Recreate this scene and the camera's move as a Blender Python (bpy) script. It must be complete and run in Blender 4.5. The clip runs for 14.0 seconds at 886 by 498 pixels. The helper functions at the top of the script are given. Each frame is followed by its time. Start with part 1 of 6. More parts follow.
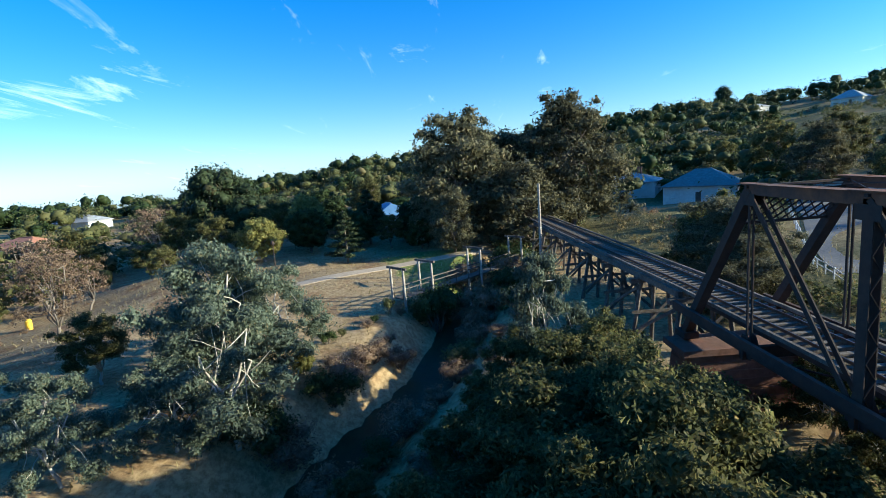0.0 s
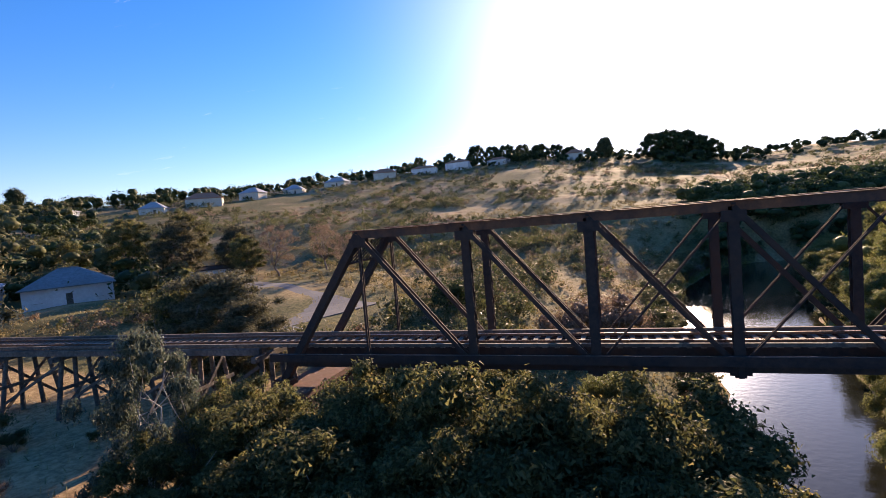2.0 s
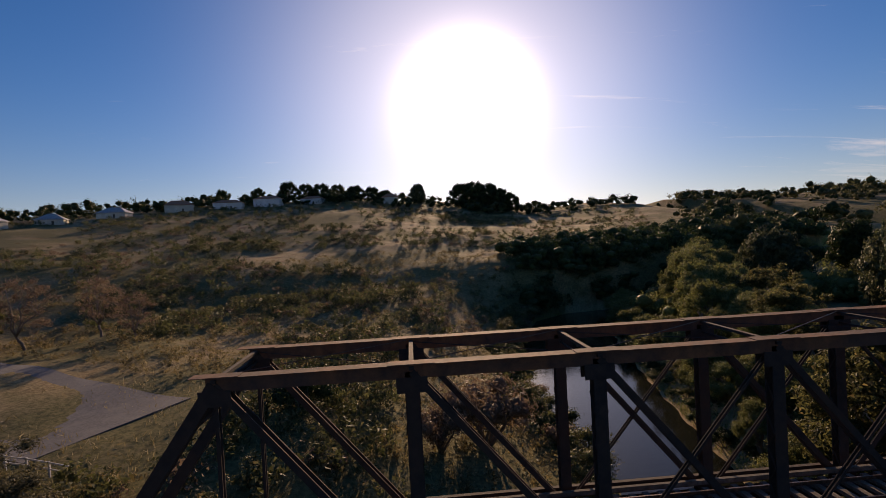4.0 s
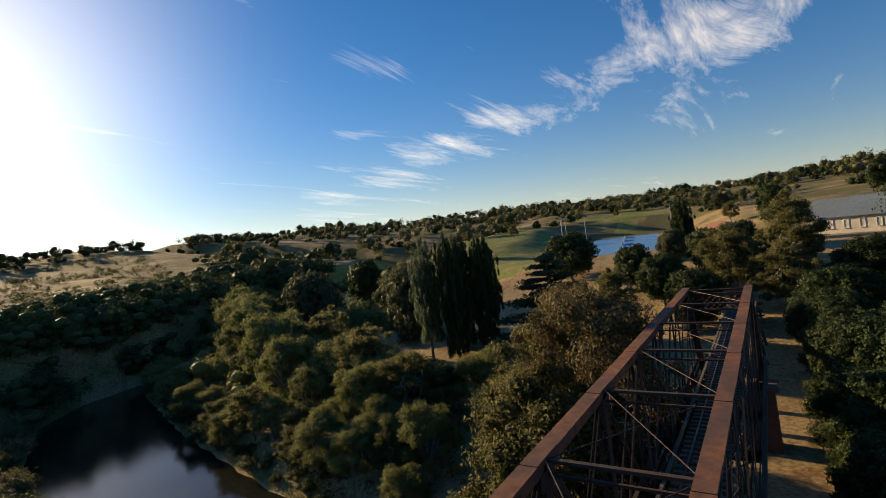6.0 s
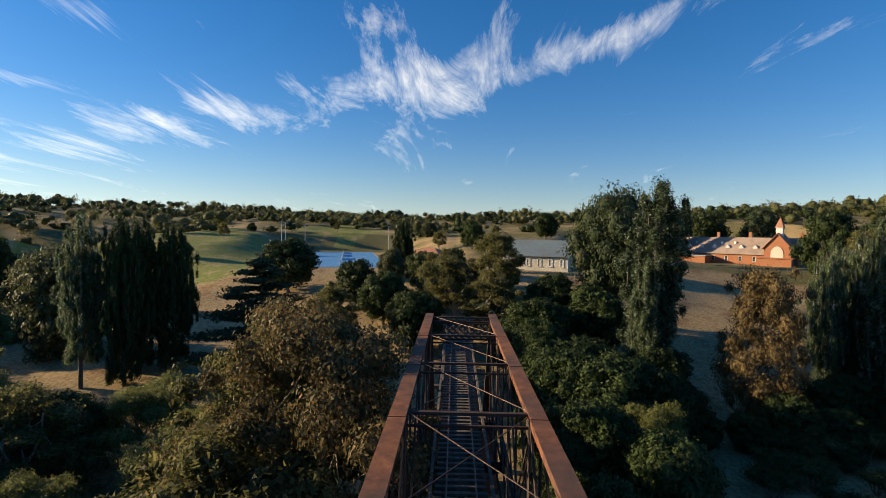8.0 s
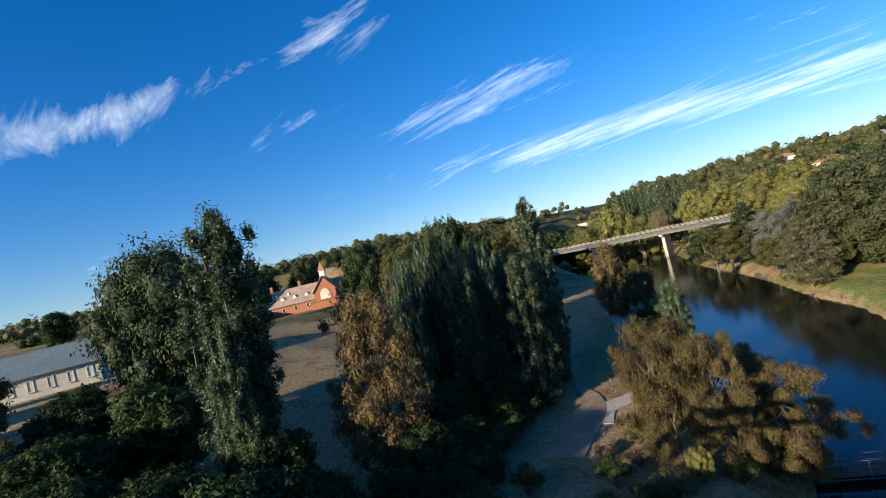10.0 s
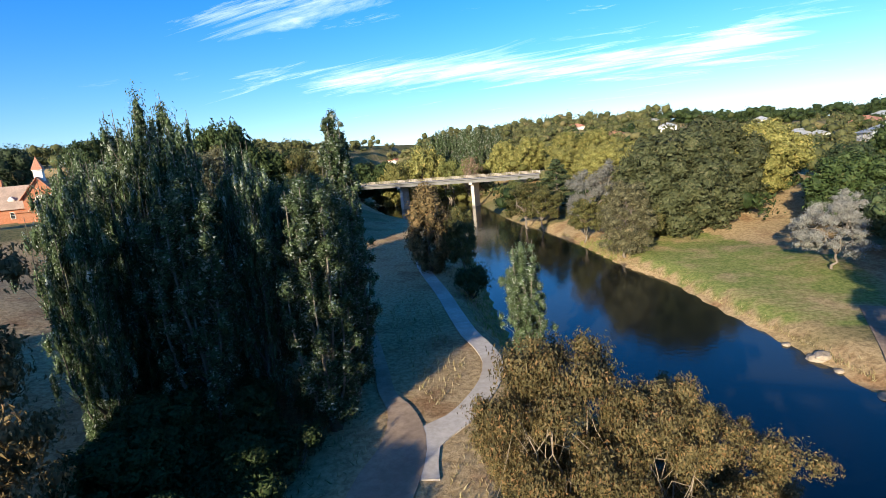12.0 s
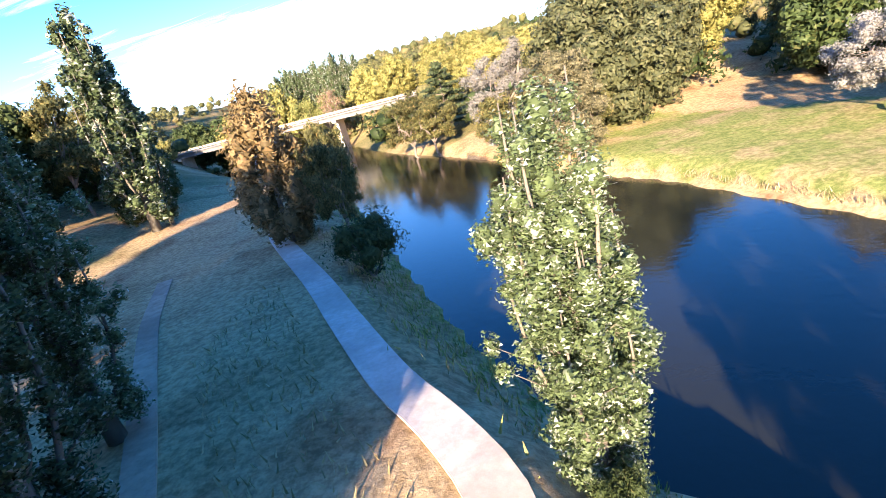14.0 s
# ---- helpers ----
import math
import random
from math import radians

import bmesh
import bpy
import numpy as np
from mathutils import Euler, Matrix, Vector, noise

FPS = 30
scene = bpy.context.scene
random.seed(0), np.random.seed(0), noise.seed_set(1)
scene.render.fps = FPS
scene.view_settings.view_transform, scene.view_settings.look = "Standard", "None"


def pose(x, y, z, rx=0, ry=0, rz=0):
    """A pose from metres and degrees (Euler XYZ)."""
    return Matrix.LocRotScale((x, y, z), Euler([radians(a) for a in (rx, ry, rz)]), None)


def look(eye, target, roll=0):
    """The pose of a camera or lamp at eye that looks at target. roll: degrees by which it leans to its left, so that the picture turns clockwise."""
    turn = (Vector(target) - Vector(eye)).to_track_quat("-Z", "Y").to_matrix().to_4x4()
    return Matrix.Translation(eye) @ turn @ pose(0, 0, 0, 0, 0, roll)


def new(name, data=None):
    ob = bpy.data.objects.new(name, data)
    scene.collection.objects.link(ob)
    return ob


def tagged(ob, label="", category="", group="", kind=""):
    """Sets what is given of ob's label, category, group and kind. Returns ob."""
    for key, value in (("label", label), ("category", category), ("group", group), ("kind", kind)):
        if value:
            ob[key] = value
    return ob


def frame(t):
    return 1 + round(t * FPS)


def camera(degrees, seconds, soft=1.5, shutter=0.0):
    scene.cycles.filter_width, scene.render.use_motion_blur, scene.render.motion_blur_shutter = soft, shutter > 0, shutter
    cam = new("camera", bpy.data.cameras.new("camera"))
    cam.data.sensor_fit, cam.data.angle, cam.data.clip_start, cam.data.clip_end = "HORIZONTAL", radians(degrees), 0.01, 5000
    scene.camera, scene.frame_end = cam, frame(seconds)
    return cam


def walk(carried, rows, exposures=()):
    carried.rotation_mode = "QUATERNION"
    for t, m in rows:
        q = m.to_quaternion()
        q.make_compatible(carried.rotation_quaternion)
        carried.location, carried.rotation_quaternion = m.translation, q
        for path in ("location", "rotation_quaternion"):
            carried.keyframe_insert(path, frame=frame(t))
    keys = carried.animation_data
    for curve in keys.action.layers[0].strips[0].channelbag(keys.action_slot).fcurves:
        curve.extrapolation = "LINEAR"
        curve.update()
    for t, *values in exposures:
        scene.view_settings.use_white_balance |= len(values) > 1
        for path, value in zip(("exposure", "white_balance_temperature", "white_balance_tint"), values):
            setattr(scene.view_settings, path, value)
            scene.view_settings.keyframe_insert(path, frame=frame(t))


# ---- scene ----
cam = camera(83.0, 14.0, 0.8)
# seconds, x, y, z, yaw, pitch, roll; x runs along the bridge, y towards the sun, water at z = 0
PATH = [
    (0, 27.48, -13.33, 19.31, 89.37, -9.48, 4.58),
    (0.5, 25.61, -18.29, 18.43, 62.23, -4.20, 8.68),
    (1, 23.67, -22.01, 17.82, 39.65, -1.67, 9.52),
    (1.5, 21.40, -24.17, 17.65, 27.11, -2.60, 7.13),
    (2, 19.15, -24.83, 17.86, 17.97, -3.68, 4.88),
    (2.5, 17.20, -24.63, 18.53, 8.24, -4.49, 8.26),
    (2.7, 16.45, -24.19, 18.91, 5.56, -4.70, 7.38),
    (4.8, 11.05, -9.70, 22.65, -17.00, 1.90, 4.00),
    (5, 10.90, -8.30, 22.95, -22.80, 1.90, 4.60),
    (5.5, 10.45, -5.00, 23.60, -39.40, 1.30, 5.20),
    (6, 11.40, -1.85, 24.00, -56.90, -1.20, 7.40),
    (6.5, 13.00, 0.47, 24.05, -66.48, -1.51, 3.67),
    (7, 15.17, 2.19, 23.91, -72.96, -1.74, 1.32),
    (7.2, 16.13, 2.71, 23.77, -75.87, -1.84, 0.60),
    (9.3, 30.95, 1.37, 21.83, -117.06, 1.18, 4.65),
    (9.5, 32.74, 0.56, 21.63, -122.83, 1.78, 6.77),
    (10, 37.11, -2.34, 21.24, -137.47, 0.89, 13.59),
    (10.5, 41.11, -6.00, 21.11, -151.92, -4.20, 20.76),
    (11, 44.24, -10.19, 21.02, -160.52, -8.07, 23.32),
    (11.5, 46.87, -15.34, 20.76, -165.60, -10.60, 20.56),
    (12, 48.96, -21.02, 20.18, -159.53, -10.45, 5.35),
    (12.5, 51.08, -27.28, 18.77, -156.89, -15.21, -2.73),
    (13, 53.33, -33.77, 17.20, -156.08, -17.25, -5.67),
    (13.5, 55.84, -40.90, 15.38, -161.15, -17.38, -1.06),
    (14, 58.31, -48.35, 13.47, -175.27, -18.87, 13.85),
]
EXPOSURES = [(0.0, 1.32, 5600, -6), (0.5, 1.55, 6500, 6), (1.0, 1.6, 6750, 10), (1.5, 1.38, 7000, 16), (2.0, 1.38, 7500, 26), (2.7, 1.2, 7500, 28), (4.8, -0.65, 9000, 24), (5.5, -0.45, 8800, 15), (6.0, 0.5, 8900, 11), (7.2, 0.65, 8700, 9), (9.5, 0.85, 6300, 3), (10.5, 0.7, 6250, 3), (11.5, 0.9, 6400, 4), (12.0, 1.3, 6250, 5), (12.5, 1.9, 6800, 14), (13.0, 2.45, 6650, 16), (13.5, 2.75, 6550, 17), (14.0, 2.75, 6850, 20)]
walk(cam, [(t, pose(x, y, z, 90 + p, r, w)) for t, x, y, z, w, p, r in PATH], EXPOSURES)

# ---------------------------------------------------------------- light
SUN_AZ, SUN_EL = radians(7.5), radians(15.0)   # east of +y, above the horizon
to_sun = Vector((math.sin(SUN_AZ) * math.cos(SUN_EL), math.cos(SUN_AZ) * math.cos(SUN_EL), math.sin(SUN_EL)))
sun = new("sun", bpy.data.lights.new("sun", "SUN"))
sun.data.energy, sun.data.angle, sun.data.color = 4.9, radians(0.53), (1.0, 0.83, 0.6)
sun.matrix_world = look((0, 0, 300), Vector((0, 0, 300)) - to_sun)

world = bpy.data.worlds.new("sky")
scene.world = world
world.use_nodes = True
wn, wl = world.node_tree.nodes, world.node_tree.links
wn.clear()


def wnode(kind, **values):
    n = wn.new(kind)
    for k, v in values.items():
        n.inputs[k].default_value = v
    return n


def wmath(op, a, b=None, c=None, clamp=False):
    n = wn.new("ShaderNodeMath")
    n.operation, n.use_clamp = op, clamp
    for i, v in enumerate((a, b, c)):
        if v is None:
            continue
        if isinstance(v, (int, float)):
            n.inputs[i].default_value = v
        else:
            wl.new(v, n.inputs[i])
    return n.outputs[0]


sky = wn.new("ShaderNodeTexSky")
sky.sky_type, sky.sun_disc = "NISHITA", False
sky.sun_elevation, sky.sun_rotation = SUN_EL, SUN_AZ
sky.altitude, sky.air_density, sky.dust_density, sky.ozone_density = 500, 1.0, 0.15, 5.0
deep = wn.new("ShaderNodeHueSaturation")
deep.inputs["Saturation"].default_value = 1.2
wl.new(sky.outputs[0], deep.inputs["Color"])
coord = wn.new("ShaderNodeTexCoord")
sep = wn.new("ShaderNodeSeparateXYZ")
wl.new(coord.outputs["Generated"], sep.inputs[0])
tint = wn.new("ShaderNodeMixRGB")
tint.blend_type = "MULTIPLY"
tint.inputs[0].default_value = 1.0
tint.inputs[2].default_value = (0.84, 0.97, 1.14, 1)
wl.new(deep.outputs[0], tint.inputs[1])
# pale blue-white air low over the land
grey = wn.new("ShaderNodeRGBToBW")
wl.new(deep.outputs[0], grey.inputs[0])
pale = wn.new("ShaderNodeMixRGB")
pale.blend_type = "MULTIPLY"
pale.inputs[0].default_value = 1.0
pale.inputs[2].default_value = (0.9, 1.03, 1.14, 1)
wl.new(grey.outputs[0], pale.inputs[1])
low_air = wn.new("ShaderNodeMixRGB")
wl.new(wmath("MULTIPLY", wmath("EXPONENT", wmath("MULTIPLY", wmath("MAXIMUM", sep.outputs[2], 0.0), -9.0)), 0.85), low_air.inputs[0])
wl.new(tint.outputs[0], low_air.inputs[1])
wl.new(pale.outputs[0], low_air.inputs[2])
# high thin cloud: streaks on a plane far overhead, thickest along one bank of cirrus
up = wmath("ADD", wmath("MAXIMUM", sep.outputs[2], 0.0), 0.1)
flat = wn.new("ShaderNodeCombineXYZ")
wl.new(wmath("DIVIDE", sep.outputs[0], up), flat.inputs[0])
wl.new(wmath("DIVIDE", sep.outputs[1], up), flat.inputs[1])
turn = wn.new("ShaderNodeMapping")
turn.inputs["Rotation"].default_value = (0, 0, radians(-35))
turn.inputs["Scale"].default_value = (0.45, 1.9, 1)
wl.new(flat.outputs[0], turn.inputs[0])
cirrus = wnode("ShaderNodeTexNoise", Scale=1.5, Detail=11.0, Roughness=0.7, Distortion=0.9)
wl.new(turn.outputs[0], cirrus.inputs["Vector"])


def sky_dir(az, el):
    a, e = radians(az), radians(el)
    return Vector((-math.sin(a) * math.cos(e), math.cos(a) * math.cos(e), math.sin(e)))


def dot(v):
    n = wn.new("ShaderNodeVectorMath")
    n.operation = "DOT_PRODUCT"
    n.inputs[1].default_value = v
    wl.new(coord.outputs["Generated"], n.inputs[0])
    return n.outputs["Value"]


def bank(az0, el0, az1, el1, thick, reach):
    """Strength of a bank of cloud lying along the arc between two directions."""
    p, q = sky_dir(az0, el0), sky_dir(az1, el1)
    off = wmath("DIVIDE", dot(p.cross(q).normalized()), thick)
    along = wmath("DIVIDE", wmath("SUBTRACT", 1.0, dot((p + q).normalized())), reach)
    return wmath("EXPONENT", wmath("MULTIPLY", wmath("ADD", wmath("MULTIPLY", off, off), wmath("MULTIPLY", along, along)), -1.0))


banks = wmath("MULTIPLY", bank(-42, 4, -96, 19, 0.05, 0.13), 0.9)
for row, strength in (((-82, 9, -103, 27, 0.05, 0.025), 0.55), ((-90, 14.5, -112, 21.5, 0.03, 0.02), 0.6), ((-112, 22, -134, 25.5, 0.03, 0.025), 0.75), ((-122, 17, -133, 18.5, 0.02, 0.01), 0.5), ((-136, 14.5, -155, 17, 0.03, 0.02), 0.8),
                      ((-143, 9.2, 168, 6.5, 0.03, 0.09), 1.0), ((-150, 8.4, -172, 7.8, 0.02, 0.03), 0.35), ((160, 11, 172, 8, 0.03, 0.015), 0.7), ((124, 9, 141, 6, 0.035, 0.03), 0.7), ((-48, 20, -52, 19, 0.03, 0.004), 0.45), ((-44, 12, -56, 13.5, 0.016, 0.012), 0.5)):
    banks = wmath("ADD", banks, wmath("MULTIPLY", bank(*row), strength))
cover = wmath("MULTIPLY_ADD", banks, 0.24, cirrus.outputs["Fac"])
cover = wmath("MULTIPLY_ADD", cover, 2.7, -1.66, clamp=True)
feather = wn.new("ShaderNodeMapping")
feather.inputs["Rotation"].default_value = (0, 0, radians(-50))
feather.inputs["Scale"].default_value = (1.1, 3.8, 1)
wl.new(flat.outputs[0], feather.inputs[0])
comb = wnode("ShaderNodeTexNoise", Scale=2.2, Detail=6.0, Roughness=0.6, Distortion=0.8)
wl.new(feather.outputs[0], comb.inputs["Vector"])
cover = wmath("MULTIPLY", cover, wmath("MULTIPLY_ADD", comb.outputs["Fac"], 2.6, -0.5, clamp=True))
cloud = wn.new("ShaderNodeMixRGB")
cloud.inputs[2].default_value = (9.5, 9.6, 10.0, 1)
wl.new(wmath("MULTIPLY", cover, 0.85), cloud.inputs[0])
wl.new(low_air.outputs[0], cloud.inputs[1])
# glow added to the sky round the sun: bright air, and a stand-in for glare
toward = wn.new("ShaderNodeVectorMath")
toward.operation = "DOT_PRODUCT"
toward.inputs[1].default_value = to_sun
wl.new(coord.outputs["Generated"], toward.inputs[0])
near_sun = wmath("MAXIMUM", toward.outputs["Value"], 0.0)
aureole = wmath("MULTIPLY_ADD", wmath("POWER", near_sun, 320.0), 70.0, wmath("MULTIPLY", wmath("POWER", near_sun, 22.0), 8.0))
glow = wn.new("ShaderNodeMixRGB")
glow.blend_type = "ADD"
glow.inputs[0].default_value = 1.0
glow_tint = wn.new("ShaderNodeMixRGB")
glow_tint.blend_type = "MULTIPLY"
glow_tint.inputs[0].default_value = 1.0
glow_tint.inputs[1].default_value = (1.0, 0.95, 0.88, 1)
wl.new(aureole, glow_tint.inputs[2])
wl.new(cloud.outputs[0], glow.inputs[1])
wl.new(glow_tint.outputs[0], glow.inputs[2])
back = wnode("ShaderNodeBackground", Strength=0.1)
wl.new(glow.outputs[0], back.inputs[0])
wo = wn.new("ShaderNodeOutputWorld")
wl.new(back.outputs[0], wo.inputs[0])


# ---------------------------------------------------------------- materials
def material(name, low, high, scale=3.0, rough=0.8, metal=0.0, bump=0.3, second=None, mix=0.5, by="noise", coords="Object", spec=0.4):
    """A surface whose colour wanders between two tones at two scales, with fine relief."""
    m = bpy.data.materials.new(name)
    m.use_nodes = True
    n, l = m.node_tree.nodes, m.node_tree.links
    p = n["Principled BSDF"]
    p.inputs["Roughness"].default_value, p.inputs["Metallic"].default_value = rough, metal
    p.inputs["Specular IOR Level"].default_value = spec
    c = n.new("ShaderNodeTexCoord")
    a = n.new("ShaderNodeTexNoise")
    a.inputs["Scale"].default_value, a.inputs["Detail"].default_value, a.inputs["Roughness"].default_value = scale, 8, 0.65
    b = n.new("ShaderNodeTexNoise")
    b.inputs["Scale"].default_value, b.inputs["Detail"].default_value = scale * 0.12, 4
    l.new(c.outputs[coords], a.inputs["Vector"])
    l.new(c.outputs[coords], b.inputs["Vector"])
    r = n.new("ShaderNodeValToRGB")
    r.color_ramp.elements[0].position, r.color_ramp.elements[1].position = 0.32, 0.68
    r.color_ramp.elements[0].color, r.color_ramp.elements[1].color = (*low, 1), (*high, 1)
    l.new(a.outputs["Fac"], r.inputs[0])
    out = r.outputs[0]
    if second:
        s = n.new("ShaderNodeMapRange")
        s.inputs["From Min"].default_value, s.inputs["From Max"].default_value = 0.42, 0.62
        s.inputs["To Max"].default_value = mix
        l.new(b.outputs["Fac"], s.inputs["Value"])
        x = n.new("ShaderNodeMixRGB")
        x.inputs[2].default_value = (*second, 1)
        l.new(s.outputs[0], x.inputs[0])
        l.new(out, x.inputs[1])
        out = x.outputs[0]
    l.new(out, p.inputs["Base Color"])
    if bump:
        u = n.new("ShaderNodeBump")
        u.inputs["Strength"].default_value, u.inputs["Distance"].default_value = bump, 0.05
        l.new(a.outputs["Fac"], u.inputs["Height"])
        l.new(u.outputs[0], p.inputs["Normal"])
    return m


def leaf_material(name, dark, light, dry, dry_share=0.12, through_light=0.35):
    """Leaves: each its own tone, some of them dry, with light passing through."""
    m = bpy.data.materials.new(name)
    m.use_nodes = True
    n, l = m.node_tree.nodes, m.node_tree.links
    p = n["Principled BSDF"]
    p.inputs["Roughness"].default_value = 0.62
    p.inputs["Specular IOR Level"].default_value = 0.16
    geo, info = n.new("ShaderNodeNewGeometry"), n.new("ShaderNodeObjectInfo")
    r = n.new("ShaderNodeValToRGB")
    e = r.color_ramp.elements
    e[0].position, e[0].color = 0.0, (*dark, 1)
    e[1].position, e[1].color = 1.0 - dry_share, (*light, 1)
    k = e.new(1.0)
    k.color = (*dry, 1)
    l.new(geo.outputs["Random Per Island"], r.inputs[0])
    h = n.new("ShaderNodeHueSaturation")
    h.inputs["Saturation"].default_value = 1.0
    v = n.new("ShaderNodeMapRange")
    v.inputs["To Min"].default_value, v.inputs["To Max"].default_value = 0.78, 1.22
    l.new(info.outputs["Random"], v.inputs["Value"])
    l.new(v.outputs[0], h.inputs["Value"])
    l.new(r.outputs[0], h.inputs["Color"])
    l.new(h.outputs[0], p.inputs["Base Color"])
    t = n.new("ShaderNodeBsdfTranslucent")
    l.new(h.outputs[0], t.inputs["Color"])
    mixer = n.new("ShaderNodeMixShader")
    mixer.inputs[0].default_value = through_light
    l.new(p.outputs[0], mixer.inputs[1])
    l.new(t.outputs[0], mixer.inputs[2])
    l.new(mixer.outputs[0], n["Material Output"].inputs["Surface"])
    return m


RUST = material("rusted_iron", (0.1, 0.036, 0.018), (0.28, 0.1, 0.04), 2.5, 0.85, 0.0, 0.4, (0.045, 0.036, 0.034), 0.6)
DARK_IRON = material("dark_iron", (0.02, 0.016, 0.015), (0.055, 0.034, 0.026), 3.0, 0.85, 0.0, 0.3, (0.09, 0.04, 0.022), 0.5)
RAIL = material("rail_steel", (0.10, 0.06, 0.045), (0.2, 0.14, 0.11), 6.0, 0.4, 0.8, 0.2)
TIMBER = material("weathered_timber", (0.07, 0.055, 0.045), (0.2, 0.165, 0.13), 4.0, 0.9, 0, 0.5, (0.05, 0.04, 0.034), 0.6)
PALE_TIMBER = material("bleached_timber", (0.26, 0.22, 0.18), (0.46, 0.41, 0.35), 5.0, 0.9, 0, 0.4)
SLEEPER = material("sleeper_timber", (0.07, 0.055, 0.042), (0.19, 0.155, 0.125), 5.0, 0.9, 0, 0.5)
BRICK = material("red_masonry", (0.12, 0.05, 0.034), (0.23, 0.1, 0.066), 3.0, 0.9, 0, 0.6, (0.13, 0.085, 0.065), 0.55)
CONCRETE = material("concrete", (0.37, 0.32, 0.27), (0.52, 0.46, 0.4), 2.0, 0.9, 0, 0.25, (0.3, 0.25, 0.2), 0.5)
ASPHALT = material("asphalt", (0.09, 0.09, 0.092), (0.16, 0.157, 0.155), 4.0, 0.9, 0, 0.3, (0.2, 0.19, 0.175), 0.4)
BARK = material("grey_bark", (0.1, 0.08, 0.065), (0.24, 0.2, 0.165), 6.0, 0.9, 0, 0.6)
POPLAR_BARK = material("poplar_bark", (0.07, 0.062, 0.046), (0.17, 0.15, 0.118), 5.0, 0.85, 0, 0.4)
TAN_BARK = material("tan_bark", (0.13, 0.1, 0.07), (0.27, 0.215, 0.155), 5.0, 0.85, 0, 0.3)
WARM_BRICK = material("warm_brick", (0.27, 0.095, 0.045), (0.43, 0.175, 0.09), 3.0, 0.9, 0, 0.5, (0.3, 0.15, 0.09), 0.5)
OLD_CONCRETE = material("old_concrete", (0.25, 0.175, 0.115), (0.41, 0.3, 0.21), 1.5, 0.95, 0, 0.4, (0.15, 0.1, 0.07), 0.6)
DARK_CONCRETE = material("dark_concrete", (0.035, 0.03, 0.026), (0.11, 0.09, 0.07), 1.8, 0.7, 0, 0.5, (0.02, 0.022, 0.015), 0.5)
HALL_ROOF = material("weathered_iron_roof", (0.12, 0.16, 0.17), (0.21, 0.26, 0.27), 2.0, 0.6, 0.1, 0.15, (0.16, 0.15, 0.14), 0.4)
GUM_BARK = material("pale_gum_bark", (0.32, 0.28, 0.23), (0.55, 0.51, 0.45), 3.0, 0.75, 0, 0.3, (0.25, 0.2, 0.16), 0.5)
PALE_WALL = material("cream_wall", (0.5, 0.46, 0.38), (0.62, 0.58, 0.49), 2.0, 0.85, 0, 0.15, (0.44, 0.38, 0.3), 0.4)
WHITE_WALL = material("white_paint", (0.6, 0.59, 0.57), (0.78, 0.77, 0.74), 2.0, 0.8, 0, 0.15, (0.45, 0.42, 0.38), 0.5)
GREY_ROOF = material("iron_roof", (0.27, 0.28, 0.29), (0.43, 0.45, 0.46), 2.0, 0.6, 0.15, 0.15, (0.3, 0.25, 0.22), 0.4)
BLUE_ROOF = material("blue_roof", (0.12, 0.24, 0.42), (0.2, 0.34, 0.52), 2.0, 0.4, 0.2, 0.1)
TAN_TILES = material("tan_tiles", (0.27, 0.19, 0.145), (0.42, 0.32, 0.26), 4.0, 0.9, 0, 0.4, (0.2, 0.15, 0.12), 0.5)
RED_ROOF = material("red_tiles", (0.3, 0.12, 0.07), (0.46, 0.22, 0.14), 4.0, 0.85, 0, 0.4)
DARK_GLASS = material("window_glass", (0.02, 0.025, 0.03), (0.05, 0.055, 0.06), 1.0, 0.08, 0, 0, spec=0.6)
COURT_BLUE = material("court_paint", (0.04, 0.2, 0.42), (0.07, 0.28, 0.52), 1.5, 0.7, 0, 0.1)
LINE_WHITE = material("line_paint", (0.7, 0.7, 0.7), (0.8, 0.8, 0.8), 3.0, 0.7, 0, 0.1)
STEEL = material("galvanised_steel", (0.35, 0.36, 0.37), (0.5, 0.51, 0.52), 4.0, 0.45, 0.7, 0.1)
YELLOW = material("yellow_plastic", (0.6, 0.36, 0.03), (0.7, 0.45, 0.05), 4.0, 0.5, 0, 0)
ROCK = material("river_rock", (0.16, 0.13, 0.1), (0.34, 0.28, 0.22), 1.5, 0.9, 0, 0.6)

LEAF_GUM = leaf_material("gum_leaves", (0.06, 0.066, 0.026), (0.188, 0.182, 0.072), (0.29, 0.215, 0.09), 0.14, 0.55)
LEAF_BLUEGUM = leaf_material("blue_gum_leaves", (0.075, 0.1, 0.07), (0.18, 0.21, 0.15), (0.2, 0.17, 0.09), 0.1)
LEAF_GOLD = leaf_material("autumn_gum_leaves", (0.065, 0.056, 0.024), (0.19, 0.152, 0.068), (0.26, 0.145, 0.065), 0.25)
LEAF_POPLAR = leaf_material("poplar_leaves", (0.036, 0.052, 0.024), (0.118, 0.166, 0.074), (0.46, 0.49, 0.43), 0.18, 0.42)
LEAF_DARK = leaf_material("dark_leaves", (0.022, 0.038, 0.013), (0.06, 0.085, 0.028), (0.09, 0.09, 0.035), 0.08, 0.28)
LEAF_PINE = leaf_material("pine_needles", (0.024, 0.038, 0.018), (0.06, 0.08, 0.035), (0.09, 0.07, 0.035), 0.08, 0.15)
LEAF_YELLOW = leaf_material("yellowing_leaves", (0.115, 0.118, 0.034), (0.275, 0.258, 0.085), (0.34, 0.27, 0.09), 0.15)
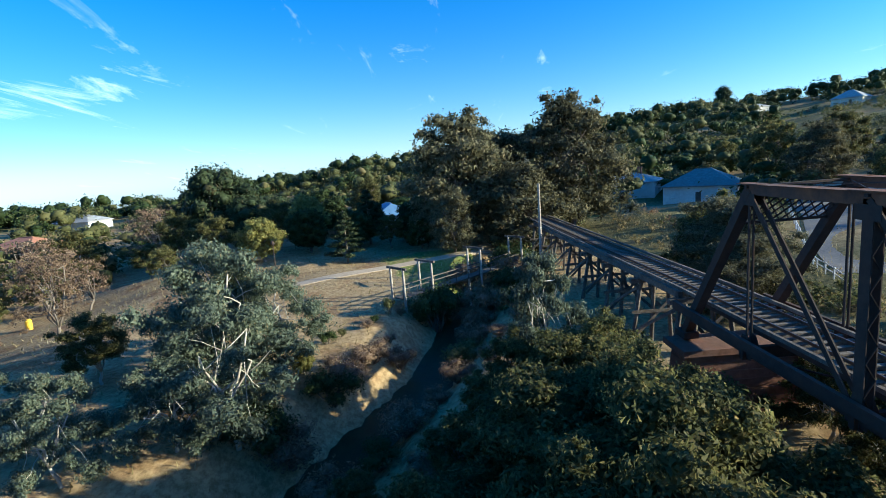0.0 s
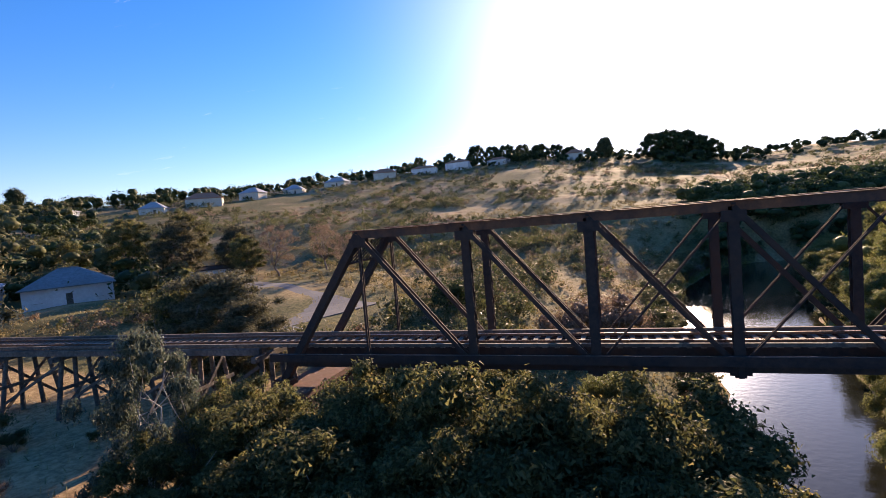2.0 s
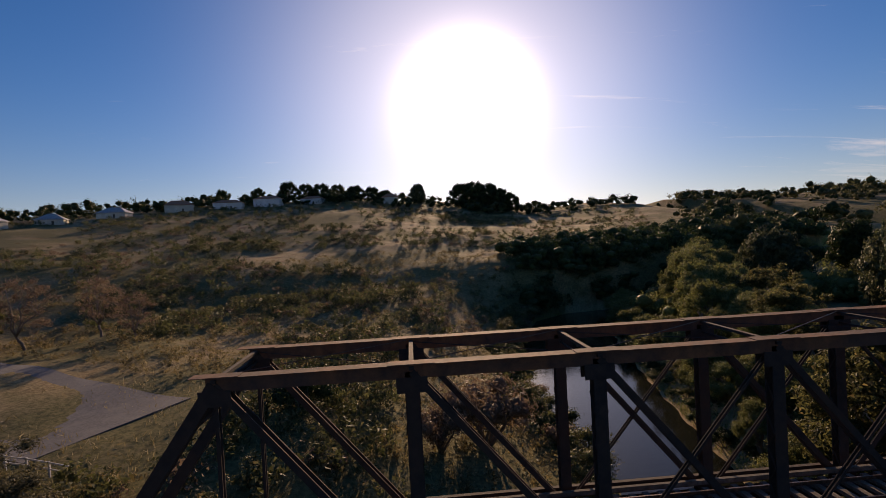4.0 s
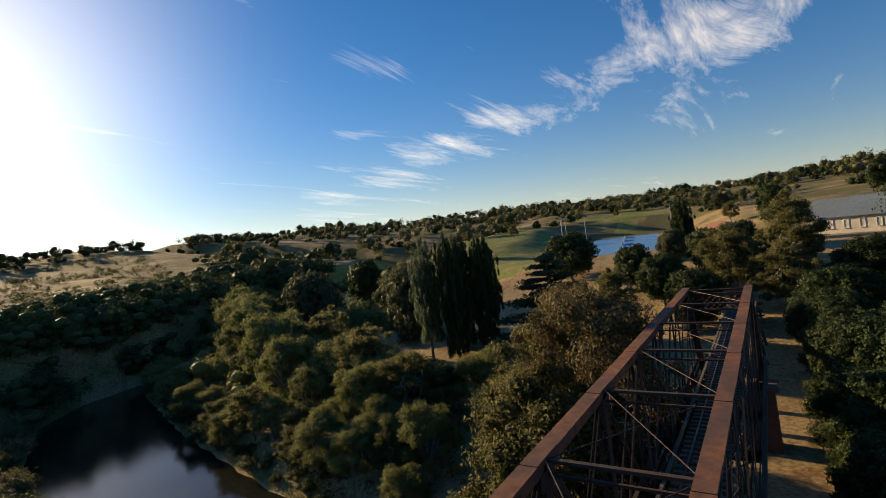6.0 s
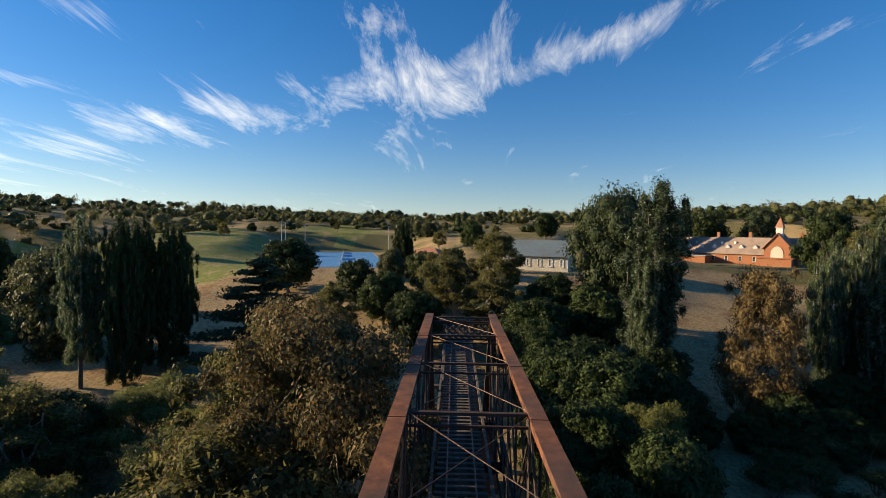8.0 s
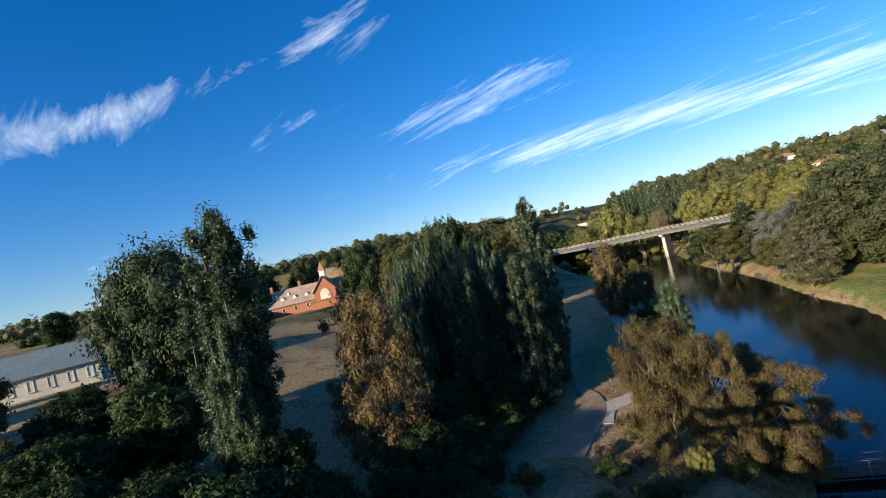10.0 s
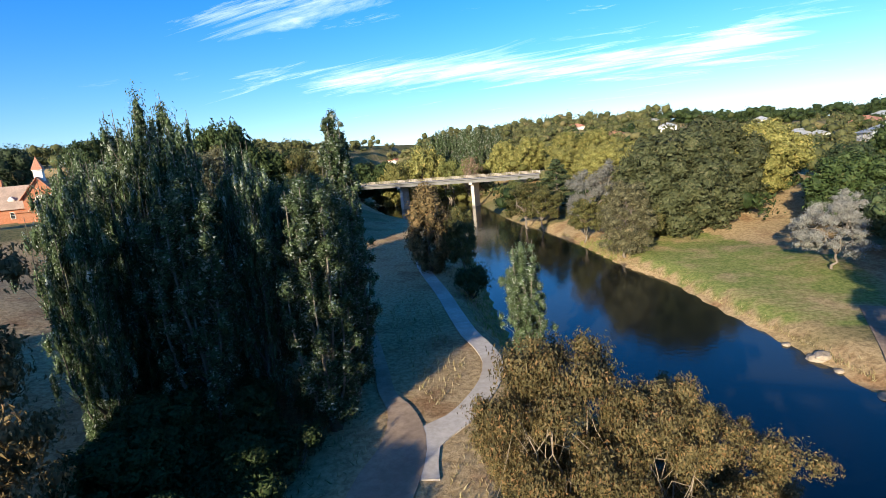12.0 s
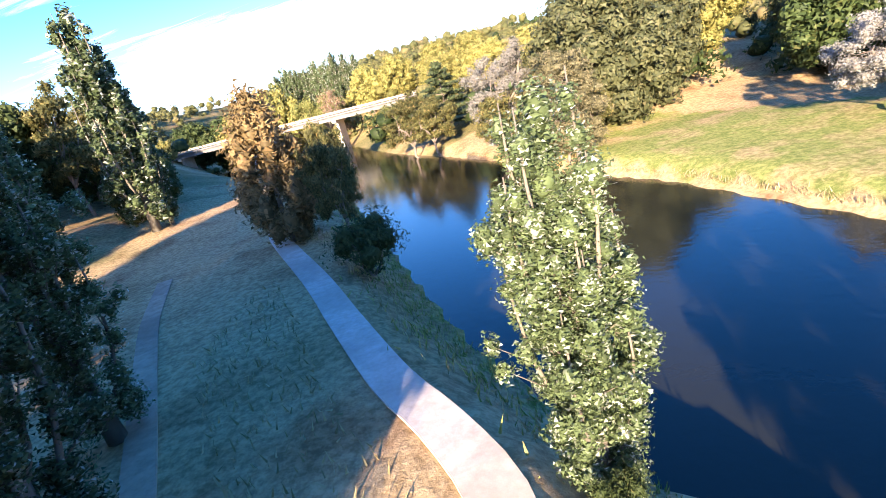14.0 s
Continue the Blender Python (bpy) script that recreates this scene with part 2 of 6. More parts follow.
LEAF_WILLOW = leaf_material("willow_leaves", (0.1, 0.115, 0.036), (0.225, 0.235, 0.085), (0.27, 0.23, 0.09), 0.12, 0.45)
LEAF_LILAC = leaf_material("lilac_twigs", (0.14, 0.14, 0.125), (0.29, 0.285, 0.265), (0.24, 0.21, 0.175), 0.2)
LEAF_BROWN = leaf_material("brown_leaves", (0.08, 0.06, 0.028), (0.185, 0.135, 0.064), (0.24, 0.15, 0.072), 0.2)
LEAF_DRY = leaf_material("dry_twigs", (0.13, 0.085, 0.055), (0.26, 0.18, 0.12), (0.32, 0.24, 0.16), 0.25)
LEAF_SCRUB = leaf_material("scrub_leaves", (0.06, 0.07, 0.028), (0.14, 0.14, 0.055), (0.2, 0.16, 0.08), 0.2)
LEAF_TUSSOCK = leaf_material("tussock_blades", (0.1, 0.085, 0.035), (0.27, 0.21, 0.1), (0.36, 0.29, 0.15), 0.25, 0.4)
LEAF_OAK = leaf_material("oak_leaves", (0.04, 0.05, 0.023), (0.112, 0.12, 0.056), (0.15, 0.14, 0.075), 0.12, 0.3)
LEAF_OLIVE = leaf_material("olive_leaves", (0.06, 0.06, 0.034), (0.185, 0.172, 0.098), (0.24, 0.2, 0.115), 0.15, 0.4)
GRASS_BLADES = leaf_material("dry_grass", (0.2, 0.16, 0.07), (0.42, 0.34, 0.17), (0.5, 0.42, 0.25), 0.3)
GREEN_BLADES = leaf_material("bank_grass", (0.12, 0.15, 0.035), (0.26, 0.27, 0.08), (0.4, 0.33, 0.15), 0.3)


def water_material():
    m = bpy.data.materials.new("river_water")
    m.use_nodes = True
    n, l = m.node_tree.nodes, m.node_tree.links
    p = n["Principled BSDF"]
    p.inputs["Base Color"].default_value = (0.016, 0.017, 0.012, 1)
    p.inputs["Roughness"].default_value, p.inputs["IOR"].default_value = 0.09, 1.33
    c = n.new("ShaderNodeTexCoord")
    a = n.new("ShaderNodeTexNoise")
    a.inputs["Scale"].default_value, a.inputs["Detail"].default_value = 1.8, 4
    l.new(c.outputs["Object"], a.inputs["Vector"])
    u = n.new("ShaderNodeBump")
    u.inputs["Strength"].default_value, u.inputs["Distance"].default_value = 0.16, 0.08
    l.new(a.outputs["Fac"], u.inputs["Height"])
    l.new(u.outputs[0], p.inputs["Normal"])
    return m


WATER = water_material()
CREEK_WATER = material("creek_water", (0.02, 0.023, 0.01), (0.045, 0.046, 0.02), 0.9, 0.55, 0, 0.2, (0.03, 0.024, 0.012), 0.5, spec=0.25)


def ground_material():
    """Dry pasture, watered lawn and bare earth, laid by the plan's lawn map and by noise."""
    m = bpy.data.materials.new("pasture")
    m.use_nodes = True
    n, l = m.node_tree.nodes, m.node_tree.links
    p = n["Principled BSDF"]
    p.inputs["Roughness"].default_value = 0.95
    p.inputs["Specular IOR Level"].default_value = 0.1
    c = n.new("ShaderNodeTexCoord")

    def tex(scale, detail=6, rough=0.6):
        t = n.new("ShaderNodeTexNoise")
        t.inputs["Scale"].default_value, t.inputs["Detail"].default_value, t.inputs["Roughness"].default_value = scale, detail, rough
        l.new(c.outputs["Object"], t.inputs["Vector"])
        return t.outputs["Fac"]

    def blend(fac, a, b, lo=0.4, hi=0.6):
        r = n.new("ShaderNodeMapRange")
        r.inputs["From Min"].default_value, r.inputs["From Max"].default_value = lo, hi
        l.new(fac, r.inputs["Value"])
        x = n.new("ShaderNodeMixRGB")
        l.new(r.outputs[0], x.inputs[0])
        for i, v in ((1, a), (2, b)):
            if isinstance(v, tuple):
                x.inputs[i].default_value = (*v, 1)
            else:
                l.new(v, x.inputs[i])
        return x.outputs[0]

    fine, mid, wide = tex(2.2, 8, 0.7), tex(0.22), tex(0.035, 4)
    straw = blend(fine, (0.25, 0.175, 0.09), (0.44, 0.32, 0.175))
    earth = blend(fine, (0.17, 0.095, 0.045), (0.31, 0.185, 0.095))
    scrub = blend(fine, (0.085, 0.085, 0.035), (0.2, 0.17, 0.075))
    lawn = blend(fine, (0.11, 0.14, 0.032), (0.23, 0.25, 0.075))
    dry = blend(mid, straw, earth, 0.5, 0.68)
    rough_land = n.new("ShaderNodeAttribute")
    rough_land.attribute_name = "wild"
    lean = n.new("ShaderNodeMath")
    lean.operation = "MULTIPLY_ADD"
    lean.inputs[1].default_value = 0.19
    l.new(rough_land.outputs["Fac"], lean.inputs[0])
    l.new(wide, lean.inputs[2])
    dry = blend(lean.outputs[0], dry, scrub, 0.57, 0.72)
    lawn = blend(mid, lawn, straw, 0.48, 0.72)
    key = n.new("ShaderNodeAttribute")
    key.attribute_name = "lawn"
    wobble = n.new("ShaderNodeMath")
    wobble.operation = "MULTIPLY_ADD"
    wobble.inputs[1].default_value = 0.5
    l.new(mid, wobble.inputs[0])
    l.new(key.outputs["Fac"], wobble.inputs[2])
    out = blend(wobble.outputs[0], dry, lawn, 0.6, 0.95)
    l.new(out, p.inputs["Base Color"])
    u = n.new("ShaderNodeBump")
    u.inputs["Strength"].default_value, u.inputs["Distance"].default_value = 0.6, 0.15
    l.new(fine, u.inputs["Height"])
    l.new(u.outputs[0], p.inputs["Normal"])
    return m


GROUND = ground_material()


# ---------------------------------------------------------------- building tools
def mesh_of(name, verts, faces, mat, smooth=False):
    me = bpy.data.meshes.new(name)
    me.from_pydata([tuple(v) for v in verts], [], [tuple(f) for f in faces])
    me.materials.append(mat)
    if smooth:
        me.polygons.foreach_set("use_smooth", [True] * len(me.polygons))
    me.update()
    return me


def thing(name, m, label, category, group="", kind=""):
    ob = new(name)
    ob.empty_display_size = 0.3
    ob.matrix_world = m
    return tagged(ob, label, category, group, kind)


def part(name, data, parent, label="", mat=None, m=None):
    """A bmesh, a Solid or a mesh as one part under a thing or a part."""
    if isinstance(data, Solid):
        data = data.mesh(name, mat)
    ob = new(name, data)
    ob.parent = parent
    if m is not None:
        ob.matrix_basis = m
    if label:
        ob["label"] = label
    return ob


class Solid:
    """Gathers verts and faces of boxes, beams, tubes and prisms."""

    def __init__(self):
        self.v, self.f = [], []

    def add(self, verts, faces):
        k = len(self.v)
        self.v += [tuple(p) for p in verts]
        self.f += [tuple(i + k for i in f) for f in faces]
        return self

    def beam(self, a, b, w, h, upward=(0, 0, 1)):
        a, b, u = Vector(a), Vector(b), Vector(upward)
        d = (b - a).normalized()
        if abs(d.dot(u)) > 0.98:
            u = Vector((1, 0, 0))
        s = d.cross(u).normalized()
        u = s.cross(d).normalized()
        s, u = s * w / 2, u * h / 2
        ring = [-s - u, s - u, s + u, -s + u]
        return self.add([a + r for r in ring] + [b + r for r in ring],
                        [(3, 2, 1, 0), (4, 5, 6, 7), (0, 1, 5, 4), (1, 2, 6, 5), (2, 3, 7, 6), (3, 0, 4, 7)])

    def box(self, x0, y0, z0, x1, y1, z1):
        return self.beam(((x0 + x1) / 2, (y0 + y1) / 2, z0), ((x0 + x1) / 2, (y0 + y1) / 2, z1), abs(y1 - y0), abs(x1 - x0))

    def tube(self, pts, radii, n=7, cap=True):
        pts = [Vector(p) for p in pts]
        k0, rings = len(self.v), []
        for i, p in enumerate(pts):
            d = (pts[min(i + 1, len(pts) - 1)] - pts[max(i - 1, 0)]).normalized()
            s = d.orthogonal().normalized() if i == 0 else (last - d * last.dot(d)).normalized()
            last = s
            t = d.cross(s)
            for j in range(n):
                a = 2 * math.pi * j / n
                self.v.append(tuple(p + (s * math.cos(a) + t * math.sin(a)) * radii[i]))
        for i in range(len(pts) - 1):
            for j in range(n):
                a, b = k0 + i * n + j, k0 + i * n + (j + 1) % n
                self.f.append((a, b, b + n, a + n))
        if cap:
            self.f.append(tuple(k0 + j for j in reversed(range(n))))
            self.f.append(tuple(k0 + (len(pts) - 1) * n + j for j in range(n)))
        return self

    def mesh(self, name, mat, smooth=False):
        return mesh_of(name, self.v, self.f, mat, smooth)


def smooth01(t):
    t = np.clip(t, 0, 1)
    return t * t * (3 - 2 * t)


# ---------------------------------------------------------------- the lie of the land
RIVER_Y = np.array([-420, -227, -165, -152, -140, -124, -104, -95, -80, -72, -62, -53, -45, -25, -5, 5, 24, 50, 75, 107, 117, 124, 150.0])
RIVER_A = np.array([265, 117, 84, 76, 68.5, 59.7, 50.5, 44.6, 39, 35.6, 32.0, 34.0, 33.5, 25, 23, 24.6, 28.5, 27.5, 30.5, 43, 54, 86, 215.0])
RIVER_B = np.array([292, 163, 118, 105, 94, 83.5, 75, 71.5, 65.5, 62, 56, 49, 46, 39, 35.5, 36, 39, 44.5, 50.5, 61, 72, 106, 235.0])
CREEK = np.array([(-56, 4), (-46, -2), (-36, -8), (-26, -12), (-17, -13.4), (-9, -15.2), (-2, -19.2), (5, -23.2), (14, -28), (27, -31)], float)
SKY_AZ = np.array([-180, -165, -150, -130, -104, -90, -76, -60.6, -47, -34.4, -24.1, -13.6, -0.8, 9.8, 20.3, 31, 39.6, 50.4, 62, 75.2, 93.6, 109.5, 120.3, 134, 148, 156.7, 167.5, 180])
SKY_EL = np.array([0.6, 0.9, 1.0, 1.8, 1.2, 0.7, 0.8, 1.2, 1.4, 2.3, 2.9, 2.5, 4.0, 4.8, 4.3, 4.0, 3.5, 3.0, 2.0, 1.2, -0.4, -2.0, -3.0, -3.0, -1.6, -0.8, -0.2, 0.6])
SKY_EL = SKY_EL + 0.9
SKY_R = np.array([520, 560, 620, 520, 520, 620, 680, 700, 650, 560, 480, 430, 400, 400, 400, 400, 380, 340, 320, 300, 300, 300, 300, 320, 360, 420, 470, 520.0])


def creek_distance(x, y):
    best = np.full(np.shape(x), 1e9)
    for (ax, ay), (bx, by) in zip(CREEK[:-1], CREEK[1:]):
        ux, uy = bx - ax, by - ay
        t = np.clip(((x - ax) * ux + (y - ay) * uy) / (ux * ux + uy * uy), 0, 1)
        best = np.minimum(best, np.hypot(x - ax - t * ux, y - ay - t * uy))
    return best


def creek_level(x):
    """Height of the creek, falling to the river."""
    return 2.9 * smooth01((24 - np.asarray(x, float)) / 34)


def land(x, y):
    """Height of the ground above the water."""
    x, y = np.asarray(x, float), np.asarray(y, float)
    da = (np.interp(y, RIVER_Y, RIVER_A) - x) * 0.86
    db = (x - np.interp(y, RIVER_Y, RIVER_B)) * 0.86
    d = np.maximum(da, db)
    bench = smooth01((y + 75) / 30) * (1 - smooth01((y - 20) / 60))
    a = 1.3 * smooth01(da / 3.0) + 0.035 * np.clip(da, 0, 60) + 3.2 * smooth01((da - 4) / 22) * bench + 0.085 * np.clip(y - 10, 0, 110) * smooth01(da / 20)
    b = 3.2 * smooth01(db / 5.0) + 0.2 * np.clip(db - 28, 0, 62) * np.where(y < 0, 1.0, 0.95) + 0.05 * np.clip(db - 90, 0, 100)
    h = np.where(da > db, a, b)
    h = np.where(d < 0, -1.6 * smooth01(-d / 2.5), h)
    c = creek_distance(x, y)
    bed = creek_level(x) - 0.5
    h = np.where((da > 0), np.minimum(h, bed + (h - bed) * smooth01((c - 1.0) / 4.6)), h)
    r, az = np.hypot(x - 30, y), np.degrees(np.arctan2(-(x - 30), y))
    el, rr = np.tan(np.radians(np.interp(az, SKY_AZ, SKY_EL))), np.interp(az, SKY_AZ, SKY_R)
    far = 20.5 + rr * el
    s = np.clip((r - 115) / (rr - 115), 0, 1)
    out = far + np.where(el > 0, -0.02, el - 0.006) * (r - rr)
    lift = smooth01(d / 25)
    h = h * (1 - s * lift) + far * s * lift
    h = np.where(r > rr, out * lift + h * (1 - lift), h)
    roll = 0.5 * np.sin(x * 0.11 + 1.3) * np.sin(y * 0.09) + 0.25 * np.sin(x * 0.31) * np.sin(y * 0.27 + 2)
    wild = smooth01((d - 6) / 20) * smooth01((c - 8) / 15) * np.where((db > 0) & (y < 10), 0.35, 1.0)
    h = h + roll * wild + 3.0 * np.sin(x * 0.017) * np.sin(y * 0.013 + 1) * smooth01((r - 150) / 150)
    # levelled ground of the sports court
    u, v = (x - 190) * 0.978 + (y - 41) * 0.208, (y - 41) * 0.978 - (x - 190) * 0.208
    level = smooth01((1 - np.maximum(np.abs(u) - 52, 0) / 25)) * smooth01((1 - np.maximum(np.abs(v) - 16, 0) / 25))
    h = h * (1 - level) + 14.4 * level
    for cx, cy, r0, z0 in ((206, -99, 40, 13.4), (140, -17, 9, 15.1)):      # terraces under the large buildings
        level = smooth01(1 - np.maximum(np.hypot(x - cx, y - cy) - r0, 0) / 28)
        h = h * (1 - level) + z0 * level
    return h


def ground(x, y):
    return float(land(x, y))


def spread(lo, hi, step, far):
    inner = list(np.arange(lo, hi + step / 2, step))
    up_, s = [], step
    v = inner[-1]
    while v < far:
        s *= 1.09
        v += s
        up_.append(v)
    down, s, v = [], step, inner[0]
    while v > -far:
        s *= 1.09
        v -= s
        down.append(v)
    return np.array(down[::-1] + inner + up_)


PATHS = []


def in_poly(x, y, poly):
    inside = np.zeros(np.shape(x), bool)
    for (ax, ay), (bx, by) in zip(poly, poly[1:] + poly[:1]):
        inside ^= ((ay > y) != (by > y)) & (x < (bx - ax) * (y - ay) / (by - ay + 1e-12) + ax)
    return inside


LAWNS = [[(22, -72), (36, -76), (48, -104), (58, -122), (40, -128), (24, -104)], [(50, -56), (56, -58), (70, -88), (66, -88), (58, -62)],
         [(128, 48), (210, 70), (300, 130), (215, 155), (150, 146), (112, 76)], [(240, 50), (300, 40), (380, 70), (300, 110)], [(-46, -24), (-25, -16), (-30, -10), (-52, -8)], [(-110, 12), (-52, 2), (-68, 18)]]


def build_ground():
    xs, ys = spread(-80, 116, 1.6, 2800), spread(-136, 116, 1.6, 2800)
    gx, gy = np.meshgrid(xs, ys, indexing="ij")
    z = land(gx, gy)
    nx, ny = len(xs), len(ys)
    verts = np.stack([gx, gy, z], -1).reshape(-1, 3)
    i, j = np.meshgrid(np.arange(nx - 1), np.arange(ny - 1), indexing="ij")
    k = (i * ny + j).ravel()
    faces = np.stack([k, k + ny, k + ny + 1, k + 1], 1)
    me = bpy.data.meshes.new("ground")
    me.vertices.add(len(verts))
    me.vertices.foreach_set("co", verts.ravel())
    me.loops.add(faces.size)
    me.loops.foreach_set("vertex_index", faces.ravel())
    me.polygons.add(len(faces))
    me.polygons.foreach_set("loop_start", np.arange(0, faces.size, 4))
    me.polygons.foreach_set("use_smooth", np.ones(len(faces), bool))
    me.update(calc_edges=True)
    me.validate()
    lawn = np.zeros(nx * ny)
    for poly in LAWNS:
        lawn[in_poly(verts[:, 0], verts[:, 1], poly)] = 0.72
    me.attributes.new("lawn", "FLOAT", "POINT").data.foreach_set("value", lawn)
    wild = (verts[:, 1] > 8) & (verts[:, 0] < np.interp(verts[:, 1], RIVER_Y, RIVER_A)) | (np.hypot(verts[:, 0], verts[:, 1]) > 160)
    me.attributes.new("wild", "FLOAT", "POINT").data.foreach_set("value", wild.astype(float))
    me.materials.append(GROUND)
    return tagged(new("ground", me), "dry straw-coloured pasture with patches of green lawn", "ground", kind="structure")


def build_water():
    s = Solid()
    ys = np.concatenate([np.arange(-420, 106, 6.0), np.arange(107, 151, 2.0)])
    a, b = np.interp(ys, RIVER_Y, RIVER_A) - 4, np.interp(ys, RIVER_Y, RIVER_B) + 4
    verts = []
    for y, p, q in zip(ys, a, b):
        verts += [(p, y, 0), (q, y, 0)]
    s.add(verts, [(2 * i, 2 * i + 1, 2 * i + 3, 2 * i + 2) for i in range(len(ys) - 1)])
    tagged(new("water", s.mesh("water", WATER)), "still dark river water mirroring the sky", "river", kind="structure")
    c = Solid()
    verts = []
    n = len(CREEK)
    for i, p in enumerate(CREEK[:-1]):
        t = CREEK[min(i + 1, n - 1)] - CREEK[max(i - 1, 0)]
        t = t / np.hypot(*t)
        w = float(creek_level(p[0])) - 0.02
        verts += [(p[0] - t[1] * 1.9, p[1] + t[0] * 1.9, w), (p[0] + t[1] * 1.9, p[1] - t[0] * 1.9, w)]
    c.add(verts, [(2 * i, 2 * i + 1, 2 * i + 3, 2 * i + 2) for i in range(n - 2)])
    tagged(new("water_creek", c.mesh("water_creek", CREEK_WATER)), "narrow murky olive creek in the shade of its banks", "creek", kind="structure")


build_ground()
build_water()


def ribbon(name, pts, width, mat, label, category, lift=0.1, step=1.2):
    """A path or road laid on the ground, with edges of its own."""
    pts = [Vector((*p, 0)) for p in pts]
    dense = []
    for i in range(len(pts) - 1):
        p0, p1, p2, p3 = pts[max(i - 1, 0)], pts[i], pts[i + 1], pts[min(i + 2, len(pts) - 1)]
        k = max(2, int((p2 - p1).length / step))
        for j in range(k):
            t = j / k
            dense.append(0.5 * ((2 * p1) + (p2 - p0) * t + (2 * p0 - 5 * p1 + 4 * p2 - p3) * t * t + (3 * p1 - p0 - 3 * p2 + p3) * t ** 3))
    dense.append(pts[-1])
    PATHS.extend((p.x, p.y) for p in dense)
    s, k = Solid(), len(dense)
    for i, p in enumerate(dense):
        t = (dense[min(i + 1, k - 1)] - dense[max(i - 1, 0)]).normalized()
        side_ = Vector((-t.y, t.x, 0)) * (width(i / (k - 1)) if callable(width) else width) / 2
        for q in (p + side_, p - side_):
            s.v.append((q.x, q.y, ground(q.x, q.y) + lift))
        for q in (p + side_, p - side_):
            s.v.append((q.x, q.y, ground(q.x, q.y) - 0.3))
    for i in range(k - 1):
        a = 4 * i
        s.f += [(a, a + 1, a + 5, a + 4), (a + 1, a + 3, a + 7, a + 5), (a + 2, a, a + 4, a + 6)]
    s.f += [(0, 2, 3, 1), (4 * k - 4, 4 * k - 3, 4 * k - 1, 4 * k - 2)]
    return tagged(new(name, s.mesh(name, mat)), label, category, kind="structure")


ribbon("pavement_park", [(60.6, -42.5), (61.4, -46), (60.1, -49), (59.6, -52), (59.5, -55), (60.2, -58.4), (62, -61.6), (64.3, -64.7), (68, -71), (72, -78), (80, -91), (83, -97)], lambda f: 3.3 - 1.6 * min(f / 0.1, 1), CONCRETE, "pale concrete footpath along the river bank", "footpath")
ribbon("pavement_apron", [(60.4, -36), (61.6, -41), (62.2, -45), (63.2, -47.5), (64.6, -49.6), (66.4, -51.4), (68.6, -54.8), (71.4, -59), (74, -62.8), (78, -68.5), (83, -76), (88, -85)], lambda f: 3.6 - 2.4 * min(max(f - 0.12, 0) * 6, 1), OLD_CONCRETE, "wide concrete apron where footpaths meet", "footpath", 0.11)
ribbon("pavement_bank", [(27, -80), (28.6, -72), (30.2, -64), (31.3, -57), (32.6, -49), (31, -42), (24, -34)], 2.6, OLD_CONCRETE, "concrete footpath on the far bank leading to the weir", "footpath")
ribbon("pavement_track", [(-27.5, -38), (-31.5, -33), (-36, -25), (-39.5, -19), (-44, -11), (-52, -4)], 2.2, material("gravel_track", (0.34, 0.26, 0.18), (0.5, 0.4, 0.29), 4.0, 0.95, 0, 0.3), "worn gravel track across dry grass", "track", 0.06)
ribbon("road", [(-78, 62), (-58, 54), (-40, 44), (-26, 35), (-13, 28)], 14, ASPHALT, "wide grey asphalt yard below the scrubby hill", "road", 0.12)


# ---------------------------------------------------------------- the railway bridge
P_, W_, Z_TOP, Z_PIN, N_ = 6.1, 4.33, 17.25, 10.0, 10
RAIL_Z = 10.9
SHOE = 0.4                                        # the end posts stand this far in from the first panel point


def laced_post(a, b, depth=0.42, gap=0.36, across=(0, 1, 0)):
    """Two flat plates tied by zigzag lacing bars."""
    s, a, b, o = Solid(), Vector(a), Vector(b), Vector(across) * gap / 2
    for k in (-1, 1):
        s.beam(a + o * k, b + o * k, 0.04, depth, (1, 0, 0))
    n = max(3, int((b - a).length / 0.55))
    for e in (-depth / 2, depth / 2):
        off = Vector((e, 0, 0))
        for i in range(n):
            p, q = a.lerp(b, i / n), a.lerp(b, (i + 1) / n)
            k = 1 if i % 2 else -1
            s.beam(p + o * k + off, q - o * k + off, 0.012, 0.06, (1, 0, 0))
    return s


def twin_bar(a, b, gap=0.36, w=0.06, h=0.23):
    s, a, b = Solid(), Vector(a), Vector(b)
    o = Vector((0, gap / 2, 0))
    for k in (-1, 1):
        s.beam(a + o * k, b + o * k, w, h)
    return s


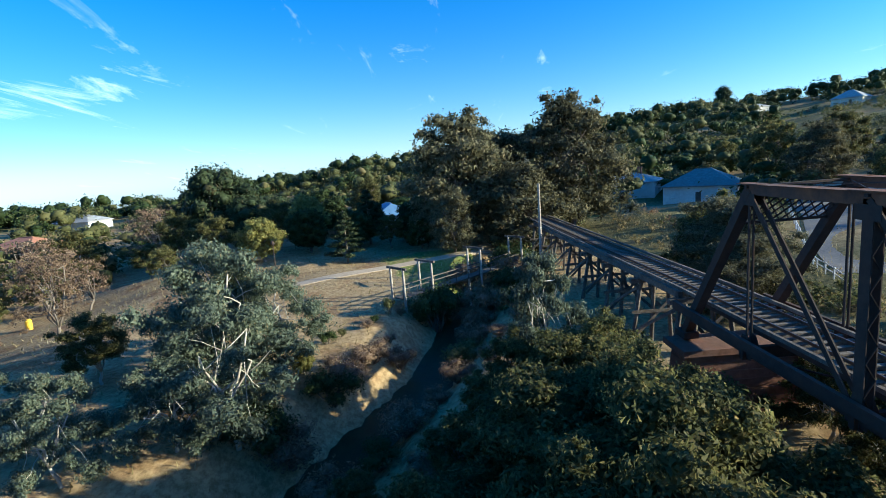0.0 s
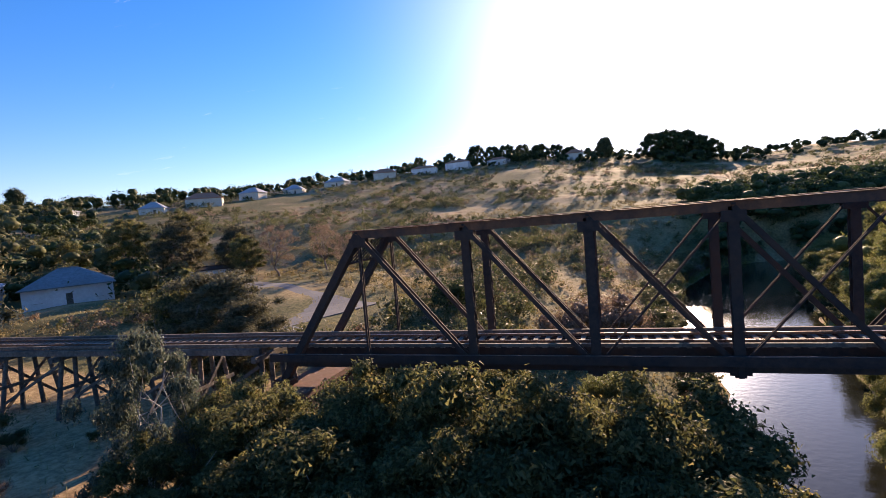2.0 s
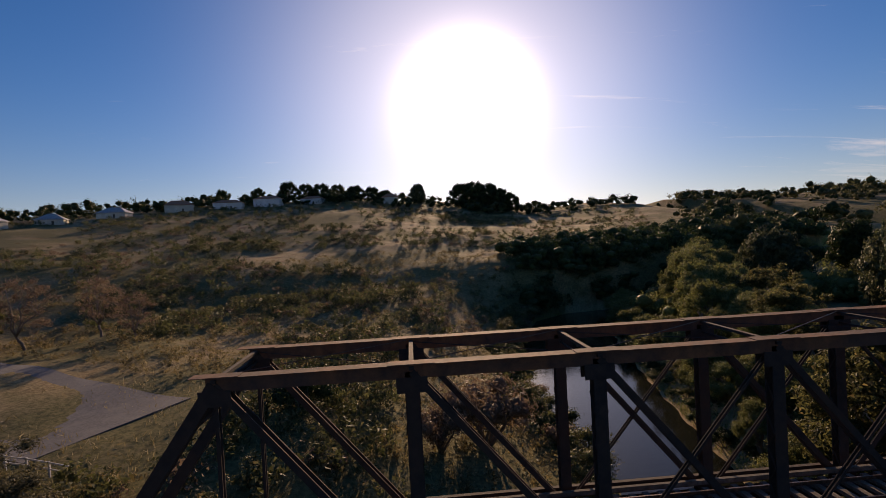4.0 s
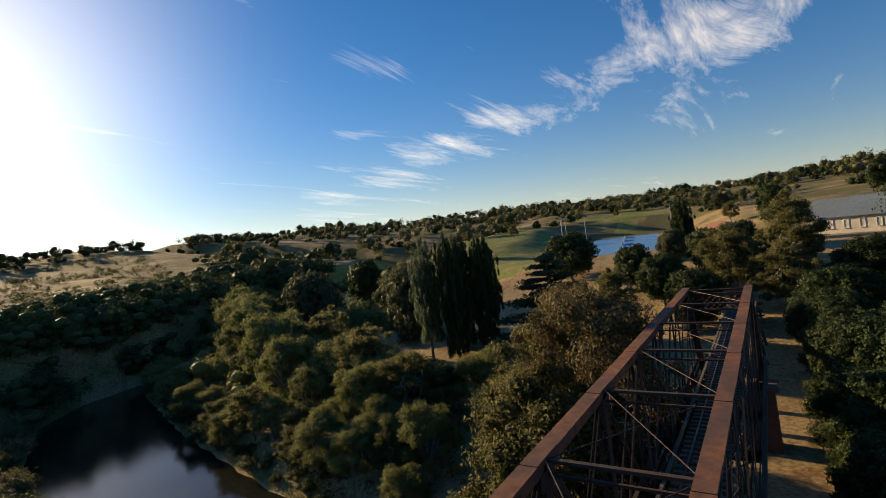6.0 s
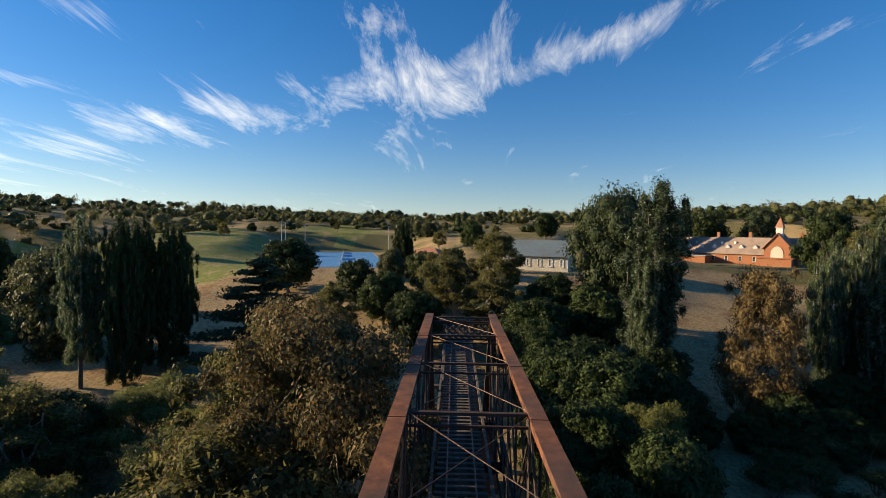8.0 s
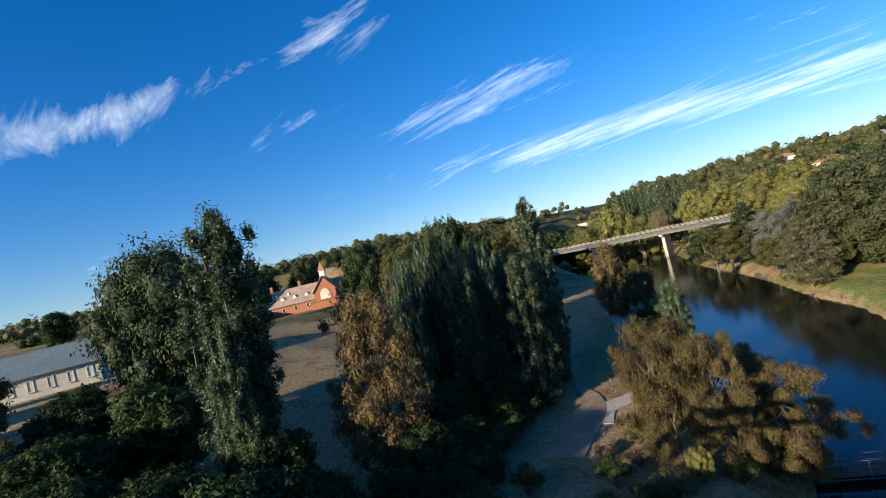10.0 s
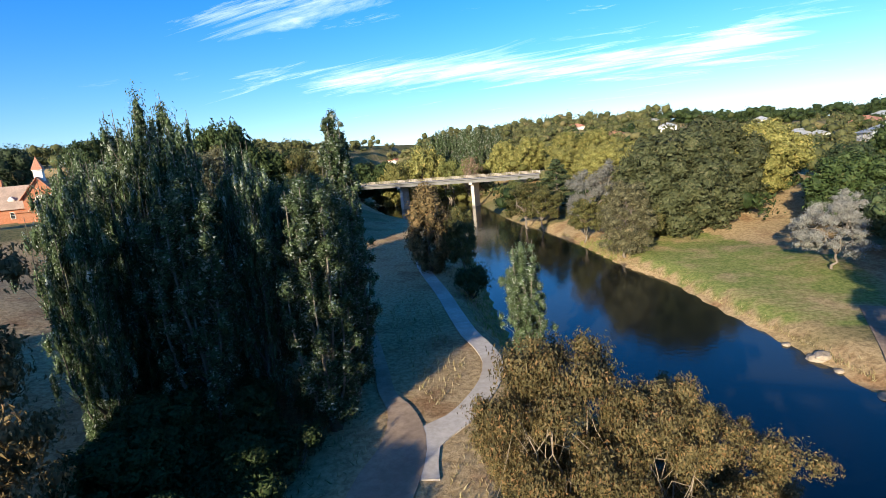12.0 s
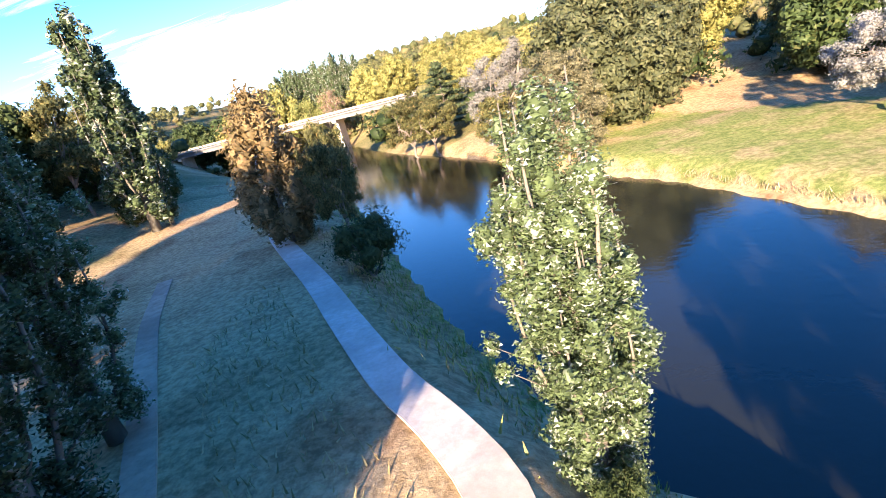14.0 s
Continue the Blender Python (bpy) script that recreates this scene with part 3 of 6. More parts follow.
def build_bridge():
    top = thing("truss_bridge", pose(0, 0, 0), "rusty iron through-truss railway bridge over the river", "bridge")
    U = [Vector((i * P_, 0, Z_TOP)) for i in range(N_ + 1)]
    L = [Vector((i * P_, 0, Z_PIN)) for i in range(N_ + 1)]
    for y in (0.0, W_):
        o = Vector((0, y, 0))
        c = Solid().beam(U[1] + o - Vector((0.25, 0, 0)), U[N_ - 1] + o + Vector((0.25, 0, 0)), 0.40, 0.42)
        c.beam(U[1] + o + Vector((-0.3, 0, 0.225)), U[N_ - 1] + o + Vector((0.3, 0, 0.225)), 0.56, 0.03)
        part("top_chord", c, top, "box chord with a rust-orange cover plate", RUST)
        for i in range(1, N_):
            part("cover_plate", Solid().box(i * P_ - 0.75, y - 0.27, Z_TOP + 0.242, i * P_ + 0.75, y + 0.27, Z_TOP + 0.262), top, "", RUST)
        part("bottom_chord", twin_bar(L[0] + o + Vector((SHOE + 0.3, 0, 0)), L[N_] + o - Vector((SHOE + 0.3, 0, 0)), 0.36, 0.05, 0.3), top, "", DARK_IRON)
        for a, b in ((0, 1), (N_, N_ - 1)):
            foot = L[a] + o + Vector((SHOE if a == 0 else -SHOE, 0, -1.0))
            e = Solid().beam(foot, U[b] + o, 0.42, 0.46, (0, 1, 0))
            e.box(foot.x - 0.55, foot.y - 0.4, foot.z - 0.3, foot.x + 0.55, foot.y + 0.4, foot.z + 0.05)
            part("end_post", e, top, "heavy sloping end post", DARK_IRON)
        for i in range(1, N_):
            if i in (1, N_ - 1):
                part("hanger", twin_bar(U[i] + o, L[i] + o, 0.2, 0.05, 0.12), top, "", DARK_IRON)
            else:
                part("post", laced_post(L[i] + o - Vector((0, 0, 0.4)), U[i] + o), top, "laced upright", DARK_IRON)
        for i in range(1, N_ // 2):
            part("diagonal", twin_bar(U[i] + o, L[i + 1] + o), top, "pair of flat eye bars", DARK_IRON)
            part("diagonal", twin_bar(U[N_ - i] + o, L[N_ - i - 1] + o), top, "", DARK_IRON)
        for i in (3, 4):
            part("counter_brace", twin_bar(L[i] + o, U[i + 1] + o, 0.14, 0.04, 0.09), top, "", DARK_IRON)
            part("counter_brace", twin_bar(L[N_ - i] + o, U[N_ - i - 1] + o, 0.14, 0.04, 0.09), top, "", DARK_IRON)
        for i in range(1, N_):
            for k in (-0.19, 0.19):
                s = Solid()
                s.add([(i * P_ + q, y + k, Z_PIN + r) for q, r in ((-.45, -.3), (.45, -.3), (.45, .3), (.2, .75), (-.2, .75), (-.45, .3))], [(0, 1, 2, 3, 4, 5)])
                part("gusset", s, top, "", DARK_IRON)
                part("gusset", Solid().beam((i * P_ - 0.5, y + k * 1.1, Z_TOP - 0.42), (i * P_ + 0.5, y + k * 1.1, Z_TOP - 0.42), 0.03, 0.5), top, "", DARK_IRON)
    for i in range(1, N_):
        part("top_strut", Solid().beam((i * P_, -0.3, Z_TOP + 0.12), (i * P_, W_ + 0.3, Z_TOP + 0.12), 0.16, 0.1).beam((i * P_, 0, Z_TOP - 0.3), (i * P_, W_, Z_TOP - 0.3), 0.08, 0.08), top, "", DARK_IRON)
        if i < N_ - 1:
            part("wind_brace", Solid().tube([(i * P_, 0.15, Z_TOP + 0.2), ((i + 1) * P_, W_ - 0.15, Z_TOP + 0.2)], [0.018, 0.018], 6), top, "thin tie rod", RAIL)
            part("wind_brace", Solid().tube([(i * P_, W_ - 0.15, Z_TOP + 0.1), ((i + 1) * P_, 0.15, Z_TOP + 0.1)], [0.018, 0.018], 6), top, "", DARK_IRON)
    for i, e in ((1, -1), (N_ - 1, 1)):
        lat = Solid()
        q = Vector((e * (P_ - SHOE), 0, -(Z_TOP - Z_PIN + 1.0))).normalized()
        a0 = Vector((i * P_, 0, Z_TOP))
        for d0, d1 in ((0.25, 0.25), (1.95, 1.95)):
            lat.beam(a0 + q * d0 + Vector((0, 0.2, 0)), a0 + q * d1 + Vector((0, W_ - 0.2, 0)), 0.12, 0.12)
        n = 9
        for j in range(-3, n + 1):
            for flip in (0, 1):
                y0, y1 = 0.2 + j * 0.44, 0.2 + (j + 3) * 0.44
                p0, p1 = (y0, 0.25), (y1, 1.95)
                if y0 < 0.2:
                    p0 = (0.2, 0.25 + (0.2 - y0) / 1.32 * 1.7)
                if y1 > W_ - 0.2:
                    p1 = (W_ - 0.2, 0.25 + (W_ - 0.2 - y0) / 1.32 * 1.7)
                if p0[0] >= W_ - 0.2 or p1[0] <= 0.2:
                    continue
                if flip:
                    p0, p1 = (W_ - p0[0], p0[1]), (W_ - p1[0], p1[1])
                lat.beam(a0 + q * p0[1] + Vector((0, p0[0], 0)), a0 + q * p1[1] + Vector((0, p1[0], 0)), 0.02, 0.07)
        part("portal_lattice", lat, top, "criss-cross lattice over the portal", DARK_IRON)
    for i in range(1, N_):
        part("floor_beam", Solid().beam((i * P_, -0.35, Z_PIN - 0.1), (i * P_, W_ + 0.35, Z_PIN - 0.1), 0.22, 0.55), top, "", DARK_IRON)
    for y in (-0.42, W_ / 2 - 0.85, W_ / 2 + 0.85, W_ + 0.42):
        part("stringer", Solid().beam((-0.2, y, Z_PIN + 0.42), (N_ * P_ + 0.2, y, Z_PIN + 0.42), 0.2, 0.45), top, "", DARK_IRON)
    for i in range(1, N_ - 1):
        part("floor_brace", Solid().beam((i * P_, 0.1, Z_PIN - 0.3), ((i + 1) * P_, W_ - 0.1, Z_PIN - 0.3), 0.1, 0.06).beam((i * P_, W_ - 0.1, Z_PIN - 0.3), ((i + 1) * P_, 0.1, Z_PIN - 0.3), 0.1, 0.06), top, "", DARK_IRON)
    return top


build_bridge()


def pier(x, y0, y1, z1, label):
    z0 = min(ground(x, y0), ground(x, y1), 0) - 1
    p = thing("bridge_pier", pose(x, (y0 + y1) / 2, z0), label, "bridge pier", "piers")
    h = z1 - z0
    w = (y1 - y0) / 2
    s, k = Solid(), 18
    for j in range(k):
        g = 0.25 * (1 - j / k)
        for zz, q in ((h * j / k, g - 0.03), (h * j / k + 0.04, g), (h * (j + 1) / k - 0.04, g), (h * (j + 1) / k, g - 0.03)):
            s.v += [(-0.9 - q, -w - q, zz), (0.9 + q, -w - q, zz), (0.9 + q, w + q, zz), (-0.9 - q, w + q, zz)]
    for j in range(4 * k - 1):
        s.f += [(4 * j + e, 4 * j + (e + 1) % 4, 4 * j + 4 + (e + 1) % 4, 4 * j + 4 + e) for e in range(4)]
    part("shaft", s, p, "courses of red masonry", BRICK)
    part("cap", Solid().box(-1.25, -w - 0.35, h, 1.25, w + 0.35, h + 0.35), p, "", BRICK)


pier(1.2, -0.8, W_ + 0.8, Z_PIN - 1.75, "tall red-brown masonry pier under the truss end")
pier(N_ * P_ - 1.2, -0.8, W_ + 0.8, Z_PIN - 1.75, "tall red-brown masonry pier under the truss end")


# approach line, almost straight off the span
def line_y(x):
    d = max(0.0, -2.0 - x)
    return W_ / 2 - 0.035 * d


def build_trestle(xs, label):
    t = thing("timber_trestle", pose(0, 0, 0), label, "trestle bridge", "trestles")
    for k, x in enumerate(xs):
        yc = line_y(x)
        feet = []
        for off in (-1.9, -0.65, 0.65, 1.9):
            lean = off * 0.16
            x2, y2 = x, yc + off + lean
            g = min(ground(x2, y2), RAIL_Z - 1.6)
            part("timber_post", Solid().tube([(x, yc + off * 0.75, RAIL_Z - 0.95), (x2, y2, g - 0.3)], [0.15, 0.17], 8), t, "", TIMBER)
            feet.append(g)
        part("cap_beam", Solid().beam((x, yc - 2.2, RAIL_Z - 0.8), (x, yc + 2.2, RAIL_Z - 0.8), 0.34, 0.34), t, "", TIMBER)
        g = max(feet)
        if RAIL_Z - g > 3:
            part("cross_brace", Solid().beam((x - 0.2, yc - 1.6, RAIL_Z - 1.2), (x - 0.2, yc + 1.9, g + 0.5), 0.06, 0.2), t, "", TIMBER)
            part("cross_brace", Solid().beam((x + 0.2, yc + 1.6, RAIL_Z - 1.2), (x + 0.2, yc - 1.9, g + 0.5), 0.06, 0.2), t, "", TIMBER)
            part("waling", Solid().beam((x + 0.22, yc - 2.2, (RAIL_Z + g) / 2 - 0.4), (x + 0.22, yc + 2.2, (RAIL_Z + g) / 2 - 0.4), 0.08, 0.24), t, "", TIMBER)
        if k:
            x0 = xs[k - 1]
            for off in (-1.45, -0.8, 0.8, 1.45):
                part("girder", Solid().beam((x0, line_y(x0) + off, RAIL_Z - 0.45), (x, yc + off, RAIL_Z - 0.45), 0.3, 0.4), t, "", TIMBER)
            if RAIL_Z - g > 4:
                part("long_brace", Solid().beam((x0, line_y(x0) - 1.7, RAIL_Z - 1.3), (x, yc - 2.0, g + 0.8), 0.08, 0.2), t, "", TIMBER)


build_trestle([-1.8 - 5.6 * i for i in range(8)], "weathered timber trestle carrying the line to the bridge")
build_trestle([N_ * P_ + 1.8 + 5.2 * i for i in range(6)], "weathered timber trestle carrying the line into the trees")


def build_track():
    t = thing("railway_track", pose(0, 0, 0), "disused railway track of steel rails on timber sleepers", "railway track")
    me = Solid().box(-0.12, -1.25, -0.08, 0.12, 1.25, 0.07).mesh("sleeper", SLEEPER)
    n, x = 0, -50.0
    rng = random.Random(4)
    while x < 92:
        part("sleeper", me, t, "", None, pose(x, line_y(x) + rng.uniform(-0.04, 0.04), RAIL_Z - 0.17, 0, rng.uniform(-1, 1), rng.uniform(-1.5, 1.5) + math.degrees(math.atan2(line_y(x + 1) - line_y(x - 1), 2))))
        x += 0.62
    xs = list(np.arange(-50.0, 93, 2.0))

    def swept(side_, z, w, h):
        r = Solid()
        for x_ in xs:
            y_ = line_y(x_) + side_
            r.v += [(x_, y_ - w / 2, z - h / 2), (x_, y_ + w / 2, z - h / 2), (x_, y_ + w / 2, z + h / 2), (x_, y_ - w / 2, z + h / 2)]
        for q in range(len(xs) - 1):
            r.f += [(4 * q + e, 4 * q + (e + 1) % 4, 4 * q + 4 + (e + 1) % 4, 4 * q + 4 + e) for e in range(4)]
        return r

    for side_ in (-0.72, 0.72):
        part("rail", swept(side_, RAIL_Z - 0.03, 0.07, 0.14), t, "", RAIL)
    for side_ in (-1.5, 1.5):
        part("guard_timber", swept(side_, RAIL_Z - 0.02, 0.16, 0.18), t, "", TIMBER)


build_track()


# ---------------------------------------------------------------- trees
def ball():
    """Points and triangles of a unit icosphere."""
    bm = bmesh.new()
    bmesh.ops.create_icosphere(bm, subdivisions=2, radius=1.0)
    v, f = np.array([q.co[:] for q in bm.verts]), np.array([[q.index for q in p.verts] for p in bm.faces])
    bm.free()
    return v, f


BALL_V, BALL_F = ball()


def leaf_mesh(name, pos, size, mat, rng, slim=0.45, droop=0.0, out=None, axis=None, masses=(), spread_=0.5):
    """Many small leaf sprays, each a leaf of its own, lying roughly along the crown's surface, round ragged solid lumps
    added inside to block light.
    """
    n = len(pos)
    nrm = rng.normal(size=(n, 3)) * spread_
    if out is not None:
        nrm = nrm + out / (np.linalg.norm(out, axis=1)[:, None] + 1e-9)
    nrm /= np.linalg.norm(nrm, axis=1)[:, None] + 1e-9
    a = rng.normal(size=(n, 3))
    a[:, 2] -= droop
    if axis is not None:
        a = a * 0.8 + axis
        nrm = np.cross(a, rng.normal(size=(n, 3)))
        nrm /= np.linalg.norm(nrm, axis=1)[:, None] + 1e-9
    a -= nrm * (a * nrm).sum(1)[:, None]
    a /= np.linalg.norm(a, axis=1)[:, None] + 1e-9
    b = np.cross(nrm, a)
    c = nrm
    s = (size * rng.uniform(0.6, 1.4, n))[:, None]
    root, half = pos - a * s * 0.5, b * s * slim * 0.5
    v = np.stack([root - half, pos + a * s * 0.5 + c * s * 0.15, root + half], 1).reshape(-1, 3)
    tri = np.arange(n * 3).reshape(-1, 3)
    if len(masses):
        lumps, k = [v], len(v)
        faces = [tri]
        for c, r in masses:
            rough = 1 + rng.uniform(-0.3, 0.22, len(BALL_V))
            lumps.append(np.array(c) + BALL_V * rough[:, None] * np.array(r))
            faces.append(BALL_F + k)
            k += len(BALL_V)
        v, tri = np.concatenate(lumps), np.concatenate(faces)
    me = bpy.data.meshes.new(name)
    me.vertices.add(len(v))
    me.vertices.foreach_set("co", v.ravel())
    me.loops.add(tri.size)
    me.loops.foreach_set("vertex_index", tri.ravel())
    me.polygons.add(len(tri))
    me.polygons.foreach_set("loop_start", np.arange(0, tri.size, 3))
    me.update(calc_edges=True)
    me.materials.append(mat)
    return me


def inner(centres, radii, share):
    """Solid lumps added unseen inside a crown's clumps, to block light and darken its interior."""
    return [(c, tuple(q * share for q in r)) for c, r in zip(centres, radii)]


def clump_points(centres, radii, count, rng, inner=0.45):
    """Points in the shells of many flattened balls, with uneven edges."""
    k = len(centres)
    w = np.array([r[0] * r[1] + r[0] * r[2] for r in radii])
    pick = rng.choice(k, count, p=w / w.sum())
    d = rng.normal(size=(count, 3))
    d /= np.linalg.norm(d, axis=1)[:, None]
    bump = 1 + 0.28 * np.sin(d[:, 0] * 5 + pick * 1.7) * np.sin(d[:, 1] * 6 + pick) + 0.18 * np.sin(d[:, 2] * 9 + pick * 2.3)
    rad = rng.uniform(inner ** 2, 1.1, count) ** 0.5 * bump
    core = rng.random(count) < 0.2                  # larger sprays fill the middle
    rad = np.where(core, rng.uniform(0.1, 0.62, count), rad)
    return np.array(centres)[pick] + d * rad[:, None] * np.array(radii)[pick], d, np.where(core, 1.7, 1.0)


def limb(s, a, b, r0, r1, rng, n=5, bend=0.12):
    a, b = np.array(a, float), np.array(b, float)
    d = np.linalg.norm(b - a)
    pts = [a + (b - a) * t + rng.normal(size=3) * bend * d * math.sin(math.pi * t) * 0.5 for t in np.linspace(0, 1, n)]
    s.tube(pts, [r0 + (r1 - r0) * t for t in np.linspace(0, 1, n)], 6)
    return pts


def grow_gum(rng, leaves, mat, wide=0.34, clumps=20, size=0.045, bark=None, low=0.32, droop=0.5, stout=1.0, dense=0.42):
    """Unit-height gum: forked pale trunk, open crown of separate clumps."""
    s, centres, radii = Solid(), [], []
    fork = rng.uniform(0.16, 0.28)
    base = limb(s, (0, 0, -0.03), (rng.normal() * 0.03, rng.normal() * 0.03, fork), 0.021 * stout, 0.016 * stout, rng)[-1]
    arms = []
    for i in range(5):
        a = i * 2.4 + rng.uniform(-0.4, 0.4)
        e = (math.cos(a) * wide * rng.uniform(0.25, 0.6), math.sin(a) * wide * rng.uniform(0.25, 0.6), rng.uniform(0.5, 0.85))
        arms.append(limb(s, base, e, 0.012 * stout, 0.005 * stout, rng))
    for i in range(clumps):
        t = (i + 0.5) / clumps
        a = i * 2.39996
        z = low + (0.93 - low) * t
        rr = wide * (0.35 + 0.65 * math.sin(math.pi * min(1, 0.25 + 0.72 * t))) * rng.uniform(0.45, 1.0)
        c = (math.cos(a) * rr, math.sin(a) * rr, z + rng.uniform(-0.04, 0.04))
        arm = arms[i % 5]
        limb(s, arm[2 + i % 3], c, 0.0042 * stout, 0.0015 * stout, rng, 4)
        r = rng.uniform(0.07, 0.125)
        centres.append(c)
        radii.append((r * 1.15, r * 1.15, r * 0.8))
        for _ in range(2):
            o = rng.normal(size=3) * r * 0.9
            centres.append((c[0] + o[0], c[1] + o[1], c[2] + o[2] * 0.6))
            radii.append((r * 0.6, r * 0.6, r * 0.45))
    p, d, k = clump_points(centres, radii, leaves, rng)
    return s.mesh("trunk", bark or GUM_BARK, True), leaf_mesh("crown", p, size * k, mat, rng, 0.5, droop, d * 0.5, masses=inner(centres, radii, dense) if dense else ())


def grow_poplar(rng, leaves, mat, wide=0.11, size=0.03, bark=None, stems=18, low=0.03):
    """Unit-height column: many stems leave the trunk and sweep upward, leafy along their length."""
    s, centres, radii = Solid(), [], []
    limb(s, (0, 0, -0.03), (0, 0, 0.92), 0.02, 0.002, rng, 8, 0.012)

    def leafy(p, r, tall):
        centres.append(tuple(p))
        radii.append((r, r, r * tall))

    for i in range(12):
        a = i * 2.39996
        leafy((math.cos(a) * wide * 0.5, math.sin(a) * wide * 0.5, low + 0.04 + 0.02 * (i % 5)), 0.03 * (0.75 + wide * 2.2), 1.5)
    for i in range(9):
        z = 0.4 + 0.5 * i / 8
        leafy((rng.normal() * 0.008, rng.normal() * 0.008, z), (0.036 - 0.006 * i / 8) * (0.75 + wide * 2.2), 2.4)
    for i in range(stems):
        f = (i + 0.5) / stems
        z0, a = low + (0.55 - low) * f ** 1.1, i * 2.39996 + rng.uniform(-0.3, 0.3)
        out = wide * rng.uniform(0.55, 1.08) * (1 - 0.5 * f)
        tall = rng.uniform(0.34, 0.56) * (1 - 0.2 * f)
        tip = min(z0 + tall + 0.1, rng.uniform(0.88, 1.0))
        ca, sa = math.cos(a), math.sin(a)
        pts = [np.array((ca * out * g, sa * out * g, z0 + (tip - z0) * h)) for g, h in ((0, 0), (0.5, 0.14), (0.85, 0.4), (1.0, 0.7), (0.96, 1.0))]
        s.tube(pts, [0.0065, 0.005, 0.004, 0.0025, 0.001], 5)
        n = 6
        for j in range(n):
            t = 0.2 + 0.8 * (j + rng.random() * 0.6) / n
            k = min(int(t * 4), 3)
            p = pts[k] + (pts[k + 1] - pts[k]) * (t * 4 - k) + rng.normal(size=3) * 0.007
            leafy(p, rng.uniform(0.015, 0.026) * (0.75 + wide * 2.0) * (1.15 - 0.6 * max(t - 0.55, 0)), rng.uniform(1.6, 2.6))
        for j in range(2):
            t = rng.uniform(0.25, 0.7)
            k = min(int(t * 4), 3)
            p = pts[k] + (pts[k + 1] - pts[k]) * (t * 4 - k)
            e = p + np.array((ca * 0.3 * wide + rng.normal() * 0.02, sa * 0.3 * wide + rng.normal() * 0.02, rng.uniform(0.04, 0.1)))
            s.tube([p, e], [0.002, 0.0006], 4)
            leafy(e, rng.uniform(0.014, 0.022) * (0.75 + wide * 2.2), 2.0)
    p, d, k = clump_points(centres, radii, leaves, rng, 0.3)
    return s.mesh("trunk", bark or POPLAR_BARK, True), leaf_mesh("crown", p, size * np.where(k > 1, 1.4, 1.0), mat, rng, 0.7, -0.5, d * 0.6, masses=inner(centres, radii, 0.5))


def grow_broad(rng, leaves, mat, wide=0.4, clumps=26, size=0.06, low=0.2, bark=None):
    """Unit-height spreading tree with a dense lobed crown."""
    s, centres, radii = Solid(), [], []
    base = limb(s, (0, 0, -0.03), (0, 0, 0.2), 0.035, 0.028, rng)[-1]
    for i in range(clumps):
        t = (i + 0.5) / clumps
        a = i * 2.39996
        z = low + (0.86 - low) * t
        rr = wide * math.sin(math.pi * (0.2 + 0.68 * t)) * rng.uniform(0.5, 0.95)
        c = (math.cos(a) * rr, math.sin(a) * rr, z)
        if i % 2:
            limb(s, base, c, 0.012, 0.003, rng, 4)
        r = rng.uniform(0.08, 0.15) if clumps > 30 else rng.uniform(0.11, 0.17)
        centres.append(c)
        radii.append((r, r, r * 0.9))
    p, d, k = clump_points(centres, radii, leaves, rng, 0.78)
    return s.mesh("trunk", bark or BARK, True), leaf_mesh("crown", p, size * k, mat, rng, 0.6, 0.2, d * 0.7, masses=inner(centres, radii, 0.62), spread_=0.4)


def grow_willow(rng, leaves, mat, wide=0.5, size=0.05):
    """Unit-height low spreading tree, leaves hanging."""
    s, centres, radii = Solid(), [], []
    for i in range(4):
        a = i * 1.7
        limb(s, (0, 0, -0.03), (math.cos(a) * 0.22, math.sin(a) * 0.22, 0.5), 0.03, 0.012, rng)
    for i in range(24):
        t = (i + 0.5) / 24
        a = i * 2.39996
        rr = wide * math.sqrt(t) * rng.uniform(0.7, 1.0)
        z = 0.82 - 0.62 * t ** 1.6 + rng.uniform(-0.07, 0.07)
        c = (math.cos(a) * rr, math.sin(a) * rr, z)
        if i % 3 == 0:
            limb(s, (math.cos(a) * 0.1, math.sin(a) * 0.1, 0.3), c, 0.01, 0.003, rng, 4)
        r = rng.uniform(0.09, 0.145)
        centres.append(c)
        radii.append((r, r, r * 0.95))
    p, d, k = clump_points(centres, radii, leaves, rng, 0.72)
    return s.mesh("trunk", BARK, True), leaf_mesh("crown", p, size * k, mat, rng, 0.4, 0.9, d * 0.3, masses=inner(centres, radii, 0.5))


def grow_cedar(rng, leaves, mat, wide=0.36, size=0.032):
    """Unit-height conifer with flat layered boughs."""
    s, centres, radii = Solid(), [], []
    limb(s, (0, 0, -0.03), (0, 0, 0.97), 0.022, 0.004, rng, 6, 0.01)
    for i in range(34):
        t = (i + 0.5) / 34
        z = 0.14 + 0.8 * t
        a = i * 2.39996
        rr = wide * (1 - t) ** 0.75 * rng.uniform(0.75, 1.05)
        e = (math.cos(a) * rr, math.sin(a) * rr, z + 0.02)
        limb(s, (0, 0, z - 0.02), e, 0.006, 0.002, rng, 4, 0.05)
        for f in (0.45, 0.75, 1.0):
            centres.append((e[0] * f, e[1] * f, z))
            q = (0.03 + 0.05 * f) * (1.15 - 0.5 * t)
            radii.append((q * 1.25, q * 1.25, q * 0.32))
    p, d, k = clump_points(centres, radii, leaves, rng, 0.2)
    return s.mesh("trunk", BARK, True), leaf_mesh("crown", p, size * k, mat, rng, 0.5, 0.2, d * 0.5)


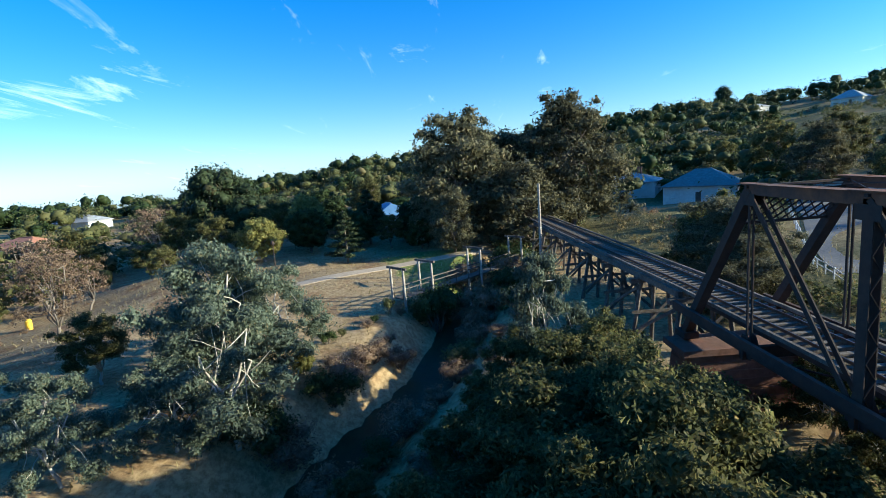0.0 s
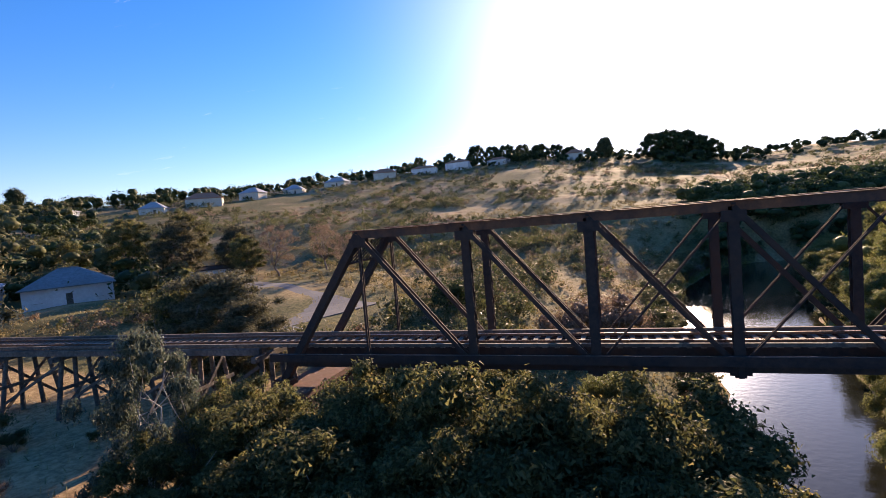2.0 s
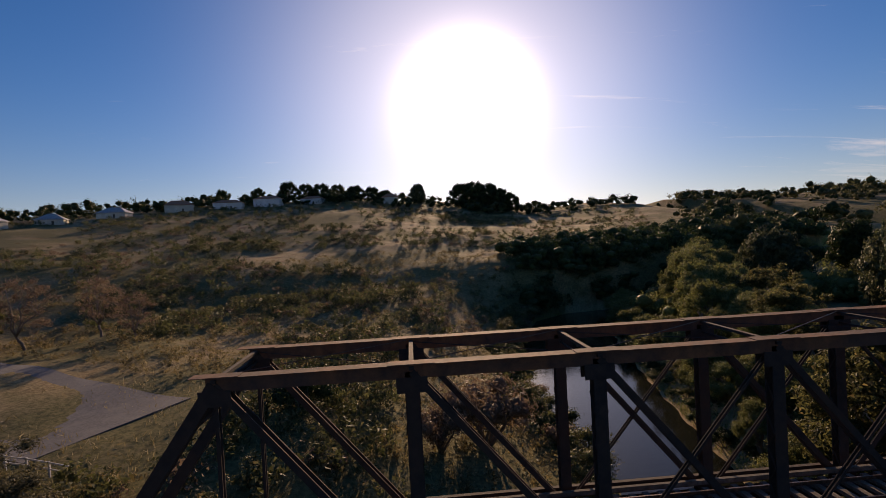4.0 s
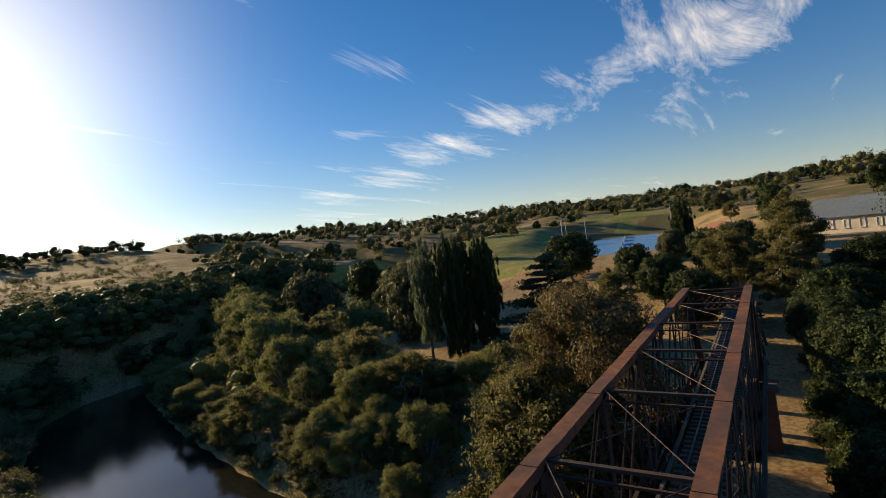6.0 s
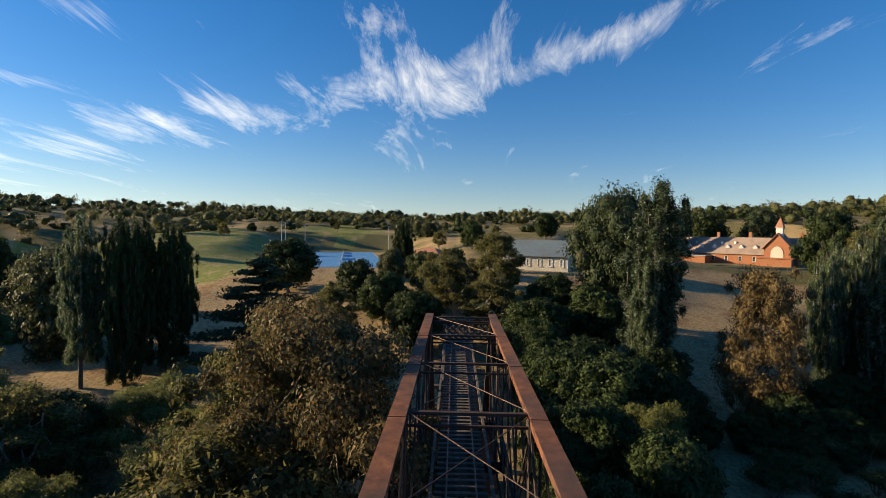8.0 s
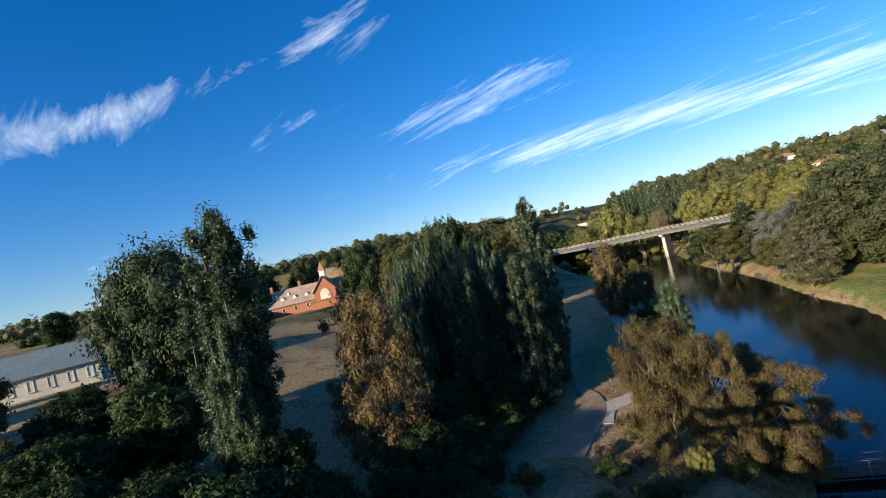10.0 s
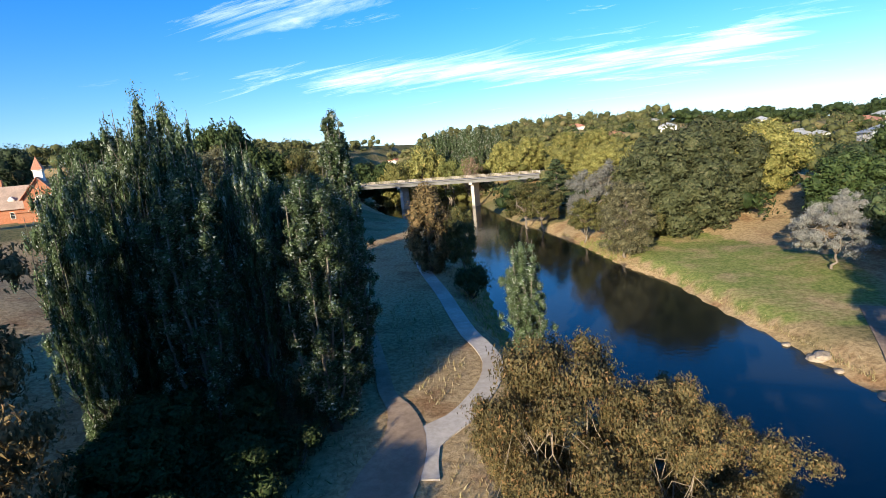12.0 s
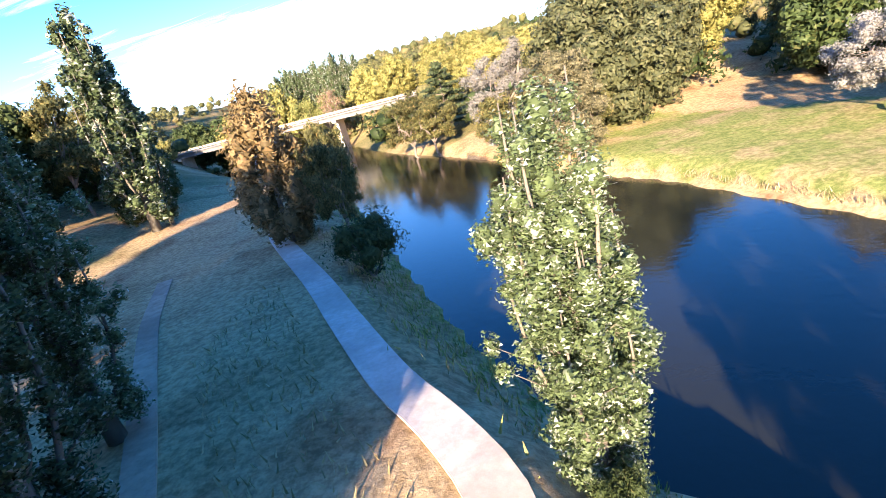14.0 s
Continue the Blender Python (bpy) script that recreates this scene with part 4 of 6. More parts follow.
def grow_cypress(rng, leaves, mat, wide=0.13, size=0.036):
    s, centres, radii = Solid(), [], []
    limb(s, (0, 0, -0.03), (0, 0, 0.9), 0.02, 0.004, rng, 5, 0.01)
    for i in range(40):
        t = (i + 0.5) / 40
        a = i * 2.39996
        rr = wide * math.sin(math.pi * (0.12 + 0.84 * t) ** 0.8) * 0.75 * rng.uniform(0.6, 1)
        centres.append((math.cos(a) * rr, math.sin(a) * rr, 0.06 + 0.9 * t))
        q = rng.uniform(0.035, 0.055) * max(1.0, wide / 0.17)
        radii.append((q, q, q * 2.0))
    p, d, k = clump_points(centres, radii, leaves, rng, 0.5)
    return s.mesh("trunk", BARK, True), leaf_mesh("crown", p, size * k, mat, rng, 0.5, -0.4, d * 0.5, masses=inner(centres, radii, 0.52))


def grow_shrub(rng, leaves, mat, size=0.09, wide=0.6):
    s, centres, radii = Solid(), [], []
    for i in range(7):
        a = i * 2.39996
        rr = wide * math.sqrt((i + 0.5) / 7) * 0.8
        c = (math.cos(a) * rr, math.sin(a) * rr, rng.uniform(0.35, 0.7))
        limb(s, (0, 0, -0.05), c, 0.03, 0.008, rng, 4)
        q = rng.uniform(0.24, 0.36)
        centres.append(c)
        radii.append((q, q, q * 0.85))
    p, d, k = clump_points(centres, radii, leaves, rng, 0.4)
    p[:, 2] = np.maximum(p[:, 2], 0.02)
    return s.mesh("trunk", BARK, True), leaf_mesh("crown", p, size * k, mat, rng, 0.4, 0.0, d * 0.6, masses=inner(centres, radii, 0.5))


KINDS = {
    "gum": ("gum_tree", grow_gum, dict(leaves=11000, mat=LEAF_GUM, dense=0.3), "olive-green gum tree with pale forked limbs", 3),
    "bluegum": ("gum_tree", grow_gum, dict(leaves=9000, mat=LEAF_BLUEGUM, wide=0.42, low=0.12), "grey-green gum tree with drooping foliage", 2),
    "goldgum": ("gum_tree", grow_gum, dict(leaves=26000, mat=LEAF_GOLD, wide=0.44, clumps=30, low=0.12, size=0.03, bark=TAN_BARK, stout=0.6, dense=0.3), "autumn-gold tree with pale twiggy limbs", 2),
    "tallgum": ("gum_tree", grow_gum, dict(leaves=22000, mat=LEAF_OLIVE, wide=0.34, clumps=44, low=0.08, size=0.034, bark=BARK), "tall bushy gum tree, brownish green", 2),
    "browngum": ("gum_tree", grow_gum, dict(leaves=16000, mat=LEAF_BROWN, wide=0.34, clumps=44, low=0.1, size=0.034, bark=BARK), "bushy russet-brown gum tree on the bank", 1),
    "poplar": ("poplar_tree", grow_poplar, dict(leaves=18000, mat=LEAF_POPLAR, size=0.02, wide=0.1), "tall columnar poplar with upswept branches", 3),
    "widepoplar": ("poplar_tree", grow_poplar, dict(leaves=21000, mat=LEAF_POPLAR, size=0.021, wide=0.19, stems=30, low=0.12), "broad poplar with grey-green fluttering leaves", 2),
    "darkpoplar": ("poplar_tree", grow_poplar, dict(leaves=24000, mat=LEAF_DARK, size=0.031, wide=0.25, stems=42, low=0.02), "dense dark poplar with heavy shade", 1),
    "broad": ("broadleaf_tree", grow_broad, dict(leaves=13000, mat=LEAF_DARK, clumps=40), "dense dark-green broadleaf tree", 3),
    "oak": ("broadleaf_tree", grow_broad, dict(leaves=22000, mat=LEAF_OAK, wide=0.52, clumps=60, low=0.08), "wide olive-green round-headed tree", 2),
    "mass": ("broadleaf_tree", grow_broad, dict(leaves=12000, mat=LEAF_DARK, wide=0.62, clumps=44, low=0.06), "spreading dark tree merged with its neighbours", 2),
    "yellow": ("broadleaf_tree", grow_broad, dict(leaves=15000, mat=LEAF_YELLOW, wide=0.46, clumps=40), "round tree turning autumn yellow", 2),
    "willow": ("willow_tree", grow_willow, dict(leaves=12000, mat=LEAF_WILLOW), "low spreading willow with hanging olive leaves", 3),
    "lilac": ("bare_tree", grow_gum, dict(leaves=9000, mat=LEAF_LILAC, wide=0.5, clumps=30, bark=BARK, low=0.25, size=0.042, dense=0.3), "pale lilac-grey twiggy tree", 1),
    "brown": ("bushy_tree", grow_cypress, dict(leaves=9000, mat=LEAF_BROWN, wide=0.3), "russet-brown bushy riverside tree", 1),
    "dry": ("bare_tree", grow_gum, dict(leaves=3500, mat=LEAF_DRY, wide=0.34, bark=BARK, size=0.03, dense=0), "thin grey half-bare tree", 1),
    "cedar": ("cedar_tree", grow_cedar, dict(leaves=9000, mat=LEAF_PINE), "dark cedar with flat layered boughs", 1),
    "pine": ("pine_tree", grow_broad, dict(leaves=9000, mat=LEAF_PINE, wide=0.36, low=0.3, size=0.04), "large dark pine tree with a rounded head", 2),
    "cypress": ("cypress_tree", grow_cypress, dict(leaves=7000, mat=LEAF_PINE), "narrow dark-green cypress among other trees", 1),
    "shrub": ("shrub", grow_shrub, dict(leaves=3500, mat=LEAF_SCRUB, size=0.09), "rounded olive scrub bush on dry ground", 3),
    "dryshrub": ("shrub", grow_shrub, dict(leaves=4200, mat=LEAF_DRY, size=0.08), "dry red-brown bramble bush by the creek", 2),
    "darkshrub": ("shrub", grow_shrub, dict(leaves=3500, mat=LEAF_DARK, size=0.09), "dark-green bush by the water", 2),
}
GROWN = {}
TREE_RNG = random.Random(11)


def plant(kind, x, y, top_z, wide=1.0, base=None, group=""):
    """A tree of that kind whose crown reaches top_z."""
    name, grow, spec, label, variants = KINDS[kind]
    fine = name != "shrub" and (-16 < x < 106 and -66 < y < 48 or kind in ("oak", "yellow", "lilac") and -20 < x < 90 and -190 < y < 0)      # the stretch that is passed closely
    v = TREE_RNG.randrange(min(variants, 2))
    if (kind, v, fine) not in GROWN:
        full = dict(spec)
        full["leaves"] = int(spec["leaves"] * ((4.0 if name == "poplar_tree" else 3.0) if fine else 1.0))
        if name == "gum_tree" and not fine:
            full["bark"] = BARK
        full["size"] = spec.get("size", 0.06 if grow is grow_broad else 0.045) * ((0.36 if name == "poplar_tree" else 0.5) if fine else 0.72)
        GROWN[kind, v, fine] = grow(np.random.default_rng(100 * len(kind) + 17 * v + ord(kind[0])), **full)
    trunk, crown = GROWN[kind, v, fine]
    z = ground(x, y) if base is None else base
    h = max(top_z - z, 0.8)
    t = thing(name, Matrix.Translation((x, y, z)) @ pose(0, 0, 0, 0, 0, TREE_RNG.uniform(0, 360)) @ Matrix.Diagonal((h * wide, h * wide, h, 1)), label, name.split("_")[-1] if name != "shrub" else "shrub", group)
    part("trunk" if name != "shrub" else "stem", trunk, t)
    part("crown" if name != "shrub" else "foliage", crown, t)
    return t


# kind, x, y, height of the crown's top above the water, width factor
TREES = [
    # bank by the trestle
    ("tallgum", -54.5, -10.3, 27.6, 1.1), ("tallgum", -58.2, 9.2, 29.4, 1.05), ("tallgum", -63.4, -3.7, 25.6, 1.1), ("tallgum", -49.7, -0.7, 19, 1.2), ("tallgum", -45.1, -11.7, 15.7, 1.0),
    ("pine", -74.2, -58, 24, 1.0), ("pine", -83.3, -49.9, 16.5, 1.1), ("yellow", -63.6, -37.6, 16.6, 0.85), ("cedar", -63.2, -26.6, 16.6, 1.0), ("cypress", -121.9, -29.7, 17.4, 0.8), ("cypress", -120.9, -37.5, 17.3, 0.8), ("cypress", -122.4, -24, 17.7, 0.8), ("cypress", -120.8, -17.9, 16.8, 0.8), ("broad", -88.4, -22.1, 13.2, 1.2), ("broad", -98.9, -13.4, 15.6, 1.2), ("broad", -83.2, -6.7, 15.7, 1.2), ("broad", -75.2, -11.7, 13.2, 1.2),
    ("bluegum", -3.2, -28.0, 16.4, 0.9), ("bluegum", 0.8, -26.0, 13.2, 1.0), ("bluegum", -6.6, -25.6, 13.6, 0.95), ("bluegum", 1.8, -29.0, 10.6, 1.1), ("gum", -9, -29.5, 13.0, 0.9), ("bluegum", 4.2, -33.6, 11.2, 0.85), ("darkshrub", 0.6, -25, 7.0, 1.1), ("darkshrub", -2.5, -31.5, 7.0, 1.2), ("yellow", -6.4, -24, 7.4, 0.9),
    ("dry", -18.8, -50.9, 14.6, 1.0), ("dry", -12.8, -54.5, 12.7, 1.0), ("dry", -42, -69.8, 14, 1.3), ("gum", -36, -64.6, 10.8, 1.3), ("gum", -51.3, -60.4, 10.7, 1.4), ("gum", -57.4, -77.2, 13.2, 1.3), ("dry", -66.6, -67.8, 16.5, 1.1), ("dry", -14.8, -37.8, 9.9, 1.1),
    ("bluegum", -1.4, -7.8, 14.3, 0.62), ("tallgum", -14.6, 11.4, 15, 1.35), ("tallgum", -10, 9.6, 12.6, 1.35), ("gum", -18.5, 10, 13.5, 1.0), ("gum", -21, 14, 14.4, 1.1), ("darkshrub", -12.3, -2.6, 5.8, 1.1), ("darkshrub", -16.4, -4.8, 7, 1.1), ("shrub", -18.7, -5.2, 8.4, 1.0), ("darkshrub", -8, 0.5, 4.4, 1.1), ("dryshrub", -5, 3, 4.2, 1.1),
    ("gum", -82.1, 59.1, 23.3, 1.1), ("tallgum", -67.3, 58.7, 22, 1.1), ("gum", -75.9, 69, 24, 1.1), ("tallgum", -57.2, 64.4, 20, 1.1), ("dry", -46, 63.1, 19.8, 1.0), ("dry", -38, 68.5, 19, 1.0), ("dry", -29.9, 63.5, 16.5, 1.1), ("gum", -103.7, 60.5, 19.9, 1.1), ("gum", -48.2, 55.6, 17.5, 1.1),
    ("dryshrub", -13.2, -18.5, 4.8, 1.2), ("dryshrub", -15.1, -20.6, 4.9, 1.3), ("dryshrub", -17.9, -10.5, 6.3, 0.9), ("dryshrub", -5.5, -10.6, 7.0, 1.1), ("dryshrub", 4.6, -15.0, 5.4, 1.3), ("shrub", -18.9, -19, 7.5, 0.7), ("dryshrub", -9.5, -19.5, 6.6, 1.2), ("dryshrub", -19.9, -9.5, 8, 1.0), ("darkshrub", -18.6, -7.4, 8.2, 1.0), ("darkshrub", -19.5, -7.1, 9.3, 1.0), ("dryshrub", -27.8, -5.9, 9.1, 1.0),
    # row of trees close under the span
    ("gum", 22.6, -3.6, 9.6, 1.1), ("gum", 22.4, -6.6, 9.0, 1.2), ("gum", 19.4, -11.2, 8.6, 1.2), ("gum", 22.8, -10.2, 8.0, 1.2), ("gum", 15.2, -10.8, 9.2, 1.2), ("gum", 11.2, -9.2, 10.0, 1.1), ("gum", 6.4, -10.5, 9.4, 1.2), ("willow", 23.6, -14.5, 6.4, 1.1), ("gum", 2.2, -6.8, 9.8, 1.0), ("gum", 5.8, -6.0, 10.0, 1.0),
    ("gum", -2.5, -4.4, 9.0, 0.8), ("gum", 2.6, -11.5, 8.6, 1.0), ("gum", 0.8, -9.5, 9.8, 1.0), ("gum", 3.5, -7.5, 10.6, 1.15), ("gum", 8.5, -9.5, 10.6, 1.2), ("gum", 13.0, -7.5, 9.6, 1.3), ("gum", 17.5, -9, 10.0, 1.25), ("gum", 22.0, -8, 9.2, 1.2), ("gum", 10.5, -13.5, 7.8, 1.3), ("gum", 16, -14, 7.4, 1.3), ("gum", 5, -13.5, 7.0, 1.3), ("gum", 21.5, -13, 7.0, 1.2), ("gum", 14, -3, 9.6, 1.1), ("gum", 20, -3.2, 9.4, 1.2), ("gum", 8, -3.5, 10.2, 1.1), ("gum", 5, -3.0, 8.8, 0.9), ("gum", 1.5, -4.5, 8.6, 1.0), ("gum", 17, -6, 10.2, 1.1), ("gum", 12, -6, 10.2, 1.1), ("gum", 13.5, -18.5, 6.2, 1.3), ("gum", 19.5, -18.5, 6.0, 1.3), ("gum", 7, -18, 6.0, 1.3), ("willow", 19, 8.5, 7.5, 1.1), ("gum", 12, 9.5, 8.0, 1.1), ("gum", 5, 9, 8.5, 1.0),
    ("willow", 36.4, 4.4, 7.4, 0.85), ("willow", 37.4, 10.5, 7.6, 0.9), ("darkshrub", 34.4, 2.4, 3.4, 1.2), ("willow", 37.2, -4.2, 8.0, 0.9), ("willow", 38.4, -10, 8.4, 1.0), ("darkshrub", 36.2, -7.5, 3.4, 1.2), ("willow", 40.5, -16, 8.6, 1.0), ("yellow", 41, -6, 9.4, 0.9), ("willow", 38.6, 15.5, 8.2, 0.9), ("willow", 45, 2.5, 8.4, 0.8), ("broad", 47, -6, 10.5, 0.9), ("broad", 52, -11, 11.0, 0.95),
    # far side of the span, town bank
    ("goldgum", 44.5, 9.4, 19.6, 0.85), ("gum", 39.8, 11.5, 14.8, 1.0), ("gum", 50, 13, 17, 1.0), ("willow", 47.2, 26.2, 9.6, 1.1), ("willow", 53.5, 48, 10.5, 1.0), ("gum", 60, 45, 13.5, 1.2), ("willow", 63, 52, 13, 1.2), ("gum", 54.5, 33, 12, 1.2), ("willow", 57, 38, 12, 1.2), ("willow", 47.5, 30, 8.6, 1.1), ("darkshrub", 54, -4.3, 5.0, 1.0), ("darkshrub", 58, -4.4, 5.6, 1.0), ("darkshrub", 61.5, -4.3, 5.6, 1.0), ("darkshrub", 65, -4.4, 6.2, 1.0), ("darkshrub", 69, -4.6, 6.6, 1.0), ("willow", 51.4, 37.6, 12.0, 0.9), ("willow", 48.5, 32, 9.5, 1.0), ("willow", 57.5, 43, 11.5, 1.0), ("willow", 58, 58, 13.5, 1.0), ("willow", 63, 68, 16.5, 0.9), ("willow", 66, 78, 17, 0.9), ("willow", 72, 84, 17.5, 0.9), ("willow", 79, 98, 18.5, 0.9), ("willow", 88, 112, 19, 0.9), ("willow", 98, 126, 20, 0.9), ("gum", 68, 62, 14, 1.1), ("willow", 54, 20, 11, 1.2), ("willow", 62, 28, 11, 1.2), ("broad", 60, 34, 10, 1.2),
    ("widepoplar", 79.4, 47.4, 25.6, 0.62), ("darkpoplar", 83, 43.0, 25.4, 0.7), ("darkpoplar", 84.5, 39.0, 24.6, 0.65), ("darkpoplar", 80, 42.5, 25.0, 0.6), ("oak", 90, 58, 21, 0.7), ("broad", 118, 35.5, 22.6, 1.1), ("cedar", 82, 26.5, 20.6, 1.45), ("darkpoplar", 132, 14.3, 26.3, 0.85), ("gum", 104, -4, 23.6, 0.9), ("gum", 97, 3, 20, 1.0), ("gum", 92, -3, 17, 1.1), ("gum", 112, 6, 19.5, 1.0), ("broad", 84, -8, 15.5, 1.2), ("broad", 90, 8, 15.5, 1.1),
    ("pine", 99, -21.8, 31.4, 0.7), ("pine", 104, -24.5, 30.5, 0.7), ("poplar", 76.1, -19.6, 30.6, 1.2), ("poplar", 74.5, -17.8, 21.5, 1.0),
    ("broad", 66.8, -14.5, 12.4, 1.1), ("broad", 66.2, -11, 12.8, 1.05), ("broad", 73.5, -19.0, 12.0, 1.1), ("broad", 67, -18.5, 9.8, 1.2), ("willow", 60.5, -13.5, 10.5, 0.9),
    ("browngum", 72, -28.8, 20.4, 0.62),
    # poplar stand above the park path
    # low dark-leaved trees are added inside the thick stand to blacken its shade
    ("widepoplar", 77.5, -46.5, 21.5, 0.7), ("widepoplar", 73.8, -47.8, 20.0, 0.62), ("widepoplar", 77.6, -39.2, 21.0, 0.7), ("widepoplar", 74.6, -53.6, 19.5, 0.62), ("widepoplar", 79.6, -44.6, 22.0, 0.7), ("darkpoplar", 81, -48, 18, 0.75), ("darkpoplar", 77.5, -42, 16, 0.8), ("darkpoplar", 74, -44.5, 12, 0.8), ("darkpoplar", 76.5, -50, 13, 0.8), ("broad", 72.4, -35.5, 9.0, 1.2), ("broad", 71, -42.5, 8.4, 1.1), ("broad", 73.5, -39, 9.5, 1.2), ("broad", 68.5, -29, 8.6, 1.2), ("broad", 68, -33.5, 7.4, 1.2), ("broad", 68.5, -39.2, 7.0, 1.1),
    ("widepoplar", 76.6, -38.4, 22.6, 0.56), ("widepoplar", 73.8, -43.0, 25.0, 0.58), ("widepoplar", 76, -43, 26.4, 0.62), ("poplar", 67.6, -46.4, 20.6, 1.35), ("poplar", 68.6, -50.6, 19.6, 1.4), ("widepoplar", 71.5, -45.5, 22.5, 0.56), ("poplar", 72, -41.5, 21.5, 1.2), ("widepoplar", 75.5, -50, 23.0, 0.63), ("poplar", 71.4, -53.5, 20.5, 1.4), ("poplar", 73.0, -58, 18.5, 1.5), ("widepoplar", 77, -57, 20.5, 0.59), ("poplar", 75.5, -63.5, 17.5, 1.4), ("darkshrub", 57.2, -57.6, 4.2, 0.8), ("dryshrub", 56.4, -55.4, 3.4, 0.8), ("widepoplar", 82, -43.5, 23.5, 0.81), ("broad", 67.5, -20, 7.6, 1.2), ("broad", 67.5, -25, 7.0, 1.2), ("darkshrub", 66, -30, 6.5, 1.2), ("broad", 70, -30.5, 7.6, 1.0), ("darkshrub", 68, -35, 6.0, 1.2), ("darkshrub", 70, -38.5, 6.5, 1.1), ("widepoplar", 84, -46, 22.5, 0.85), ("widepoplar", 85, -49.5, 21.5, 0.85), ("widepoplar", 88, -48, 22.5, 0.8), ("darkshrub", 73, -37, 6.0, 1.1), ("darkshrub", 70.5, -33, 5.6, 1.1), ("darkshrub", 76, -47, 5.6, 1.2), ("poplar", 77.5, -54, 21.5, 1.1),
    ("goldgum", 51.6, -37.6, 14.2, 0.66), ("goldgum", 48.2, -38.0, 12.2, 0.62), ("goldgum", 45.6, -41.6, 9.0, 0.8), ("goldgum", 47.4, -42.6, 9.8, 0.5), ("goldgum", 53.2, -39.6, 11.4, 0.62), ("yellow", 49.5, -35.0, 5.6, 0.8), ("dryshrub", 54.0, -36, 4.6, 1.0), ("shrub", 50.5, -32.5, 5.2, 1.1), ("darkshrub", 47.5, -36.5, 4.4, 1.1), ("shrub", 52, -42.5, 5.0, 1.0), ("shrub", 55.5, -39.5, 5.0, 1.0), ("darkshrub", 46.4, -42, 3.6, 1.1), ("darkshrub", 47, -31, 4.4, 1.2), ("dryshrub", 57, -36.5, 4.6, 1.0), ("shrub", 44.5, -27, 4.2, 1.2),
    ("poplar", 57.45, -59.6, 13.5, 1.5), ("brown", 78.0, -89.5, 16.0, 1.1), ("gum", 72.0, -86.5, 11.6, 0.6), ("gum", 73.5, -92, 12.5, 0.6), ("darkshrub", 69, -80.5, 7.0, 0.9), ("poplar", 103, -106, 32.0, 1.25), ("poplar", 102, -108, 24, 1.0),
    ("mass", 114, -122, 15, 0.9), ("mass", 119, -131, 15, 0.9), ("mass", 109, -114, 14, 0.9), ("mass", 126, -138, 17, 0.9), ("mass", 124, -124, 19, 0.9), ("broad", 132, -146, 18, 1.0),
    ("pine", 151, -127, 33.5, 0.9), ("broad", 140, -112, 27, 1.1), ("broad", 160, -112, 29, 1.1), ("broad", 132, -104, 24, 1.1), ("broad", 170, -140, 31, 1.0), ("gum", 120, -92, 25, 1.0), ("gum", 128, -86, 26, 1.0), ("yellow", 124, -104, 22, 1.0), ("tallgum", 112, -82, 24.5, 1.0),
    ("mass", 147, -90, 31, 0.7), ("broad", 141, -97, 28.5, 0.9), ("mass", 131, -107, 33, 0.6), ("broad", 126, -112, 27, 0.9), ("gum", 119, -116, 25, 0.9), ("broad", 136, -101, 29.5, 0.8), ("broad", 186, -60, 31, 0.9), ("broad", 168, -52, 30, 0.9), ("gum", 190, -44, 32, 0.9),
    ("cypress", 224, -88, 34, 1.0), ("cypress", 229, -92, 36, 1.0), ("cypress", 219, -84, 33, 1.0), ("broad", 236, -104, 35, 0.9), ("pine", 226, -120, 37, 0.8),
    # far bank upstream
    ("tallgum", 50.6, -108.6, 13.4, 0.95), ("oak", 42.0, -124, 22.2, 1.05), ("oak", 34.5, -136.4, 23.4, 1.0), ("yellow", 26, -142, 22.5, 1.1), ("lilac", 56.2, -129, 15.6, 0.95), ("gum", 52.5, -117, 11.2, 1.0), ("gum", 47, -113, 9.0, 1.1), ("gum", 58.5, -124, 9.5, 1.1), ("cedar", 68, -155, 17.5, 1.2), ("gum", 75, -148, 12.0, 1.2), ("gum", 70, -143, 10.5, 1.2),
